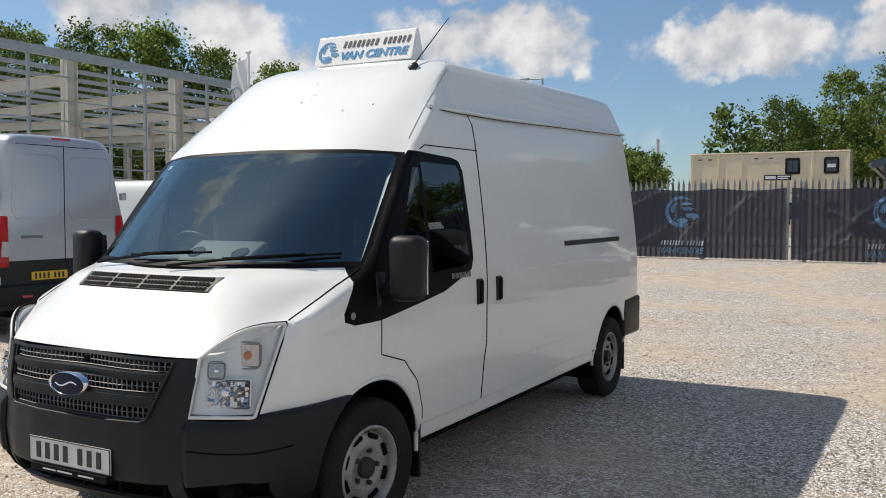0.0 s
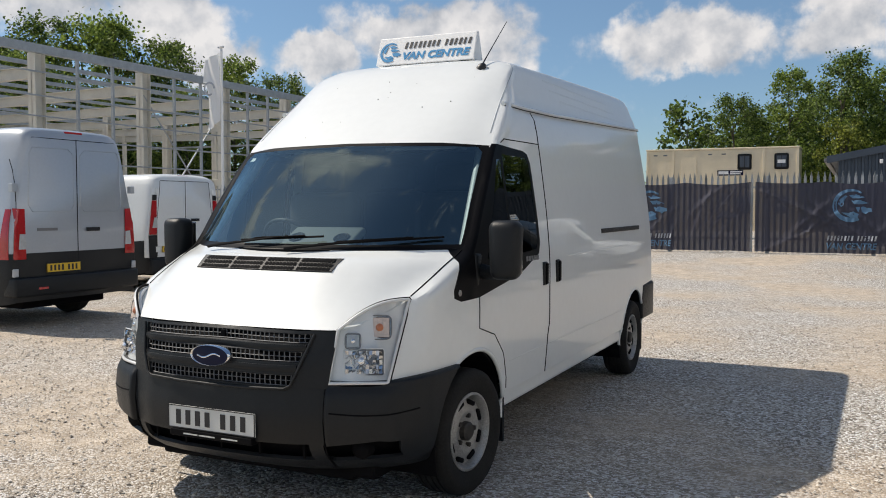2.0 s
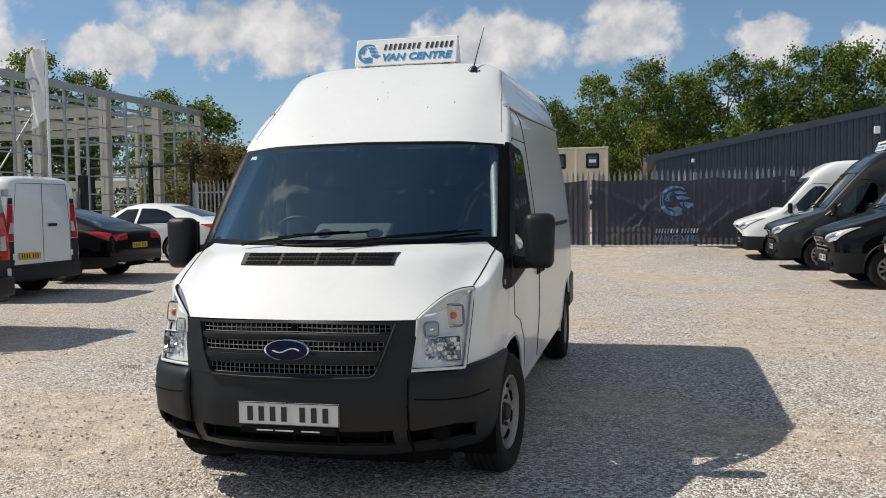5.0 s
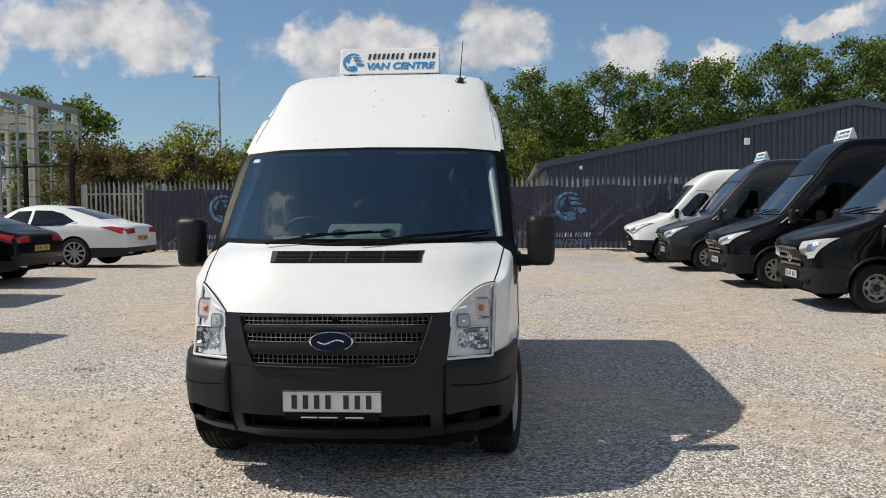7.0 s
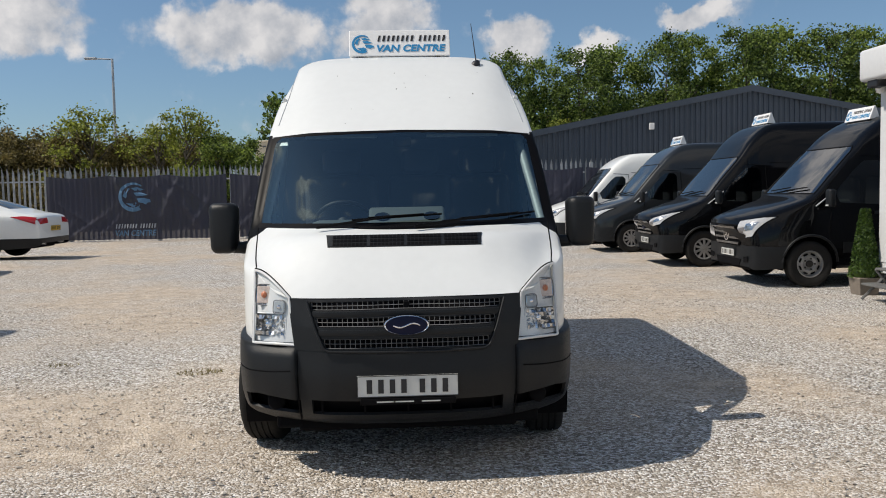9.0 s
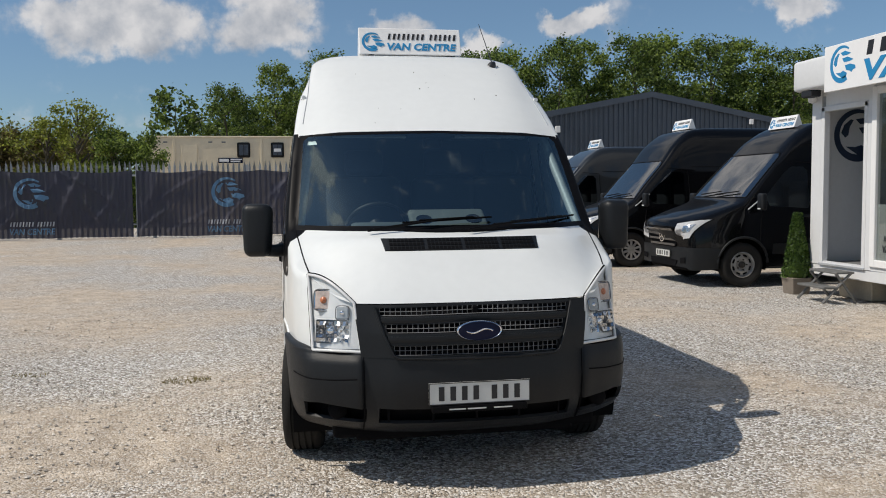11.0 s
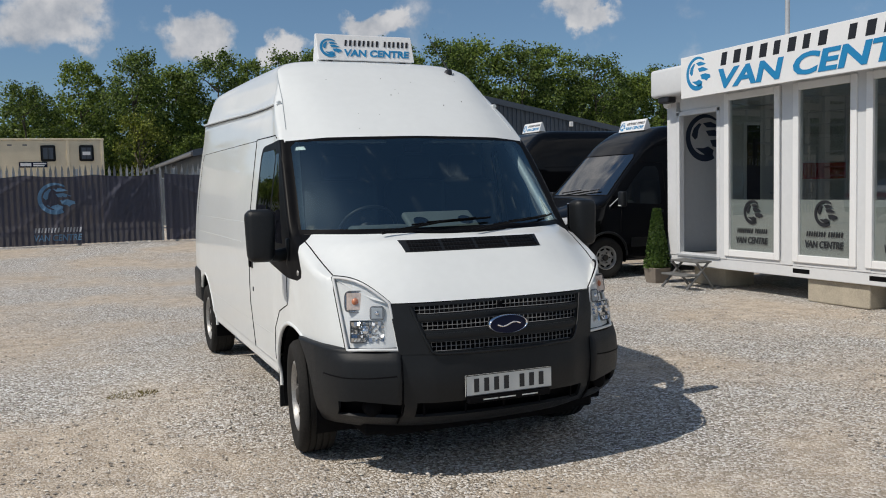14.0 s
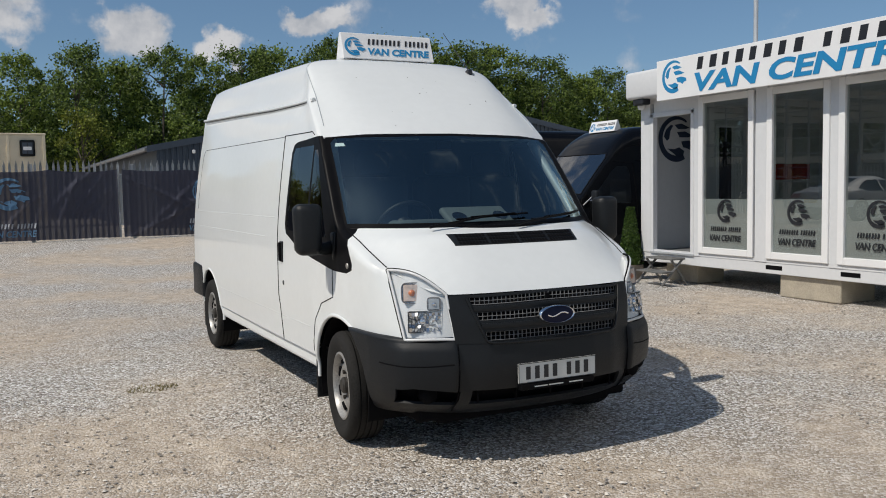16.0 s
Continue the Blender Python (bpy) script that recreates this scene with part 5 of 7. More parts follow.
def vehicle(name, label, category, paint, S, m, bow=0.2, group="", screen=None, rear_screen=None, side_windows=(), axles=(1.0, 4.0), track=.88,
            wr=.34, ww=.21, rim=.20, wheels="steel", bumper=.5, rear_bumper=.5, arch=.40, cladding=PLASTIC, glass=None):
    """A vehicle whose front is at y = 0 and looks to -y."""
    from mathutils.bvhtree import BVHTree
    e = thing(name, label, category, m, group)
    bm = shell(stations(S, bow), 4, 3)
    skin = BVHTree.FromBMesh(bm)
    L = S[-1][0]
    glass = glass or PGLASS
    for s in (1, -1):
        for yc in axles:
            take(bm, carve(bm, arc(yc, wr + .015, arch, -5, 185, 18) + [(yc - arch, .1), (yc + arch, .1)], "x", lambda c, s=s: c.x * s > track - .30)).free()
            ln = bmesh.new()
            A = [(yc + (arch + .004) * math.cos(a), wr + .015 + (arch + .004) * math.sin(a)) for a in np.linspace(radians(-15), radians(195), 20)]
            V = [[ln.verts.new((s * x, y, z)) for y, z in A] for x in (track + .055, track - .35)]
            for i in range(len(A) - 1):
                ln.faces.new((V[0][i], V[0][i + 1], V[1][i + 1], V[1][i]))
            part("wheel_arch_liner", thicken(ln, .006), DARK, e)
            wheel(e, s * (track - .01), yc, wr, wr, ww, rim, s, wheels)
    if screen:
        ws = take(bm, carve(bm, screen, "y", lambda c: c.y < L * .5 and c.z > screen[0][1] - .08))
        part("windscreen", ws, glass, e, "dark tinted windscreen", True).visible_shadow = False
    if rear_screen:
        ws = take(bm, carve(bm, rear_screen, "y", lambda c: c.y > L * .5))
        part("rear_window", ws, glass, e, "", True).visible_shadow = False
    for poly in side_windows:
        for s in (1, -1):
            w = take(bm, carve(bm, poly, "x", lambda c, s=s: c.x * s > .35))
            part("side_window", w, DGLASS, e, "", True).visible_shadow = False
    low = take(bm, carve(bm, [(-.5, .05), (axles[0] - arch + .02, .05), (axles[0] - arch + .04, bumper - .10), (axles[0] - arch + .10, bumper), (-.5, bumper + .03)], "x"), .006)
    part("front_bumper", low, cladding, e, smooth=True)
    low = take(bm, carve(bm, [(axles[1] + arch - .01, .05), (L + .5, .05), (L + .5, rear_bumper), (axles[1] + arch - .04, rear_bumper)], "x"), .006)
    part("rear_bumper", low, cladding, e, smooth=True)
    part("body_shell", bm, paint, e, smooth=True)
    part("underbody", boxm(-track + .25, track - .25, .25, L - .25, .24, .42, .02), DARK, e)
    # solid near-black block added to make the interior look unlit through the glass
    part("cabin_shade_block", boxm(-.62, .62, L * .26, L * .9, .42, 1.02, .05), DARK, e)
    return e, skin


def parked_mirror(e, y, z, x, s, chrome=False):
    mi = new("door_mirror"); mi.parent = e
    mi.matrix_local = Matrix.Translation((s * x, y, z))
    b = bmesh.new()
    box(b, -.075, .075, -.06, .045, -.14, .12, .035, None, 3)
    part("mirror_housing", b, PLASTIC, mi, smooth=True)
    part("mirror_arm", tube(bmesh.new(), [(-s * .16, .05, -.11), (-s * .02, 0, -.11)], .035, 8), PLASTIC, mi, smooth=True)
    part("repeater", boxm(-.04, .04, -.066, -.056, -.125, -.105, .003), LAMPGREY, mi)


def front_details(e, skin, z0, lamp, grille, plate_z, bars_n=3, chrome_bars=True, star=False, badge=True):
    for s in (1, -1):
        P = [(s * x, z) for x, z in lamp]
        h = part("headlamp", skin_patch(skin, P, -2.0, "y", .016, 16), LAMPDIM, e, "bright silver headlamp", True)
        c = (sum(p[0] for p in P) / 4, sum(p[1] for p in P) / 4)
        shrink = lambda k, dx, dz: [(c[0] + (p[0] - c[0]) * k + s * dx, c[1] + (p[1] - c[1]) * k + dz) for p in P]
        part("reflector", skin_patch(skin, shrink(.40, .06, .03), -2.0, "y", .021, 10), LAMPCHROME, h)
        part("reflector", skin_patch(skin, shrink(.36, -.08, -.04), -2.0, "y", .021, 10), GALVDARK, h)
        O = P + P[:1]
        rim = []
        for a, b in zip(O, O[1:]):
            for t in np.linspace(0, 1, 9)[:-1]:
                q = skin.ray_cast(Vector((a[0] + (b[0] - a[0]) * t, -2, a[1] + (b[1] - a[1]) * t)), Vector((0, 1, 0)))
                if q[0] is not None:
                    rim.append(q[0] + Vector((0, -.006, 0)))
        part("lamp_rim", tube(bmesh.new(), rim + rim[:1], .009, 6), DARK, h)
    g = part("grille", skin_patch(skin, grille, -2.0, "y", .006, 14), DARK, e, "", True)
    (x0, za), _, (x1, zb), _ = grille
    for k in range(bars_n):
        z = za + (zb - za) * (k + .5) / bars_n
        w = abs(x0) + (abs(x1) - abs(x0)) * (k + .5) / bars_n
        part("grille_bar", skin_patch(skin, [(-w, z - .022), (w, z - .022), (w, z + .012), (-w, z + .012)], -2.0, "y", .026, 14), GRILLEBAR, g, "glossy dark grille bar", True)
    zc = (za + zb) / 2
    h = skin.ray_cast(Vector((0, -2, zc)), Vector((0, 1, 0)))
    y = h[0].y if h[0] is not None else 0
    if star:
        b = bmesh.new()
        ring_piece(b, .085, .10, 0, 360, Matrix.Translation((0, y - .035, zc)), .012, 24)
        for a in (90, 210, 330):
            c, q = radians(a), radians(a + 90)
            prism(b, [(.09 * math.cos(c), .09 * math.sin(c)), (.014 * math.cos(q), .014 * math.sin(q)), (-.014 * math.cos(q), -.014 * math.sin(q))], .012, Matrix.Translation((0, y - .035, zc)))
        part("badge", b, CHROME, e, "round chrome badge")
    elif badge:
        part("badge", lathe(bmesh.new(), [(.11, -.02), (.11, .004), (.098, .01), (0, .01)], Matrix.Translation((0, y - .035, zc)) @ Matrix.Rotation(radians(-90), 4, "Z") @ Matrix.Diagonal((1, 1, .42, 1)), 24), BLUE, e, "oval badge", True)
    h = skin.ray_cast(Vector((0, -2, plate_z + .05)), Vector((0, 1, 0)))
    plate(e, Matrix.Translation((0, h[0].y - .03, plate_z)), PLATEW)
    # lower air intake and fog recesses, their shaded depth painted as near-black patches
    part("lower_intake", skin_patch(skin, [(-.45, plate_z - .13), (.45, plate_z - .13), (.50, plate_z - .03), (-.50, plate_z - .03)], -2, "y", .012), DARK, e)
    for s in (1, -1):
        part("fog_lamp", skin_patch(skin, [(s * .62, plate_z - .07), (s * .78, plate_z - .05), (s * .78, plate_z + .03), (s * .62, plate_z + .01)], -2, "y", .016, 6), DARK, e)


def rear_details(e, skin, L, W, zt, lamp, plate_xz, split=0.0, doors=True, panels=True):
    """Rear doors, lamps and plate at the back."""
    for s in (1, -1):
        P = [(s * x, z) for x, z in lamp]
        h = part("tail_lamp", skin_patch(skin, P, L + 2, "y", .012), REDLENS, e, "red tail lamp", True)
        zc = (P[0][1] * .6 + P[2][1] * .4)
        I = [(P[0][0], P[0][1] + (P[3][1] - P[0][1]) * .20), (P[1][0] * .6 + P[0][0] * .4, P[1][1] + (P[2][1] - P[1][1]) * .20), (P[2][0] * .6 + P[3][0] * .4, P[1][1] + (P[2][1] - P[1][1]) * .50), (P[3][0], P[0][1] + (P[3][1] - P[0][1]) * .50)]
        part("reversing_lens", skin_patch(skin, I, L + 2, "y", .020, 3), LAMPDIM, h, "pale reversing lens")
    m = Matrix.Translation((plate_xz[0], L + .045, plate_xz[1])) @ Matrix.Rotation(math.pi, 4, "Z")
    h = skin.ray_cast(Vector((plate_xz[0], L + 2, plate_xz[1] + .05)), Vector((0, -1, 0)))
    if h[0] is not None:
        m = Matrix.Translation((plate_xz[0], h[0].y + .028, plate_xz[1])) @ Matrix.Rotation(math.pi, 4, "Z")
    plate(e, m, PLATEY)
    if doors:
        def line(pts, r=.006, m=DARK):
            P = []
            for x, z in pts:
                h = skin.ray_cast(Vector((x, L + 2, z)), Vector((0, -1, 0)))
                if h[0] is not None:
                    P.append(h[0])
            if len(P) > 1:
                part("door_gap" if m is DARK else "pressing", tube(bmesh.new(), P, r, 6), m, e, smooth=True)
        zlo = plate_xz[1] - .06
        line([(split, z) for z in np.linspace(zlo, zt - .12, 16)])
        for s in (1, -1):
            line([(s * W * np.interp(z, (.6, 1.2, zt - .2), (.93, .93, .82)), z) for z in np.linspace(zlo, zt - .14, 14)], .005)
        line([(x, zt - .13) for x in np.linspace(-W * .80, W * .80, 12)], .005)
        part("high_brake_lamp", boxm(-.14, .14, L - .12, L - .04, zt - .055, zt - .022, .008), REDLENS, e)
        part("door_handle", skin_patch(skin, [(split - .34, 1.20), (split - .12, 1.20), (split - .12, 1.25), (split - .34, 1.25)], L + 2, "y", .03, 3), PLASTIC, e)
        for x in (-W * .94, W * .94):
            for z in (.72, 1.75):
                part("hinge", boxm(x - .035, x + .035, L - .05, L + .02, z - .05, z + .05, .008), paint_of(e), e)
        for s in (1, -1) if panels else ():
            zz = (1.46, zt - .25)
            xx = (split + s * .05, s * W * .74)
            lo, hi = min(xx), max(xx)
            pts = [(lo, zz[0] + .08), (lo + .06, zz[0]), (hi - .06, zz[0]), (hi, zz[0] + .08), (hi - .03 * (s > 0), zz[1] - .08), (hi - .08, zz[1]), (lo + .08, zz[1]), (lo + .03 * (s < 0), zz[1] - .08), (lo, zz[0] + .08)]
            line(pts, .006, paint_of(e))


def paint_of(e):
    return next(c for c in e.children if c.name.startswith("body_shell")).data.materials[0]


def face_west(x, y):
    """Pose of a vehicle that looks to -x, its front at x and its middle at y."""
    return Matrix.Translation((x, y, ground_z(x + 2.5, y))) @ Matrix.Rotation(radians(-90), 4, "Z")


def big_van(H, L, zb=.98):
    """Sections of a sloping-nosed van: bonnet and windscreen rise in nearly one line to the roof."""
    rows = [(0.0, zb - .10, .50, zb - .13, .70, .66, .80, .78, .30), (.04, zb - .01, .58, zb - .06, .80, .68, .88, .86, .26), (.30, zb + .10, .66, zb + .05, .875, .78, .96, .94, .27), (.62, zb + .20, .70, zb + .15, .905, .86, .99, .96, .29),
            (.98, zb + .31, .74, zb + .26, .93, .92, 1.0, .97, .30), (1.06, zb + .36, .74, zb + .31, .925, .95, 1.0, .97, .30)]
    # a steep windscreen, then a roof front that eases over into the roof
    zw, yw, yt = 2.06, 1.72, 2.42
    for f in (.5, 1.0):
        y, z = 1.06 + (yw - 1.06) * f, zb + .36 + (zw - zb - .36) * f
        rows.append((y, z, .74 - .05 * f, z - .08 - .01 * f, .925 - .075 * f, 1.0 + .08 * f, 1.0, .97, .31))
    for f, g in ((.45, .58), (1.0, .95)):
        y, z = yw + (yt - yw) * f, zw + (H - zw) * g
        rows.append((y, z, .69 - .06 * f, z - .09 - .02 * f, .85 - .075 * f, 1.10 + .04 * f, 1.0, .97, .32))
    rows += [(yt + .45, H, .62, H - .10, .77, 1.15, 1.0, .97, .32), (L - .35, H, .62, H - .10, .77, 1.15, 1.0, .97, .32), (L - .08, H - .03, .60, H - .13, .74, 1.15, .99, .96, .34), (L, H - .14, .56, H - .24, .70, 1.15, .96, .93, .36)]
    return rows


def transit_front(H, L, paint, m, name="panel_van", label="", wheels="steel", sign=2.46, star=False, zb=.98):
    zs = 2.06
    e, sk = vehicle(name, label, "van", paint, big_van(H, L, zb), m, .26, "vans parked in a row",
                    screen=[(-.87, zb + .36), (.87, zb + .36), (.79, zs - .06), (.74, zs), (-.74, zs), (-.79, zs - .06)],
                    side_windows=[[(1.46, 1.24), (2.10, 1.20), (2.13, 1.26), (2.13, 1.78), (2.06, 1.85), (1.86, 1.85), (1.74, 1.76), (1.40, 1.40)]],
                    axles=(1.02, 4.35), track=.90, wheels=wheels, bumper=.60, rear_bumper=.55)
    lamp = [(.50, .72), (.84, .82), (.93, 1.06), (.60, .90)] if not star else [(.54, .70), (.84, .76), (.92, 1.05), (.60, .98)]
    front_details(e, sk, .3, lamp, [(-.44, .60), (.44, .60), (.53, zb - .09), (-.53, zb - .09)], .43, 4, True, star)
    # windscreen surround, door lines and lower strip
    F = [(-.875, zb + .355), (.875, zb + .355), (.795, zs - .06), (.745, zs + .01), (-.745, zs + .01), (-.795, zs - .06), (-.875, zb + .355)]
    P = []
    for (xa, za), (xb, zc) in zip(F, F[1:]):
        for t in np.linspace(0, 1, 9)[:-1]:
            h = sk.ray_cast(Vector((xa + (xb - xa) * t, -2, za + (zc - za) * t)), Vector((0, 1, 0)))
            if h[0] is not None:
                P.append(h[0])
    part("windscreen_seal", tube(bmesh.new(), P + P[:1], .011, 6), TRIMBLK, e, "", True)
    for s in (1, -1):
        parked_mirror(e, 1.25, 1.32, 1.13, s)
        part("pillar_trim", tube(bmesh.new(), [(s * .972, 1.10, 1.19), (s * .968, 1.26, 1.31), (s * .955, 1.40, 1.42)], .010, 6), GALV, e, "bright pillar strip", True)
        for pts in ([(1.30, .50), (1.30, .95), (1.34, 1.18)], [(2.24, .42), (2.24, 1.2), (2.22, 1.90), (1.80, 1.93)], [(3.55, .42), (3.56, 1.2), (3.55, 1.95), (2.30, 1.95)]):
            seam(e, sk, pts, "gap_or_shade_line", .006, s)
        part("rub_strip", skin_patch(sk, [(2.30, .50), (3.50, .50), (3.50, .66), (2.30, .66)], s * 3, "x", .012), PLASTIC, e, "black side rubbing strip", True)
        part("rub_strip", skin_patch(sk, [(1.50, .50), (2.18, .50), (2.18, .66), (1.50, .66)], s * 3, "x", .012), PLASTIC, e, "black side rubbing strip", True)
        part("sill", boxm(s * .86, s * .965, 1.46, 3.90, .28, .42, .02), PLASTIC, e, smooth=True)
        part("door_handle", skin_patch(sk, [(1.96, 1.06), (2.16, 1.06), (2.16, 1.11), (1.96, 1.11)], s * 3, "x", .022, 3), PLASTIC, e, "", True)
        lip = [sk.ray_cast(Vector((s * 3, 1.02 + .41 * math.cos(a), .355 + .41 * math.sin(a))), Vector((-s, 0, 0)))[0] for a in np.linspace(radians(2), radians(178), 24)]
        part("arch_lip", tube(bmesh.new(), [p for p in lip if p is not None], .020, 8), PLASTIC, e, "", True)
    for x0, x1 in ((-.5, .1), (.0, .62)):
        P = [sk.ray_cast(Vector((x0 + (x1 - x0) * t, -2, zb + .38 + .05 * t)), Vector((0, 1, 0)))[0] for t in (0, .25, .5, .75, 1)]
        part("wiper", tube(bmesh.new(), [p + Vector((0, -.02, .02)) for p in P], .010, 6), TRIMBLK, e)
    part("dashboard", boxm(-.78, .78, 1.25, 1.75, zb + .10, zb + .26, .05), DASH, e, smooth=True)
    for x in (-.42, .42):
        part("seat_back", boxm(x - .24, x + .24, 2.25, 2.40, .9, 1.62, .06, None, 3), SEAT, e, smooth=True)
    if sign:
        roof_sign(m @ Matrix.Translation((0, sign, sign_seat(sk, sign))), group="roof signs")
    return e


def sign_seat(sk, y):
    h = sk.ray_cast(Vector((0, y - .08, 5)), Vector((0, 0, -1)))
    return h[0].z + .014


transit_front(2.58, 5.9, BLACKP, face_west(4.96, 9.05), label="black high-roof panel van with roof sign parked on gravel", star=True, zb=1.02, sign=2.30)
transit_front(2.74, 5.9, BLACKP, face_west(4.68, 12.75), label="black high-roof panel van with silver wheels parked in the row", wheels="multi", sign=2.56)
transit_front(2.58, 5.5, GREYP, face_west(4.38, 16.85), label="dark grey medium-roof panel van with roof sign parked in the row", wheels="multi")
transit_front(2.50, 5.2, WHITE, face_west(4.05, 20.3), label="white medium-roof panel van with dark bumper ending the row", sign=0)


def silver_van():
    L = 5.5
    e, sk = vehicle("panel_van", "silver medium-roof panel van seen from its rear doors", "van", SILVER, big_van(2.52, L), face_west(-6.35 - L, 4.90), .26,
                    screen=[(-.86, 1.34), (.86, 1.34), (.77, 1.93), (-.77, 1.93)], side_windows=[[(1.42, 1.22), (2.05, 1.20), (2.05, 1.80), (1.80, 1.86), (1.38, 1.36)]],
                    axles=(1.02, 4.33), track=.90, bumper=.58, rear_bumper=.95)
    rear_details(e, sk, L, 1.0, 2.50, [(.79, .88), (.97, .88), (.93, 1.50), (.80, 1.49)], (.25, .70), .0)
    for s in (1, -1):
        part("tail_lamp", skin_patch(sk, [(L - .20, .88), (L - .045, .88), (L - .05, 1.49), (L - .13, 1.49)], s * 3, "x", .010), REDLENS, e, "red tail lamp", True)
    part("step_bumper", boxm(-.99, .99, L - .16, L + .06, .42, .66, .03, None, 3), PLASTIC, e, smooth=True)
    part("reflector", boxm(.52, .66, L + .055, L + .066, .50, .53, .003), REDLENS, e)
    part("name_bars", skin_patch(sk, [(.62, 1.22), (.32, 1.22), (.32, 1.255), (.62, 1.255)], L + 2, "y", .01, 3), GALVDARK, e)
    return e


silver_van()


def small_white_van():
    L = 4.8
    H = 2.06
    S = [(0.0, .82, .54, .78, .70, .65, .78, .76, .28), (.06, .92, .60, .87, .78, .68, .86, .84, .25), (.5, 1.05, .66, .98, .85, .75, .93, .90, .27), (1.0, 1.18, .68, 1.10, .88, .85, .95, .92, .28), (1.7, 1.70, .60, 1.60, .77, 1.0, .95, .92, .28),
         (2.1, H - .06, .58, H - .16, .78, 1.0, .96, .93, .28), (2.6, H, .62, H - .10, .82, 1.0, .965, .93, .28), (L - .2, H, .62, H - .10, .82, 1.0, .965, .93, .30), (L - .06, H - .02, .61, H - .12, .81, 1.0, .96, .92, .32), (L, H - .06, .60, H - .14, .79, 1.0, .945, .90, .34)]
    e, sk = vehicle("small_van", "small white panel van seen from its rear doors", "van", WHITE, S, face_west(-8.35 - L, 9.14), .22, screen=[(-.78, 1.22), (.78, 1.22), (.68, 1.68), (-.68, 1.68)],
                    side_windows=[[(1.4, 1.08), (2.1, 1.08), (2.1, 1.62), (1.75, 1.62)]], axles=(.92, 3.9), track=.84, wr=.32, bumper=.5, rear_bumper=.58, arch=.37)
    rear_details(e, sk, L, .78, H, [(.745, .98), (.925, .98), (.845, 1.58), (.735, 1.58)], (.375, .66), .0, panels=False)
    for s in (1, -1):
        part("lamp_surround", skin_patch(sk, [(s * .74, .56), (s * .925, .56), (s * .935, .97), (s * .74, .97)], L + 2, "y", .011), PLASTIC, e, "black bumper corner", True)
        part("lamp_surround", skin_patch(sk, [(s * .735, 1.585), (s * .842, 1.585), (s * .83, 1.68), (s * .73, 1.68)], L + 2, "y", .011), PLASTIC, e, "", True)
        part("bumper_corner", skin_patch(sk, [(L - .42, .30), (L - .07, .34), (L - .07, .88), (L - .34, .86)], s * 3, "x", .008), PLASTIC, e, "", True)
    part("step_bumper", boxm(-.92, .92, L - .14, L + .07, .30, .56, .03, None, 3), PLASTIC, e, smooth=True)
    return e


small_white_van()


def saloon(name, label, paint, m, L=4.98, H=1.46, lamp=None):
    S = [(0.0, .62, .50, .58, .62, .50, .68, .62, .24), (.10, .70, .60, .66, .76, .52, .84, .80, .20), (.8, .90, .66, .84, .84, .66, .92, .88, .20), (1.55, .99, .66, .93, .84, .80, .94, .90, .20), (2.35, H - .06, .50, H - .13, .62, .92, .94, .90, .20),
         (2.8, H, .50, H - .08, .62, .93, .94, .90, .20), (3.3, H - .03, .49, H - .11, .61, .94, .94, .90, .20), (3.75, H - .13, .49, H - .20, .62, .95, .935, .89, .22), (4.22, 1.20, .54, 1.14, .70, .94, .925, .88, .23), (4.62, 1.065, .57, 1.03, .76, .92, .91, .86, .25), (L - .12, 1.00, .58, .96, .76, .85, .88, .83, .28), (L - .02, .93, .56, .88, .72, .76, .84, .80, .32), (L, .80, .54, .74, .70, .62, .80, .76, .36)]
    e, sk = vehicle(name, label, "car", paint, S, m, .28, screen=[(-.68, 1.03), (.68, 1.03), (.54, H - .10), (-.54, H - .10)], rear_screen=[(-.60, 1.13), (.60, 1.13), (.50, H - .08), (-.50, H - .08)],
                    side_windows=[[(1.95, .98), (2.75, .97), (2.75, 1.34), (2.40, 1.33)], [(2.82, .97), (3.62, .99), (3.85, 1.08), (3.50, 1.27), (3.2, 1.34), (2.82, 1.35)]],
                    axles=(.95, 3.87), track=.83, wr=.35, ww=.25, rim=.262, wheels="multi", bumper=.28, rear_bumper=.47, arch=.385, glass=DGLASS)
    for s in (1, -1):
        part("tail_lamp", skin_patch(sk, [(s * .40, .80), (s * .80, .78), (s * .83, .90), (s * .42, .92)], L + 2, "y", .010), REDLENS, e, "red tail lamp", True)
        part("tail_lamp_side", skin_patch(sk, [(L - .60, .955), (L - .08, .78), (L - .08, .93), (L - .34, .965)], s * 3, "x", .010), REDLENS, e, "", True)
        part("exhaust", lathe(bmesh.new(), [(.045, -.1), (.045, .01), (.036, .01), (.036, -.08)], Matrix.Translation((s * .50, L - .04, .36)) @ Matrix.Rotation(radians(90), 4, "Z"), 14), CHROME, e, smooth=True)
        part("window_trim", tube(bmesh.new(), [(s * .905, 1.9, .965), (s * .93, 2.8, .96), (s * .925, 3.6, .97), (s * .86, 3.92, 1.06)], .010, 6), CHROME, e, "bright window strip", True)
        parked_mirror(e, 1.95, 1.02, .98, s)
    h = sk.ray_cast(Vector((0, L + 2, .70)), Vector((0, -1, 0)))
    plate(e, Matrix.Translation((0, h[0].y + .02, .62)) @ Matrix.Rotation(math.pi, 4, "Z"), PLATEY)
    return e


saloon("saloon_car", "glossy black saloon car parked tail out on gravel", BLACKP, face_west(-8.15 - 4.98, 11.75))
saloon("saloon_car", "white saloon car with tinted windows parked tail out", WHITE, face_west(-7.95 - 5.1, 15.9), 5.1, 1.48)


# ---- boundary fence and banners ----
FENCE_BASE = 0.24


def fence_y(x):
    return 21.8


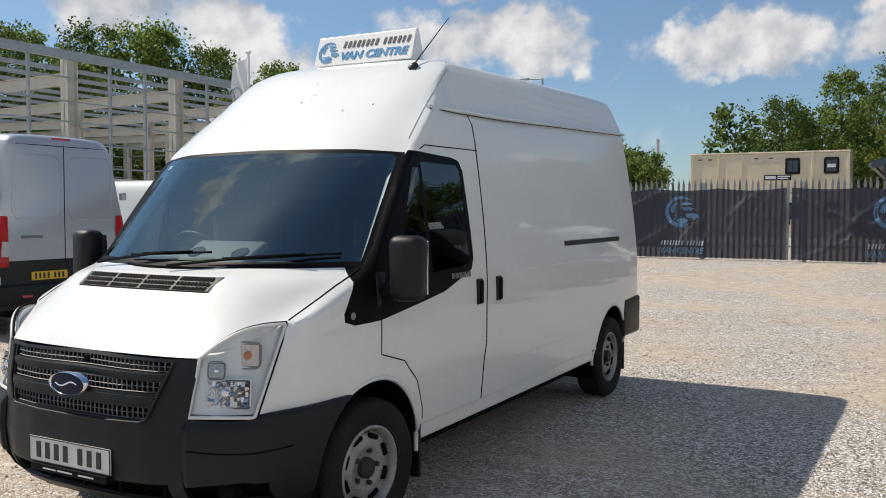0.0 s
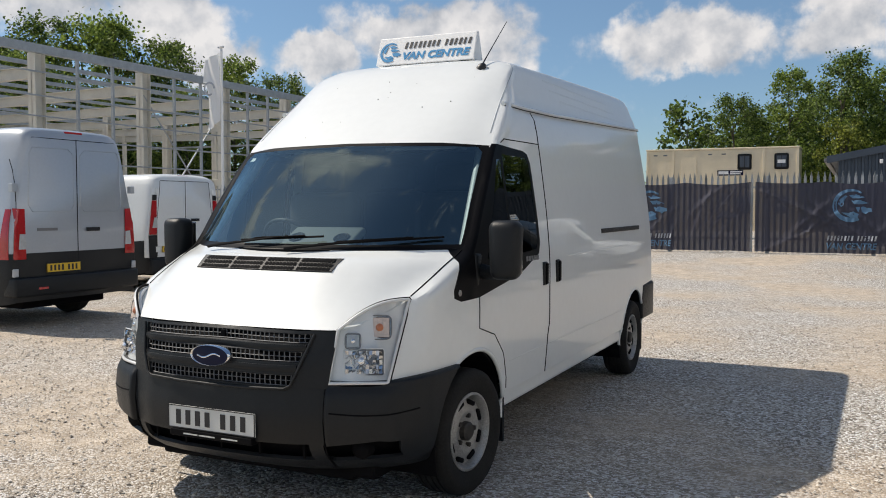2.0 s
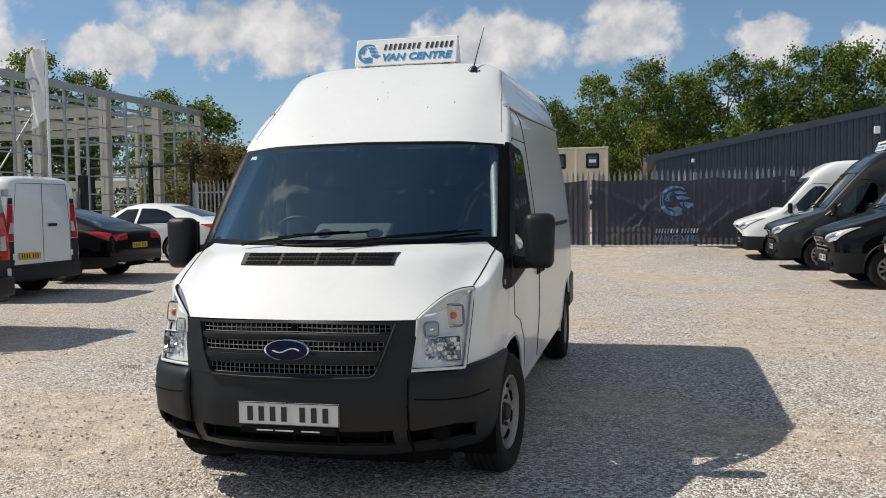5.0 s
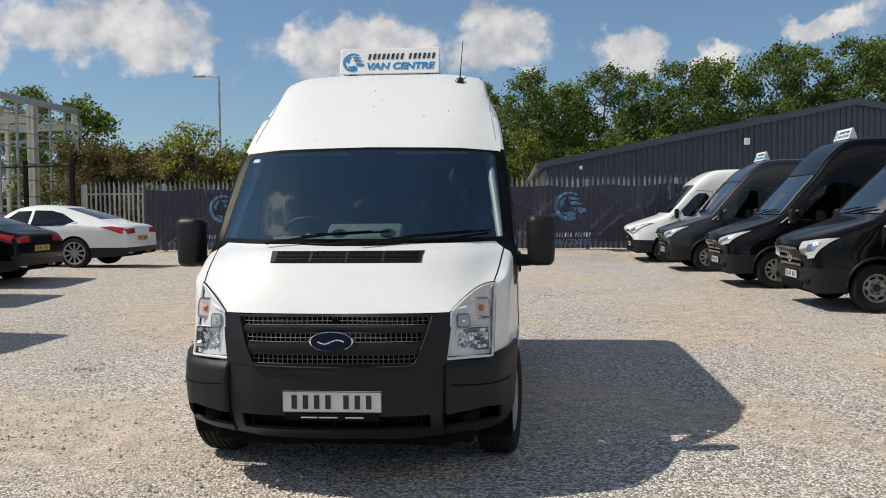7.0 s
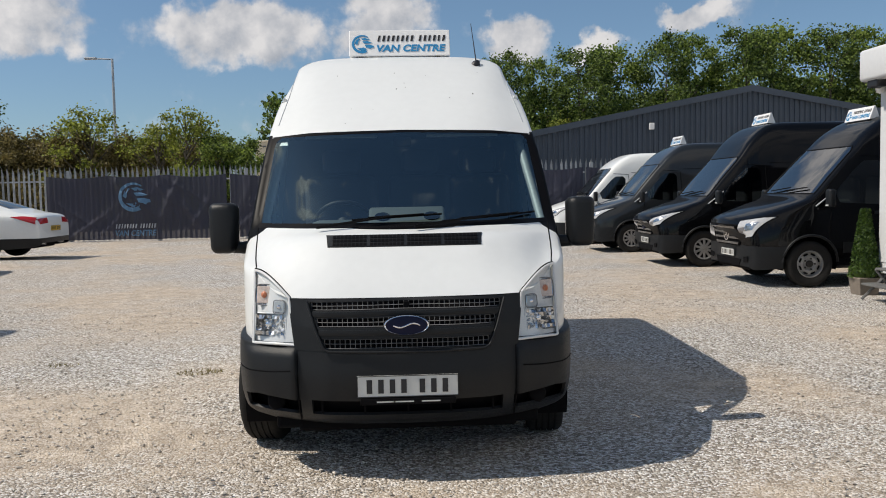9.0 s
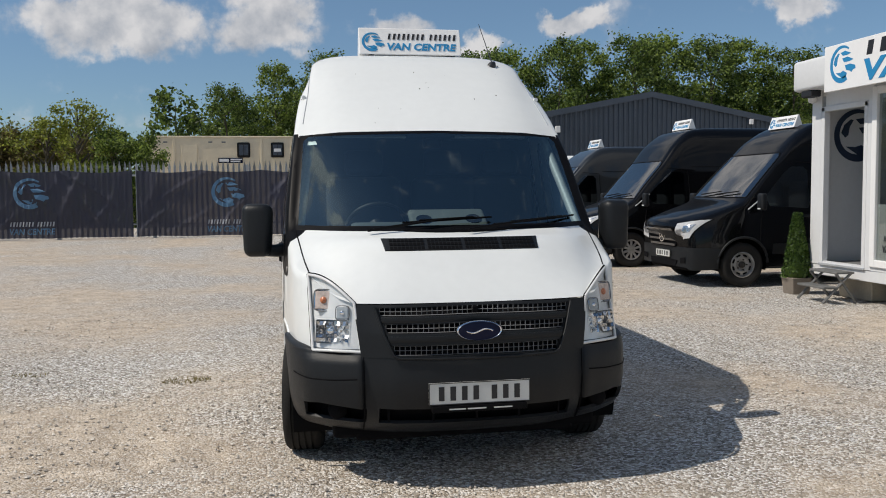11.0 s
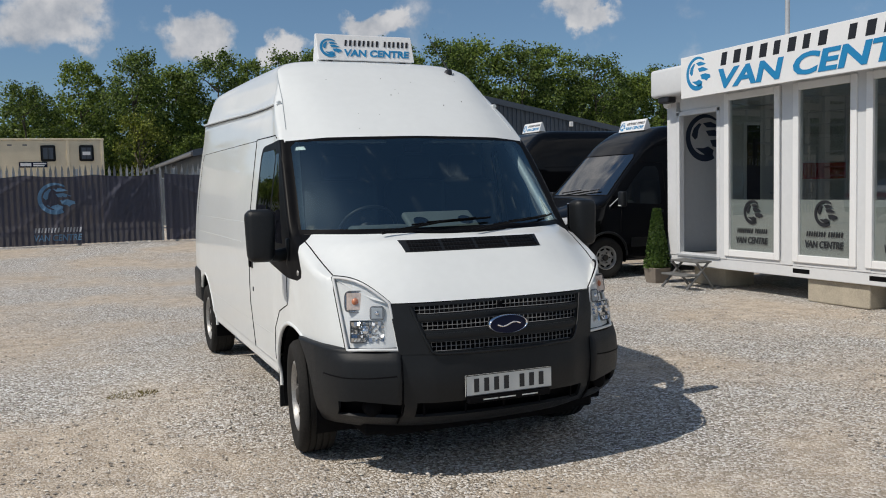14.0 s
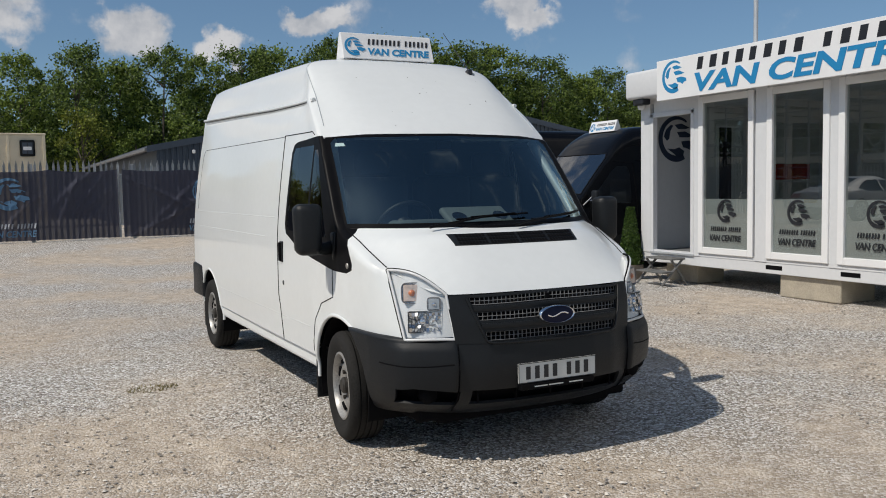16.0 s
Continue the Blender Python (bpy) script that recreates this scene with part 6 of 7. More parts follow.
def make_fence():
    e = thing("palisade_fence", "galvanised steel palisade fence with pointed pales", "fence")
    me = bpy.data.meshes.new("pale")
    b = bmesh.new()
    # a W-section pale with a split pointed head
    sec = [(-.034, .012), (-.020, -.004), (-.008, .008), (0, .010), (.008, .008), (.020, -.004), (.034, .012)]
    top = [2.12, 2.16, 2.22, 2.06, 2.22, 2.16, 2.12]
    lo = [b.verts.new((x, y, .04)) for x, y in sec]
    mid = [b.verts.new((x, y, 2.04)) for x, y in sec]
    hi = [b.verts.new((x * .55, y - .015, t)) for (x, y), t in zip(sec, top)]
    for r0, r1 in ((lo, mid), (mid, hi)):
        for i in range(6):
            b.faces.new((r0[i], r0[i + 1], r1[i + 1], r1[i]))
    bmesh.ops.solidify(b, geom=b.faces[:], thickness=.003)
    b.to_mesh(me); b.free()
    me.materials.append(GALV)
    def run(e, p, q, spacing=.15, base=0.0):
        """Pales, rails and posts from p to q."""
        p, q = Vector((*p, 0)), Vector((*q, 0))
        d = q - p
        a = math.atan2(d.y, d.x)
        n = int(d.length / spacing)
        for i in range(n + 1):
            o = new("pale", me)
            o.parent = e
            o.matrix_local = Matrix.Translation(p + d * (i / n) + Vector((0, 0, base))) @ Matrix.Rotation(a + random.uniform(-.03, .03), 4, "Z") @ Matrix.Rotation(random.uniform(-.008, .008), 4, "Y")
        m = Matrix.Translation(p + Vector((0, 0, base))) @ Matrix.Rotation(a, 4, "Z")
        for z in (.40, 1.80):
            part("rail", box(bmesh.new(), 0, d.length, .035, .08, z - .022, z + .022, 0, m), GALV, e)
        k = max(1, round(d.length / 2.75))
        for i in range(k + 1):
            u = d.length * i / k
            part("post", box(bmesh.new(), u - .05, u + .05, .085, .18, -.05, 2.1, .004, m), GALV, e)
    run(e, (-12.45, fence_y(0)), (11.0, fence_y(0)), base=FENCE_BASE)
    w = thing("palisade_fence", "short run of galvanised palisade fence beside a dark gatepost", "fence")
    run(w, (-15.6, 9.0), (-15.2, 19.8))
    part("gatepost", boxm(-15.32, -15.10, 19.9, 20.12, 0, 2.6, .01), PLASTIC, w, "black gatepost")
    b = thing("height_barrier", "black steel height barrier across a site entrance", "barrier")
    for x in (-24.0, -20.2, -17.7):
        part("post", boxm(x - .08, x + .08, 33.2 - .3 * (x + 24) - .08, 33.2 - .3 * (x + 24) + .08, 0, 3.75, .01), PLASTIC, b)
    part("rail", tube(bmesh.new(), [(-24.2, 33.2, 3.5), (-20.2, 32.06, 3.5), (-17.6, 31.3, 3.5)], .07, 8), PLASTIC, b)
    return e


make_fence()


def banner_mat():
    m = mat("banner_mesh", (0.036, 0.038, 0.062), 0.75, var=0.22, scale=0.8, fine=240)
    nt = m.node_tree
    p = nt.nodes["Principled BSDF"]
    t = nt.nodes.new("ShaderNodeBsdfTransparent")
    mx = nt.nodes.new("ShaderNodeMixShader"); mx.inputs["Fac"].default_value = 0.08
    nt.links.new(p.outputs[0], mx.inputs[1]); nt.links.new(t.outputs[0], mx.inputs[2])
    nt.links.new(mx.outputs[0], nt.nodes["Material Output"].inputs["Surface"])
    return m


BANNER = banner_mat()
BANBLUE = mat("banner_blue", (0.085, 0.19, 0.32), 0.7, var=0.15, scale=3)
BANGREY = mat("banner_pale", (0.34, 0.37, 0.42), 0.7, var=0.12, scale=3)


def banner(x0, x1, seed, marks=()):
    """A windproof mesh banner tied to the fence, pressed against the pales and sagging in folds."""
    e = thing("banner", "dark navy mesh banner with pale blue mark tied to a fence", "banner", None, "fence banners")
    rnd = random.Random(seed)
    n, k = int((x1 - x0) / .055), 30
    folds = [(rnd.uniform(x0, x1), rnd.uniform(.4, 1.6) * rnd.choice((-1, 1)), rnd.uniform(.04, .10), rnd.uniform(.02, .06), rnd.uniform(.2, 2.0), rnd.uniform(-.8, .8)) for _ in range(int((x1 - x0) * 3.6))]

    def off(x, z):
        o = .020 + .014 * math.cos(2 * math.pi * x / .15)
        for c, sl, w, a, zc, bend in folds:
            d = (x - c - sl * (z - 1.1) - bend * (z - 1.1) ** 2) / w
            if abs(d) < 3:
                o += a * math.exp(-d * d) * math.exp(-((z - zc) / .6) ** 2)
        return o + .02 * noise.noise(Vector((x * .7, z, seed)))
    def edge(x):
        t = (x - x0) / (x1 - x0)
        return FENCE_BASE + .05 + .03 * noise.noise(Vector((x, 0, seed))), 2.18 - .06 * abs(math.sin(t * math.pi * 3)) - .03 * noise.noise(Vector((x * .6, 3, seed)))
    bm = bmesh.new()
    V = []
    for i in range(n + 1):
        x = x0 + (x1 - x0) * i / n
        lo, hi = edge(x)
        V.append([bm.verts.new((x, fence_y(x) - off(x, lo + (hi - lo) * j / k), lo + (hi - lo) * j / k)) for j in range(k + 1)])
    for i in range(n):
        for j in range(k):
            bm.faces.new((V[i][j], V[i + 1][j], V[i + 1][j + 1], V[i][j + 1]))
    part("cloth", bm, BANNER, e, smooth=True)

    def drape(o):
        me = o.data
        for v in me.vertices:
            d = v.co.y
            v.co.y = fence_y(v.co.x) - off(v.co.x, v.co.z) - .012 + d * .4
    for cx in marks:
        o = emblem(e, .43, Matrix.Translation((cx - .04, 0, 1.54)), BANBLUE); drape(o)
        for o in bars(e, Matrix.Translation((cx - .60, 0, .62)), 1.2, .13, BANGREY):
            drape(o)
        o = lettering("VAN CENTRE", .24, Matrix.Translation((cx - .60, 0, .395)) @ Matrix.Rotation(radians(90), 4, "X"), BANBLUE, e, width=1.2, bold=.02); drape(o)
    return e


for seed, (x0, x1, cx) in enumerate(((-10.45, -5.2, -7.9), (-5.08, .15, -2.55), (.27, 5.5, 2.66), (5.6, 10.8, 7.9))):
    banner(x0, x1, seed + 1, (cx,))


# ---- dark clad shed ----
def make_shed():
    e = thing("clad_shed", "dark blue-grey corrugated steel shed with a shallow gable", "building")
    y = 28.0
    xl, xr, xa, ze, za = 2.2, 24.2, 13.2, 3.12, 5.14
    bm = bmesh.new()
    p = .20
    x = xl
    prev = None
    while x < xr:
        for dx, dy in ((0, 0), (.07, 0), (.09, -.04), (.16, -.04), (.18, 0)):
            xx = min(x + dx, xr)
            zt = ze + (za - ze) * (1 - abs(xx - xa) / (xa - xl))
            q = (bm.verts.new((xx, y + dy, 0)), bm.verts.new((xx, y + dy, zt)))
            if prev:
                bm.faces.new((prev[0], q[0], q[1], prev[1]))
            prev = q
        x += p
    part("gable_wall", bm, SHEDM, e)
    part("inner_wall", prism(bmesh.new(), [(xl, 0), (xr, 0), (xr, ze - .02), (xa, za - .02), (xl, ze - .02)], .1, Matrix.Translation((0, y + .04, 0))), SHEDM, e)
    for s in (1, -1):
        x0 = xl - .35 if s < 0 else xr + .35
        zz = ze - .10
        b = bmesh.new()
        prism(b, [(x0, zz), (xa, za + .03), (xa, za + .15), (x0, zz + .12)], 26, Matrix.Translation((0, y - .10, 0)))
        part("roof_slope", b, SHEDM, e)
        part("barge_board", prism(bmesh.new(), [(x0, zz - .10), (xa, za - .07), (xa, za + .16), (x0, zz + .13)], .05, Matrix.Translation((0, y - .16, 0))), SHEDM, e)
        part("side_wall", boxm(min(x0 + .35 * -s * -1, x0), max(x0 + .35, x0), y + .2, y + 25.5, 0, ze - .1) if s > 0 else boxm(xl, xl + .1, y + .2, y + 25.5, 0, ze - .1), SHEDM, e)
        part("gutter", boxm(x0 - .08, x0 + .08, y - .1, y + 25.8, zz - .06, zz + .06, .02), GALVDARK, e)
    return e


make_shed()
for lx, lz, w in ((9.38, 3.82, .19), (3.45, 2.95, .10), (17.4, 4.15, .16)):
    o = thing("wall_lamp", "small pale floodlight on a dark clad wall", "lamp", Matrix.Translation((lx, 27.9, lz)), "wall lamps")
    part("lamp_body", boxm(-w / 2, w / 2, -.10, .0, -w * .65, w * .65, .02), SIGNW, o)
    part("bracket", boxm(-.02, .02, 0, .08, -.03, .03, .004), GALV, o)


# ---- site cabin beyond the fence ----
def site_cabin(z0, name="portable_cabin"):
    x0, x1, y, h = -9.25, -.35, 52.0, 2.6
    e = thing(name, "cream steel portable cabin with shuttered windows", "cabin", Matrix.Translation((0, 0, z0)), "stacked cabins")
    part("wall", boxm(x0, x1, y, y + 3, .1, h, .03), CREAM, e)
    part("roof", boxm(x0 - .05, x1 + .05, y - .05, y + 3.05, h, h + .10, .03), CREAM, e)
    for x in (x0 + .06, -7.6, -2.3, x1 - .06):
        part("post", boxm(x - .07, x + .07, y - .05, y, 0, h, .01), CREAM, e)
    for xc in (-3.38, -1.30):
        w = part("window", boxm(xc - .40, xc + .40, y - .06, y + .02, 1.36, 2.30, .09, None, 3), PLASTIC, e, "dark shuttered window with rounded frame", True)
        part("pane", boxm(xc - .27, xc + .27, y - .072, y - .062, 1.50, 2.16, .01), SHEDM, w)
        part("shutter_bar", boxm(xc - .02, xc + .02, y - .082, y - .074, 1.50, 2.16, .004), INK, w)
    part("window_notice", boxm(-1.52, -1.08, y - .09, y - .084, 1.72, 1.92, .004), SIGNW, e, "small white notice")
    part("door", boxm(-7.15, -6.2, y - .03, y + .02, .2, 2.15, .01), CREAM, e, "cream door")
    for x in (-8.7, -8.1, -5.4, -4.6):
        part("air_vent", boxm(x - .12, x + .12, y - .02, y + .01, 2.28, 2.36, .004), GALVDARK, e)
    part("notice", boxm(-4.95, -3.45, y - .05, y - .042, 1.02, 1.34, .004), BLUE, e, "blue hire notice")
    b = bmesh.new()
    for a0, a1, q0, q1 in ((-4.88, -4.3, 1.10, 1.28), (-4.2, -3.5, 1.20, 1.28), (-4.2, -3.6, 1.09, 1.16)):
        box(b, a0, a1, y - .058, y - .052, q0, q1)
    part("notice_bars", b, SIGNW, e)
    return e


site_cabin(2.35)
site_cabin(-.25)


# ---- steel frame under construction ----
def steel_frame():
    e = thing("steel_frame", "unfinished portal frame of pale steel columns rafters and rails", "building frame")
    x0, H, W = -21.0, 6.5, 22.0
    ys = [7.4, 11.9, 16.5, 21.1, 25.6, 29.9, 34.1, 38.2]

    def ibeam(bm, p, q, w=.20, h=.30):
        p, q = Vector(p), Vector(q)
        d = (q - p)
        m = Matrix.Translation(p) @ d.to_track_quat("Z", "Y").to_matrix().to_4x4()
        box(bm, -w / 2, w / 2, -h / 2, -h / 2 + .02, 0, d.length, 0, m)
        box(bm, -w / 2, w / 2, h / 2 - .02, h / 2, 0, d.length, 0, m)
        box(bm, -.012, .012, -h / 2, h / 2, 0, d.length, 0, m)
    for y in ys:
        for x in (x0, x0 - W / 2, x0 - W):
            b = bmesh.new(); ibeam(b, (x, y, 0), (x, y, H - .1), .34, .40); part("column", b, FRAMEW, e)
        for s, xa, xb, za, zb in ((0, x0, x0 - W / 2, H - .35, H + .9), (1, x0 - W, x0 - W / 2, H - .35, H + .9)):
            b = bmesh.new(); ibeam(b, (xa, y, za - .35), (xb, y, zb - 1.75), .20, .38); part("rafter", b, FRAMEW, e)
    for x in (x0 + .15, x0 - W - .15):
        part("eaves_beam", boxm(x - .09, x + .09, 6.0, ys[-1] + .3, H - .12, H + .16, .01), GALVDIM, e)
        for z in (.8, 1.5, 2.2, 2.95, 3.7, 4.4, 5.05, 5.8):
            part("side_rail", boxm(x - .04, x + .04, 6.0, ys[-1] + .2, z - .024, z + .024, .004), GALVDIM, e)
    for k in range(1, 11):
        x = x0 - W * k / 11
        z = H + .10 - abs(k - 5.5) / 5.5 * .2
        part("purlin", boxm(x - .05, x + .05, 6.0, ys[-1] + .2, z - .07, z + .07, .004), GALVDIM, e)
    for a, b2 in zip(ys, ys[1:]):
        for f in (.33, .66):
            y = a + (b2 - a) * f
            part("mullion", boxm(x0 + .06, x0 + .16, y - .042, y + .042, 0, H, .004), GALVDIM, e)
    for k in range(1, 6):
        x = x0 - W * k / 6
        part("gable_post", boxm(x - .09, x + .09, ys[-1] - .1, ys[-1] + .1, 0, H + .3, .004), FRAMEW, e)
    for z in (1.8, 3.4, 5.1):
        part("gable_rail", boxm(x0 - W, x0, ys[-1] + .1, ys[-1] + .2, z - .05, z + .05), GALVDIM, e)
    part("floor_beam", boxm(x0 - W, x0 - .2, ys[-1] - .5, ys[-1] - .2, 2.72, 3.10, .02), FRAMEW, e)
    part("floor_beam", boxm(x0 - W / 2 - .15, x0 - W / 2 + .15, ys[3], ys[-1] - .5, 2.72, 3.10, .02), FRAMEW, e)
    for ya, yb in ((ys[3], ys[4]), (ys[4], ys[3])):
        part("brace", tube(bmesh.new(), [(x0, ya, 5.6), (x0, yb, .4)], .03, 6), GALVDIM, e)
    return e


steel_frame()


def lamp_post():
    e = thing("street_lamp", "tall grey street lamp with a flat lantern", "street lamp")
    x, y = -14.2, 40.0
    part("pole", tube(bmesh.new(), [(x, y, 0), (x, y, 4), (x, y, 8.45)], .09, 10, .055), GALV, e, smooth=True)
    part("arm", tube(bmesh.new(), [(x, y, 8.42), (x - .8, y, 8.46)], .035, 8), GALV, e, smooth=True)
    part("lantern", boxm(x - 1.35, x - .75, y - .13, y + .13, 8.42, 8.52, .03), GALV, e)


lamp_post()


def flag():
    e = thing("flag_pole", "white pole with a tattered pale banner flag", "flag pole")
    x, y = -15.3, 18.6
    part("pole", tube(bmesh.new(), [(x, y, 0), (x, y, 3), (x, y, 6.5)], .05, 10, .04), SIGNW, e, smooth=True)
    bm = bmesh.new()
    n, k = 10, 30
    V = [[bm.verts.new((x - .07 - .62 * i / n * (1 - .25 * (j / k)), y + .10 * math.sin(i * .9 + j * .25) * i / n, 6.32 - 2.1 * j / k - .25 * (i / n) * math.sin(j * .3) - .18 * i / n)) for i in range(n + 1)] for j in range(k + 1)]
    for j in range(k):
        for i in range(n):
            bm.faces.new((V[j][i], V[j][i + 1], V[j + 1][i + 1], V[j + 1][i]))
    part("cloth", thicken(bm, .004), SIGNW, e, "pale printed cloth", True)
    bm = bmesh.new()
    ring_piece(bm, .16, .22, 0, 300, Matrix.Translation((x - .36, y - .16, 5.2)))
    part("print", bm, BANGREY, e)
    part("cap", boxm(x - .12, x + .08, y - .05, y + .05, 6.46, 6.53, .02), SIGNW, e)


flag()


# ---- sales cabin ----
def sheet_x(x, y0, y1, z0, z1):
    """A single pane whose outer side looks to -x."""
    b = bmesh.new()
    b.faces.new([b.verts.new(p) for p in ((x, y0, z0), (x, y0, z1), (x, y1, z1), (x, y1, z0))])
    b.normal_update()
    if next(iter(b.faces)).normal.x > 0:
        bmesh.ops.reverse_faces(b, faces=b.faces[:])
    return b


def sales_cabin():
    e = thing("sales_cabin", "white glazed sales cabin raised on concrete blocks", "cabin")
    X, y0, y1 = 6.42, 7.0, -2.0          # face, end, far end
    Xb = X + 2.45
    zf, zt = .30, 2.86
    part("floor_frame", boxm(X, Xb, y1, y0, zf, .45, .01), CABW, e)
    part("roof", boxm(X - .04, Xb, y1, y0 + .04, zt, 2.95, .01), CABW, e)
    pb = bmesh.new()
    box(pb, X - .30, Xb + .1, y1, y0 + .04, 2.85, 3.27, .05, None, 3)
    part("parapet", pb, CABW, e, "white overhanging roof edge", True)
    part("end_wall", boxm(X + .0, Xb, y0 - .06, y0, .45, zt, 0), CABW, e)
    part("rear_wall", boxm(Xb - .06, Xb, y1, y0 - .06, .45, zt, 0), CABW, e)
    part("far_wall", boxm(X, Xb - .06, y1, y1 + .06, .45, zt, 0), CABW, e)
    part("ceiling_lining", boxm(X + .06, Xb - .06, y1 + .06, y0 - .06, 2.78, 2.84, 0), CABW, e)
    part("partition", boxm(X + .9, Xb - .06, 5.60, 5.66, .45, 2.78, 0), CABW, e)
    for y in (7.0, 5.78, 4.53, 3.33, 2.05, .85):
        part("upright", boxm(X - .012, X + .08, y - (.22 if y == 7.0 else .10), y if y == 7 else y + .10, .45, zt, .006), CABW, e)
    part("head_rail", boxm(X, X + .06, y1, y0 - .02, 2.78, zt, 0), CABW, e)
    part("bottom_rail", boxm(X - .006, X + .06, y1, y0 - .02, .45, .50, 0), CABW, e)
    for y in (4.18, 3.0, 1.6):
        # near-black block painting the shade of an open pocket
        part("fork_pocket", boxm(X - .004, X + .02, y - .02, y + .26, .355, .415, .006), DARK, e)
    # open doorway with the leaf inside
    d = new("doorway"); d.parent = e
    part("door_frame", boxm(X - .02, X + .07, 6.70, 6.77, .46, 2.62, .006), CABW, d)
    part("door_frame", boxm(X - .02, X + .07, 5.80, 5.86, .46, 2.62, .006), CABW, d)
    part("door_frame", boxm(X - .02, X + .07, 5.80, 6.77, 2.56, 2.63, .006), CABW, d)
    part("threshold", boxm(X - .03, X + .10, 5.80, 6.77, .445, .475, .004), GALV, d)
    part("door_header", boxm(X, X + .05, 5.86, 6.70, 2.63, 2.78, 0), CABW, d)
    part("door_leaf", boxm(X + .08, X + .93, 5.70, 5.755, .50, 2.56, .004), CABW, d, "white glazed door leaf standing open")
    part("leaf_pane", boxm(X + .34, X + .60, 5.757, 5.765, 1.30, 2.35, .002), LAMPDIM, d)
    part("leaf_frame", boxm(X + .32, X + .66, 5.686, 5.699, .98, 2.40, .004), SIGNW, d)
    part("leaf_pane", boxm(X + .37, X + .61, 5.678, 5.685, 1.03, 2.35, .002), INK, d, "dark narrow pane")
    part("leaf_handle", boxm(X + .80, X + .90, 5.66, 5.695, 1.36, 1.385, .004), GALV, d)
    # interior shaded wall with emblem
    emblem(e, .37, Matrix.Translation((X + .66, 6.93, 2.25)), NAVY)
    # tall windows
    for ya, yb in ((5.70, 4.65), (4.42, 3.43), (3.30, 2.20), (2.0, .95), (.75, -.3), (-.5, -1.6)):
        w = new("window"); w.parent = e
        tagged(w, "tall white-framed window with frosted lower band")
        f = .095
        yl, yr = max(ya, yb), min(ya, yb)
        for b in (boxm(X - .035, X + .05, yl - f, yl, .50, 2.78, .010), boxm(X - .035, X + .05, yr, yr + f, .50, 2.78, .010), boxm(X - .035, X + .05, yr + f, yl - f, .50, .50 + f, .010), boxm(X - .035, X + .05, yr + f, yl - f, 2.78 - f, 2.78, .010)):
            part("frame", b, SIGNW, w)
        gl = part("pane", sheet_x(X + .005, yr + f, yl - f, .50 + f, 2.78 - f), CABGLASS, w)
        gl.visible_shadow = False
        part("frosted_band", boxm(X + .0165, X + .019, yr + f, yl - f, .50 + f, 1.30, 0), FROST, w)
        c = (yl + yr) / 2
        m = Matrix.Translation((X, c, 0)) @ Matrix.Rotation(radians(-90), 4, "Z")
        emblem(w, .165, m @ Matrix.Translation((0, 0, 1.13)), INK)
        bars(w, m @ Matrix.Translation((-.30, 0, .84)), .58, .065, INK)
        lettering("VAN CENTRE", .125, m @ Matrix.Translation((-.31, -.001, .70)) @ Matrix.Rotation(radians(90), 4, "X"), INK, w, width=.60, bold=.02)
    # an added board on the partition, standing in for unidentified red and white in the glass
    po = part("stand_in_board", boxm(X + 1.02, X + 2.18, 5.588, 5.597, 1.55, 2.22, .002), SIGNW, e, "added red and white board standing in for a shape in the glass")
    part("stand_in_band", boxm(X + 1.03, X + 2.17, 5.581, 5.586, 1.56, 1.80, .001), REDLENS, po, "red band")
    part("stand_in_band", boxm(X + 1.03, X + 1.22, 5.581, 5.586, 1.86, 2.20, .001), REDLENS, po, "red band")
    part("floor_lining", boxm(X + .07, Xb - .07, y1 + .07, y0 - .07, .452, .47, 0), CARPET, e)
    # fascia sign
    sg = new("fascia_sign"); sg.parent = e
    tagged(sg, "long white fascia board with blue lettering")
    part("board", boxm(X - .36, X - .31, -1.9, 6.22, 2.76, 3.345, .006), SIGNW, sg)
    fm = Matrix.Translation((X - .362, 6.22, 2.76)) @ Matrix.Rotation(radians(-90), 4, "Z")
    emblem(sg, .235, fm @ Matrix.Translation((.36, 0, .32)), LOGOBLUE)
    bars(sg, fm @ Matrix.Translation((.80, 0, .365)), 3.55, .17, INK)
    lettering("VAN CENTRE", .35, fm @ Matrix.Translation((.80, -.002, .07)) @ Matrix.Rotation(radians(90), 4, "X"), LOGOBLUE, sg, width=3.5, bold=.034)
    part("sign_bracket", boxm(X - .31, X - .02, 6.0, 6.05, 2.80, 2.84), CABW, sg)
    # camera and lamp under the parapet
    part("flood_lamp", boxm(X - .26, X - .10, 6.66, 6.90, 2.76, 2.86, .02), INK, e, "black floodlight")
    part("dome_camera", lathe(bmesh.new(), [(0, -.07), (.05, -.05), (.06, 0), (.06, .05)], Matrix.Translation((X - .06, 6.93, 2.76)) @ Matrix.Rotation(radians(-90), 4, "Y"), 14), SIGNW, e, smooth=True)
    part("aerial_mast", tube(bmesh.new(), [(7.9, 6.05, 3.2), (7.9, 6.05, 6.2)], .035, 8), GALV, e, smooth=True)
    # blocks
    for y in (3.30, -.4):
        part("concrete_block", boxm(X + .06, X + .70, y, y + .95, 0, .30, .02), CONC, e, "rough concrete bearer")
    part("concrete_block", boxm(X + .25, X + .8, 6.0, 6.7, 0, .30, .02), CONC, e, "rough concrete bearer")
    return e


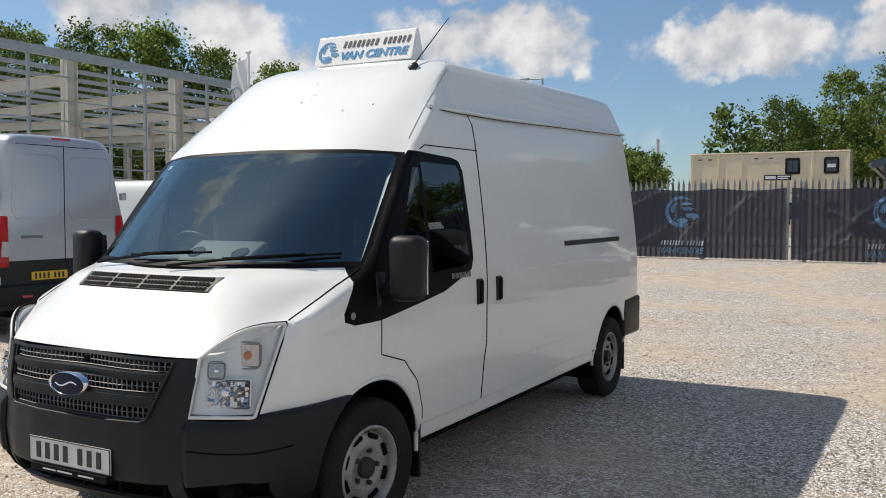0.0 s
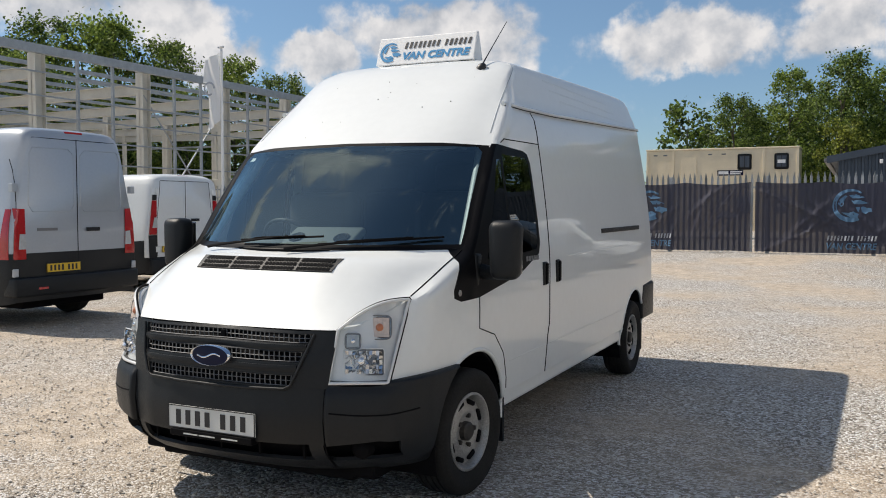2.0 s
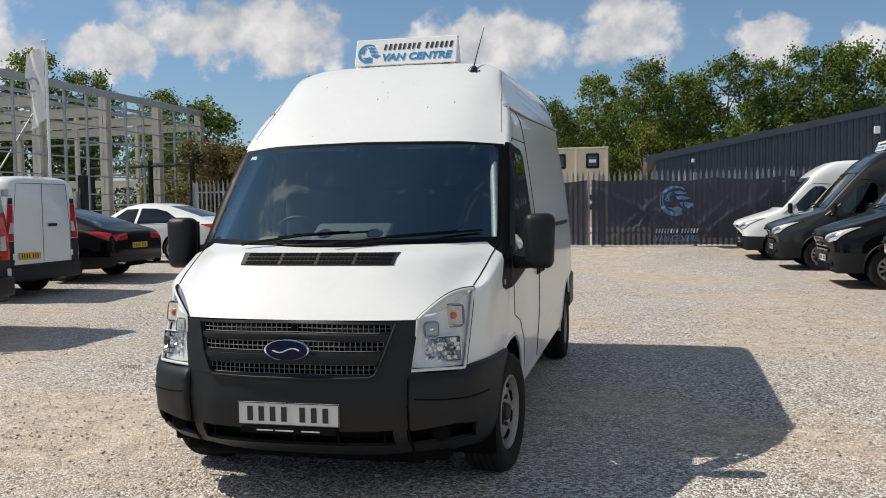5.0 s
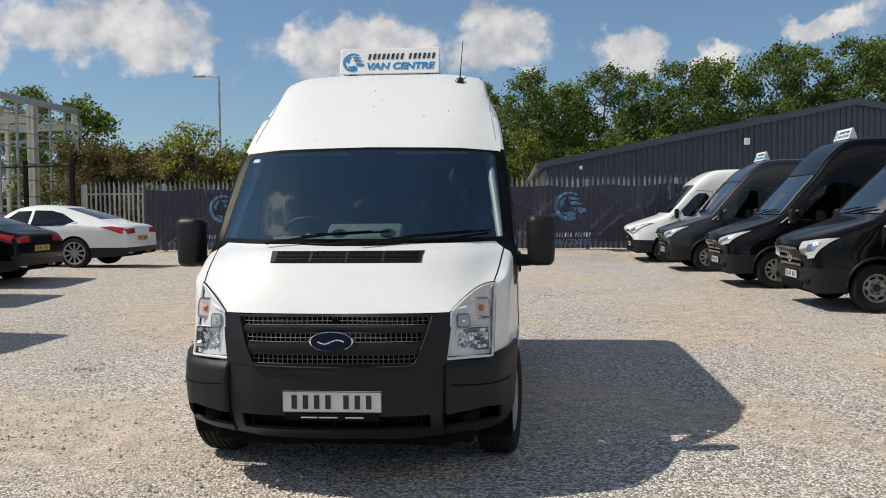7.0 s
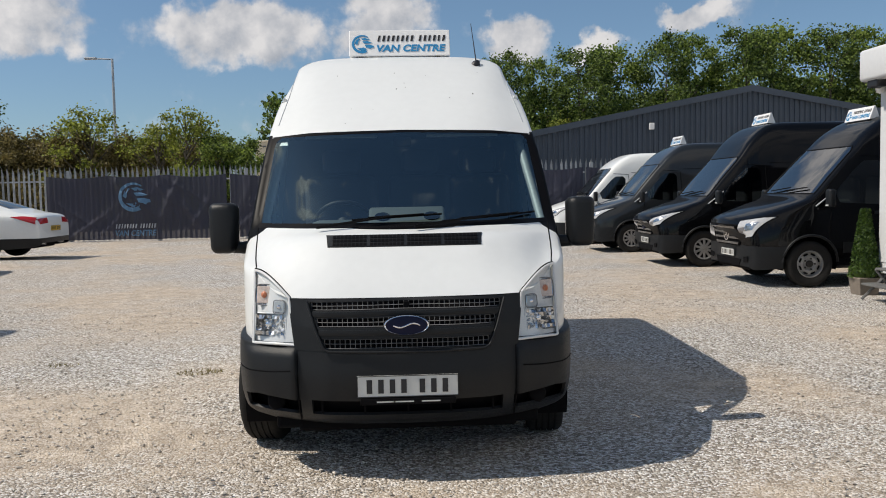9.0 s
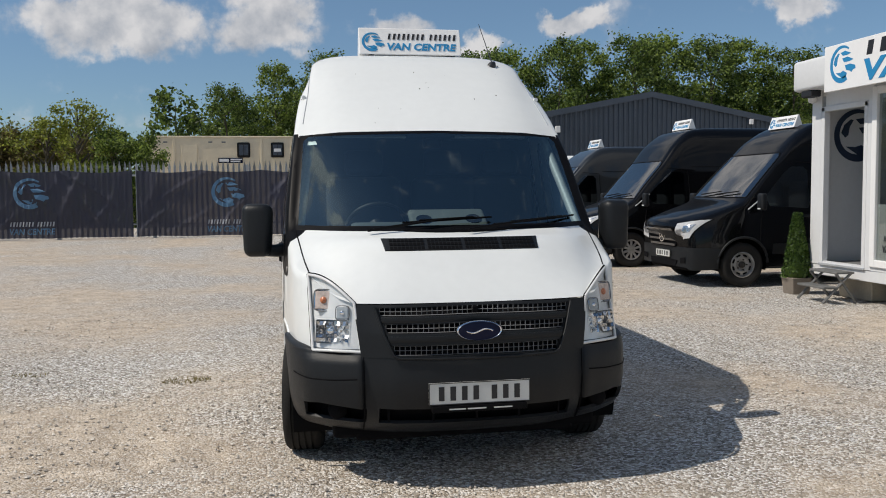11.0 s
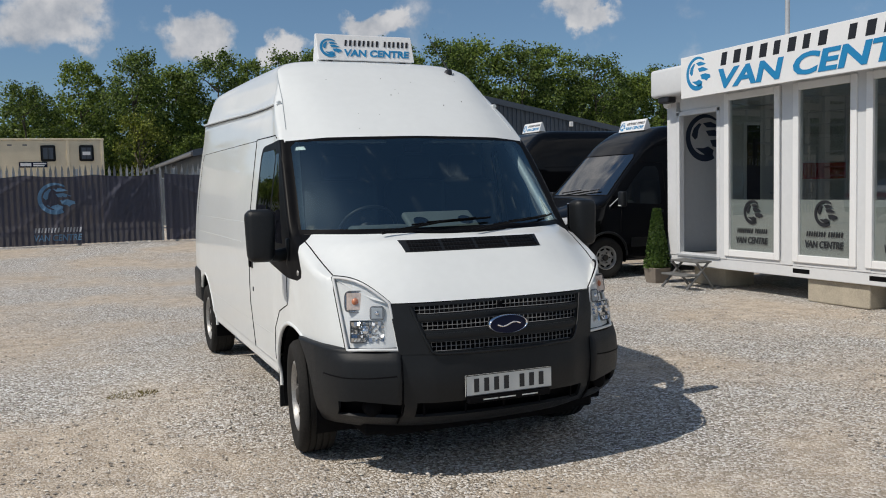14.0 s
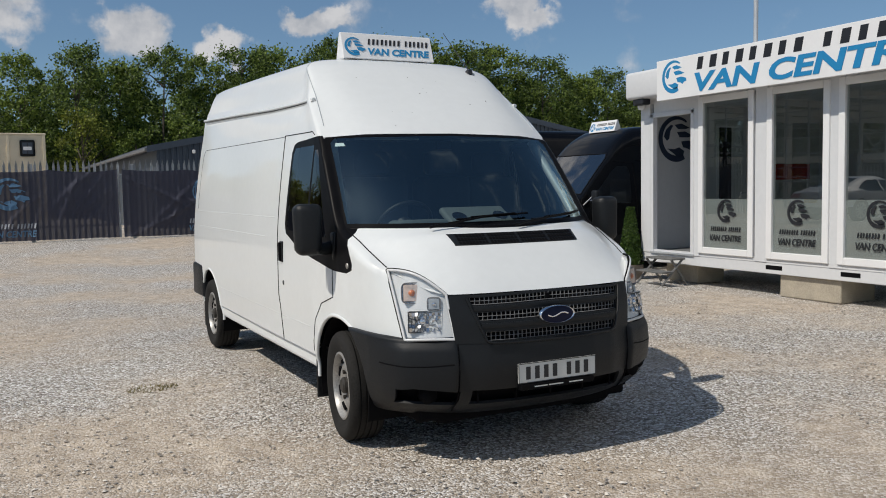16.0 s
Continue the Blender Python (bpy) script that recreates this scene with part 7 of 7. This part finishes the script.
NAVY = mat("navy_print", (0.02, 0.035, 0.07), 0.5, var=0.1, scale=8)
CABGLASS = glass_mat("window_glass", (0.50, 0.55, 0.54), even=0.12)
CARPET = mat("grey_carpet", (0.16, 0.165, 0.17), 0.95, var=0.15, scale=20)
FROST = bpy.data.materials.new("frosted_film")
FROST.use_nodes = True
_p = FROST.node_tree.nodes["Principled BSDF"]
_p.inputs["Base Color"].default_value, _p.inputs["Roughness"].default_value, _p.inputs["Alpha"].default_value = (0.55, 0.58, 0.58, 1), 0.6, 0.55
sales_cabin()


STEPGREY = mat("worn_step_metal", (0.17, 0.17, 0.165), 0.6, metal=0.3, var=0.3, scale=12)


def steps():
    e = thing("folding_steps", "small grey metal folding steps at a cabin door", "steps")
    for y in (6.48, 5.92):
        b = bmesh.new()
        tube(b, [(5.90, y, .02), (6.30, y, .40)], .018, 6); tube(b, [(6.38, y, .02), (6.08, y, .40)], .018, 6)
        part("leg", b, STEPGREY, e)
    part("tread", boxm(6.08, 6.34, 5.90, 6.50, .39, .42, .008), STEPGREY, e)
    part("tread", boxm(5.90, 6.10, 5.90, 6.50, .20, .23, .008), STEPGREY, e)
    return e


steps()


def leaf_cards(bm, places, size, rnd, flat=0.5):
    """Many small bent leaves round given places."""
    for c, n in places:
        s = size * rnd.uniform(.7, 1.3)
        d = Vector((rnd.gauss(0, 1), rnd.gauss(0, 1), rnd.gauss(0, 1))).normalized()
        d = (d + n * flat).normalized()
        a = d.orthogonal().normalized()
        a.rotate(Matrix.Rotation(rnd.uniform(0, 6.28), 3, d))
        b = d.cross(a)
        v = [bm.verts.new(c + a * s * .5), bm.verts.new(c + b * s * .32 + d * s * .1), bm.verts.new(c - a * s * .5), bm.verts.new(c - b * s * .32 + d * s * .1)]
        bm.faces.new(v)
    return bm


def topiary(x, y):
    e = thing("potted_topiary", "clipped green box cone in a square timber planter", "plant", Matrix.Translation((x, y, 0)))
    b = bmesh.new()
    box(b, -.15, .15, -.15, .15, 0, .24, .012)
    for v in b.verts:
        if v.co.z < .1:
            v.co.x *= .85; v.co.y *= .85
    part("planter", b, TIMBER, e)
    rnd = random.Random(3)
    P = []
    for i in range(2600):
        t = rnd.random() ** .8
        z = .24 + .92 * t
        r = (.205 * (1 - t) + .055 * t) * rnd.uniform(.82, 1.06)
        a = rnd.uniform(0, 6.283)
        n = Vector((math.cos(a), math.sin(a), .25 + .6 * (t > .95)))
        P.append((Vector((r * math.cos(a), r * math.sin(a), z)), n.normalized()))
    part("foliage", leaf_cards(bmesh.new(), P, .045, rnd, .8), BOX_LEAF, e)
    part("stem_core", lathe(bmesh.new(), [(0, 1.12), (.05, 1.1), (.165, .3), (.10, .2)], Matrix.Rotation(radians(-90), 4, "Y"), 16), BOX_LEAF, e, smooth=True)
    return e


topiary(6.26, 7.08)


# ---- trees and hedge ----
def tree_meshes(seed, H, W, leaf, nleaf, size, low=.12, clumps=26, spread=.34):
    """Trunk with limbs, and a ragged crown of leaf sprays with gaps."""
    rnd = random.Random(seed)
    tb = bmesh.new()
    lean = Vector((rnd.uniform(-.4, .4), rnd.uniform(-.4, .4), 0))
    trunk = [lean * t * t + Vector((0, 0, H * .9 * t)) for t in np.linspace(0, 1, 6)]
    tube(tb, trunk, H * .013 + .03, 7, .02)
    lobes = [(rnd.uniform(0, 6.283), rnd.uniform(.25, .9), rnd.uniform(.7, 1.15)) for _ in range(5)]
    C = []
    while len(C) < clumps:
        z = H * (low + (.99 - low) * rnd.random())
        t = (z / H - low) / (1 - low)
        env = W * (.35 + .65 * math.sin(math.pi * min(1.0, .18 + t * .82)) ** .8)
        a = rnd.uniform(0, 6.283)
        for la, lt, lk in lobes:
            env *= 1 + .25 * (lk - .9) * math.cos(a - la) * math.exp(-((t - lt) / .3) ** 2) * 2
        r = env * math.sqrt(rnd.random())
        c = Vector((r * math.cos(a), r * math.sin(a), z))
        C.append((c, rnd.uniform(.45, 1.0) * W * spread))
        if rnd.random() < 18 / clumps:
            st = Vector((0, 0, max(.4, z - r * .8 - .3))) + lean * (z / H) ** 2
            tube(tb, [st, st.lerp(c, .5) + Vector((0, 0, .1)), c], .03 + .004 * H, 4, .008)
    P = []
    for i in range(nleaf):
        c, r = rnd.choice(C)
        d = Vector((rnd.gauss(0, 1), rnd.gauss(0, 1), rnd.gauss(0, .8))).normalized()
        p = c + d * r * (rnd.random() ** .5) * rnd.uniform(.7, 1.25)
        p.z = max(p.z - .15 * r, .12)
        P.append((p, (d * .8 + Vector((0, 0, .5))).normalized()))
    lb = leaf_cards(bmesh.new(), P, size, rnd, .7)
    return tb, lb


def tree_kind(seed, H, W, leaf, nleaf, size, label, low=.12, clumps=26, name="tree", category="tree"):
    e = thing(name, label, category)
    tb, lb = tree_meshes(seed, H, W, leaf, nleaf, size, low, clumps)
    part("trunk", tb, BARK, e, smooth=True)
    part("crown", lb, leaf, e)
    return e


rnd = random.Random(21)
KINDS = [tree_kind(1, 12.0, 3.0, LEAF2, 15000, .20, "tall dark green deciduous tree in a woodland edge", .03, 130),
         tree_kind(2, 11.0, 2.6, LEAF1, 14000, .20, "tall mid-green birch tree in a woodland edge", .03, 130),
         tree_kind(3, 12.5, 3.4, LEAF2, 15500, .21, "broad dark green tree in a woodland edge", .03, 150),
         tree_kind(4, 10.0, 2.9, LEAF1, 14000, .20, "rounded mid-green tree in a woodland edge", .03, 130)]
BACKWOOD = tree_kind(5, 11.0, 3.6, LEAF2, 3200, .42, "dense green tree deeper in a wood", .02, 90)
BUSHES = [tree_kind(7, 5.0, 2.0, LEAF3, 4200, .13, "bright spring-green bush above a fence", .05, 44, "bush", "bush"),
          tree_kind(8, 4.6, 2.1, LEAF4, 9000, .14, "bronze-brown hedge bush above a fence", .03, 50, "bush", "bush"),
          tree_kind(9, 4.6, 1.9, LEAF1, 8000, .14, "green hedge bush above a fence", .03, 46, "bush", "bush")]
first = set()


def plant(kind, x, y, s, z=0.0, group="woodland edge"):
    m = Matrix.Translation((x, y, z)) @ Matrix.Rotation(rnd.uniform(0, 6.28), 4, "Z") @ Matrix.Diagonal((s * rnd.uniform(.9, 1.12), s * rnd.uniform(.9, 1.12), s, 1))
    kind["group"] = group
    if kind not in first:
        first.add(kind)
        kind.matrix_basis = m
        return kind
    return copy_thing(kind, m @ Matrix.Diagonal((*[1 / c for c in kind.scale], 1)))


# woodland behind the cabins and the shed: x, y, height
WOOD = [(-4.6, 58, 8.6), (-1.2, 60, 10.2), (1.8, 57, 10.6), (4.6, 60, 10.0), (7.2, 58, 10.9), (10.2, 60, 10.7), (13.0, 58, 11.2), (16.0, 61, 11.6), (19.0, 58, 12.0), (22.0, 60, 12.2), (25.2, 58, 12.4), (28.5, 61, 12.9), (32, 59, 12.6),
        (35.5, 61, 12.8), (39, 59, 12.0), (43.5, 60, 10.6), (47.5, 61, 11.6), (52, 60, 11.2), (57, 62, 11.4), (62, 60, 11.6)]
for i, (x, y, h) in enumerate(WOOD):
    k = KINDS[i % 4]
    plant(k, x, y, h * 1.04 / (12.0, 11.0, 12.5, 10.0)[i % 4])
for i in range(30):
    x = -8 + i * 2.5
    plant(BACKWOOD, x + rnd.uniform(-1, 1), 65 + rnd.uniform(-1, 2), (9.6 if x < 20 else 11.2) * rnd.uniform(.86, 1.0) / 11.0)
for i in range(16):
    x = 2 + i * 2.9
    plant(BUSHES[0 if i % 3 == 0 else 2], x, 54.5 + rnd.uniform(-.8, .8), rnd.uniform(1.0, 1.35), group="undergrowth")
for i in range(15):
    plant(BACKWOOD, -2.5 + i * 1.9, 62.5 + rnd.uniform(-.5, .5), rnd.uniform(.50, .62), group="undergrowth")
for i in range(11):
    plant(BUSHES[(1, 2, 1)[i % 3]], -20.5 + i * 1.25, 38.2 - i * .22, rnd.uniform(.82, .98), group="hedge")
for i in range(14):
    plant(BACKWOOD, -50 + (i % 2) * 2, 10 + i * 3.3, rnd.uniform(.62, .8), group="woodland edge")
# trees behind the steel frame
for i, (x, y, h) in enumerate([(-58, 42, 15.4), (-55.5, 45.5, 16.2), (-51.5, 48.5, 16.4), (-48.5, 52, 15.2), (-44.5, 55.5, 13.8), (-41.5, 58, 12.6), (-47, 14, 11), (-46, 20, 12), (-47, 26, 13.2), (-46, 31, 13.0), (-47, 37, 11.5), (-45, 43, 10), (-44, 49, 10.5), (-40, 54, 9.5), (-50, 8, 11), (-36, 58, 9), (-33, 55, 10.2)]):
    plant(KINDS[(i + 1) % 4], x, y, h / (12.0, 11.0, 12.5, 10.0)[(i + 1) % 4])
# hedge on the left of the yard
for i, (x, y, h, k) in enumerate([(-21.5, 39, 7.0, 2), (-19.6, 36.5, 4.9, 1), (-17.9, 35.8, 4.7, 1), (-16.2, 35.2, 4.6, 1), (-14.8, 34.8, 4.5, 1), (-13.4, 34.2, 5.4, 0), (-12.0, 34.6, 4.2, 1), (-10.6, 33.6, 4.6, 0), (-9.2, 33.4, 5.2, 0), (-7.7, 33.0, 3.9, 2), (-6.3, 32.6, 3.8, 2), (-12.6, 52, 5.2, 0), (-14.8, 54, 4.8, 2)]):
    plant(BUSHES[k], x, y, h / (5.0, 4.6, 4.6)[k], group="hedge")


# ---- chimney far off ----
o = thing("chimney", "distant grey concrete chimney stack", "chimney")
part("stack", lathe(bmesh.new(), [(0, 26.5), (.55, 26.5), (.66, 25.5), (.55, 25.5), (.75, 0)], Matrix.Translation((-77.5, 300, 0)) @ Matrix.Rotation(radians(-90), 4, "Y"), 14), GALVDIM, o, smooth=True)


# ---- loose stones ----
def stones():
    rnd2 = np.random.default_rng(4)
    base = bmesh.new()
    q = [base.verts.new(c) for c in ((1, 0, 0), (.35, .9, .15), (-.8, .55, -.1), (-.75, -.6, .1), (.4, -.85, -.1), (.1, .1, .8), (-.05, 0, -.8))]
    for i in range(5):
        base.faces.new((q[i], q[(i + 1) % 5], q[5])); base.faces.new((q[(i + 1) % 5], q[i], q[6]))
    base.verts.index_update()
    bv = np.array([v.co[:] for v in base.verts])
    bf = np.array([[v.index for v in f.verts] for f in base.faces])
    base.free()
    n = 88000
    x = rnd2.uniform(-7.5, 7.5, n)
    y = -3.3 + 15 * rnd2.random(n) ** 1.6
    s = rnd2.gamma(2.6, .0027, n).clip(.004, .016)
    ok = np.array([noise.noise(Vector((a * .35, b * .35, 7))) > -.25 for a, b in zip(x, y)])
    x, y, s = x[ok], y[ok], s[ok]
    n = len(x)
    jit = rnd2.uniform(.65, 1.25, (n, len(bv), 1))
    sc = rnd2.uniform(.6, 1.3, (n, 1, 3)) * np.array([1, 1, .65])
    a = rnd2.uniform(0, 6.283, n)
    P = bv[None] * jit * sc * s[:, None, None]
    ca, sa = np.cos(a)[:, None], np.sin(a)[:, None]
    Q = np.stack([P[..., 0] * ca - P[..., 1] * sa + x[:, None], P[..., 0] * sa + P[..., 1] * ca + y[:, None], P[..., 2] + s[:, None] * .20], -1)
    F = (bf[None] + (np.arange(n) * len(bv))[:, None, None]).reshape(-1, 3)
    me = bpy.data.meshes.new("loose_gravel")
    me.from_pydata(Q.reshape(-1, 3).tolist(), [], F.tolist())
    me.materials.append(STONE)
    tagged(new("loose_gravel", me), "loose pale limestone chippings on the yard", "gravel", kind="stuff")


STONE = mat("limestone_chip", (0.38, 0.345, 0.305), 0.9, var=0.28, scale=30, col2=(0.74, 0.69, 0.62), island=0.8, spec=0.25)
stones()


# ---- tufts of weed in the gravel ----
def weed(x, y, r, n, seed):
    rnd3 = random.Random(seed)
    b = bmesh.new()
    for i in range(n):
        a, d = rnd3.uniform(0, 6.283), r * math.sqrt(rnd3.random())
        px, py = x + d * math.cos(a) * 1.6, y + d * math.sin(a)
        h, w, t = rnd3.uniform(.01, .035), rnd3.uniform(.003, .006), rnd3.uniform(0, 6.283)
        lx, ly = rnd3.uniform(-.02, .02), rnd3.uniform(-.02, .02)
        b.faces.new([b.verts.new(q) for q in ((px - w * math.cos(t), py - w * math.sin(t), 0), (px + w * math.cos(t), py + w * math.sin(t), 0), (px + lx, py + ly, h))])
    tagged(obj("weed_tuft", b, LEAF4), "low patch of green weeds growing in gravel", "weeds", kind="stuff")


weed(-1.76, 3.0, .12, 170, 1)
weed(-3.1, 3.5, .10, 60, 3)
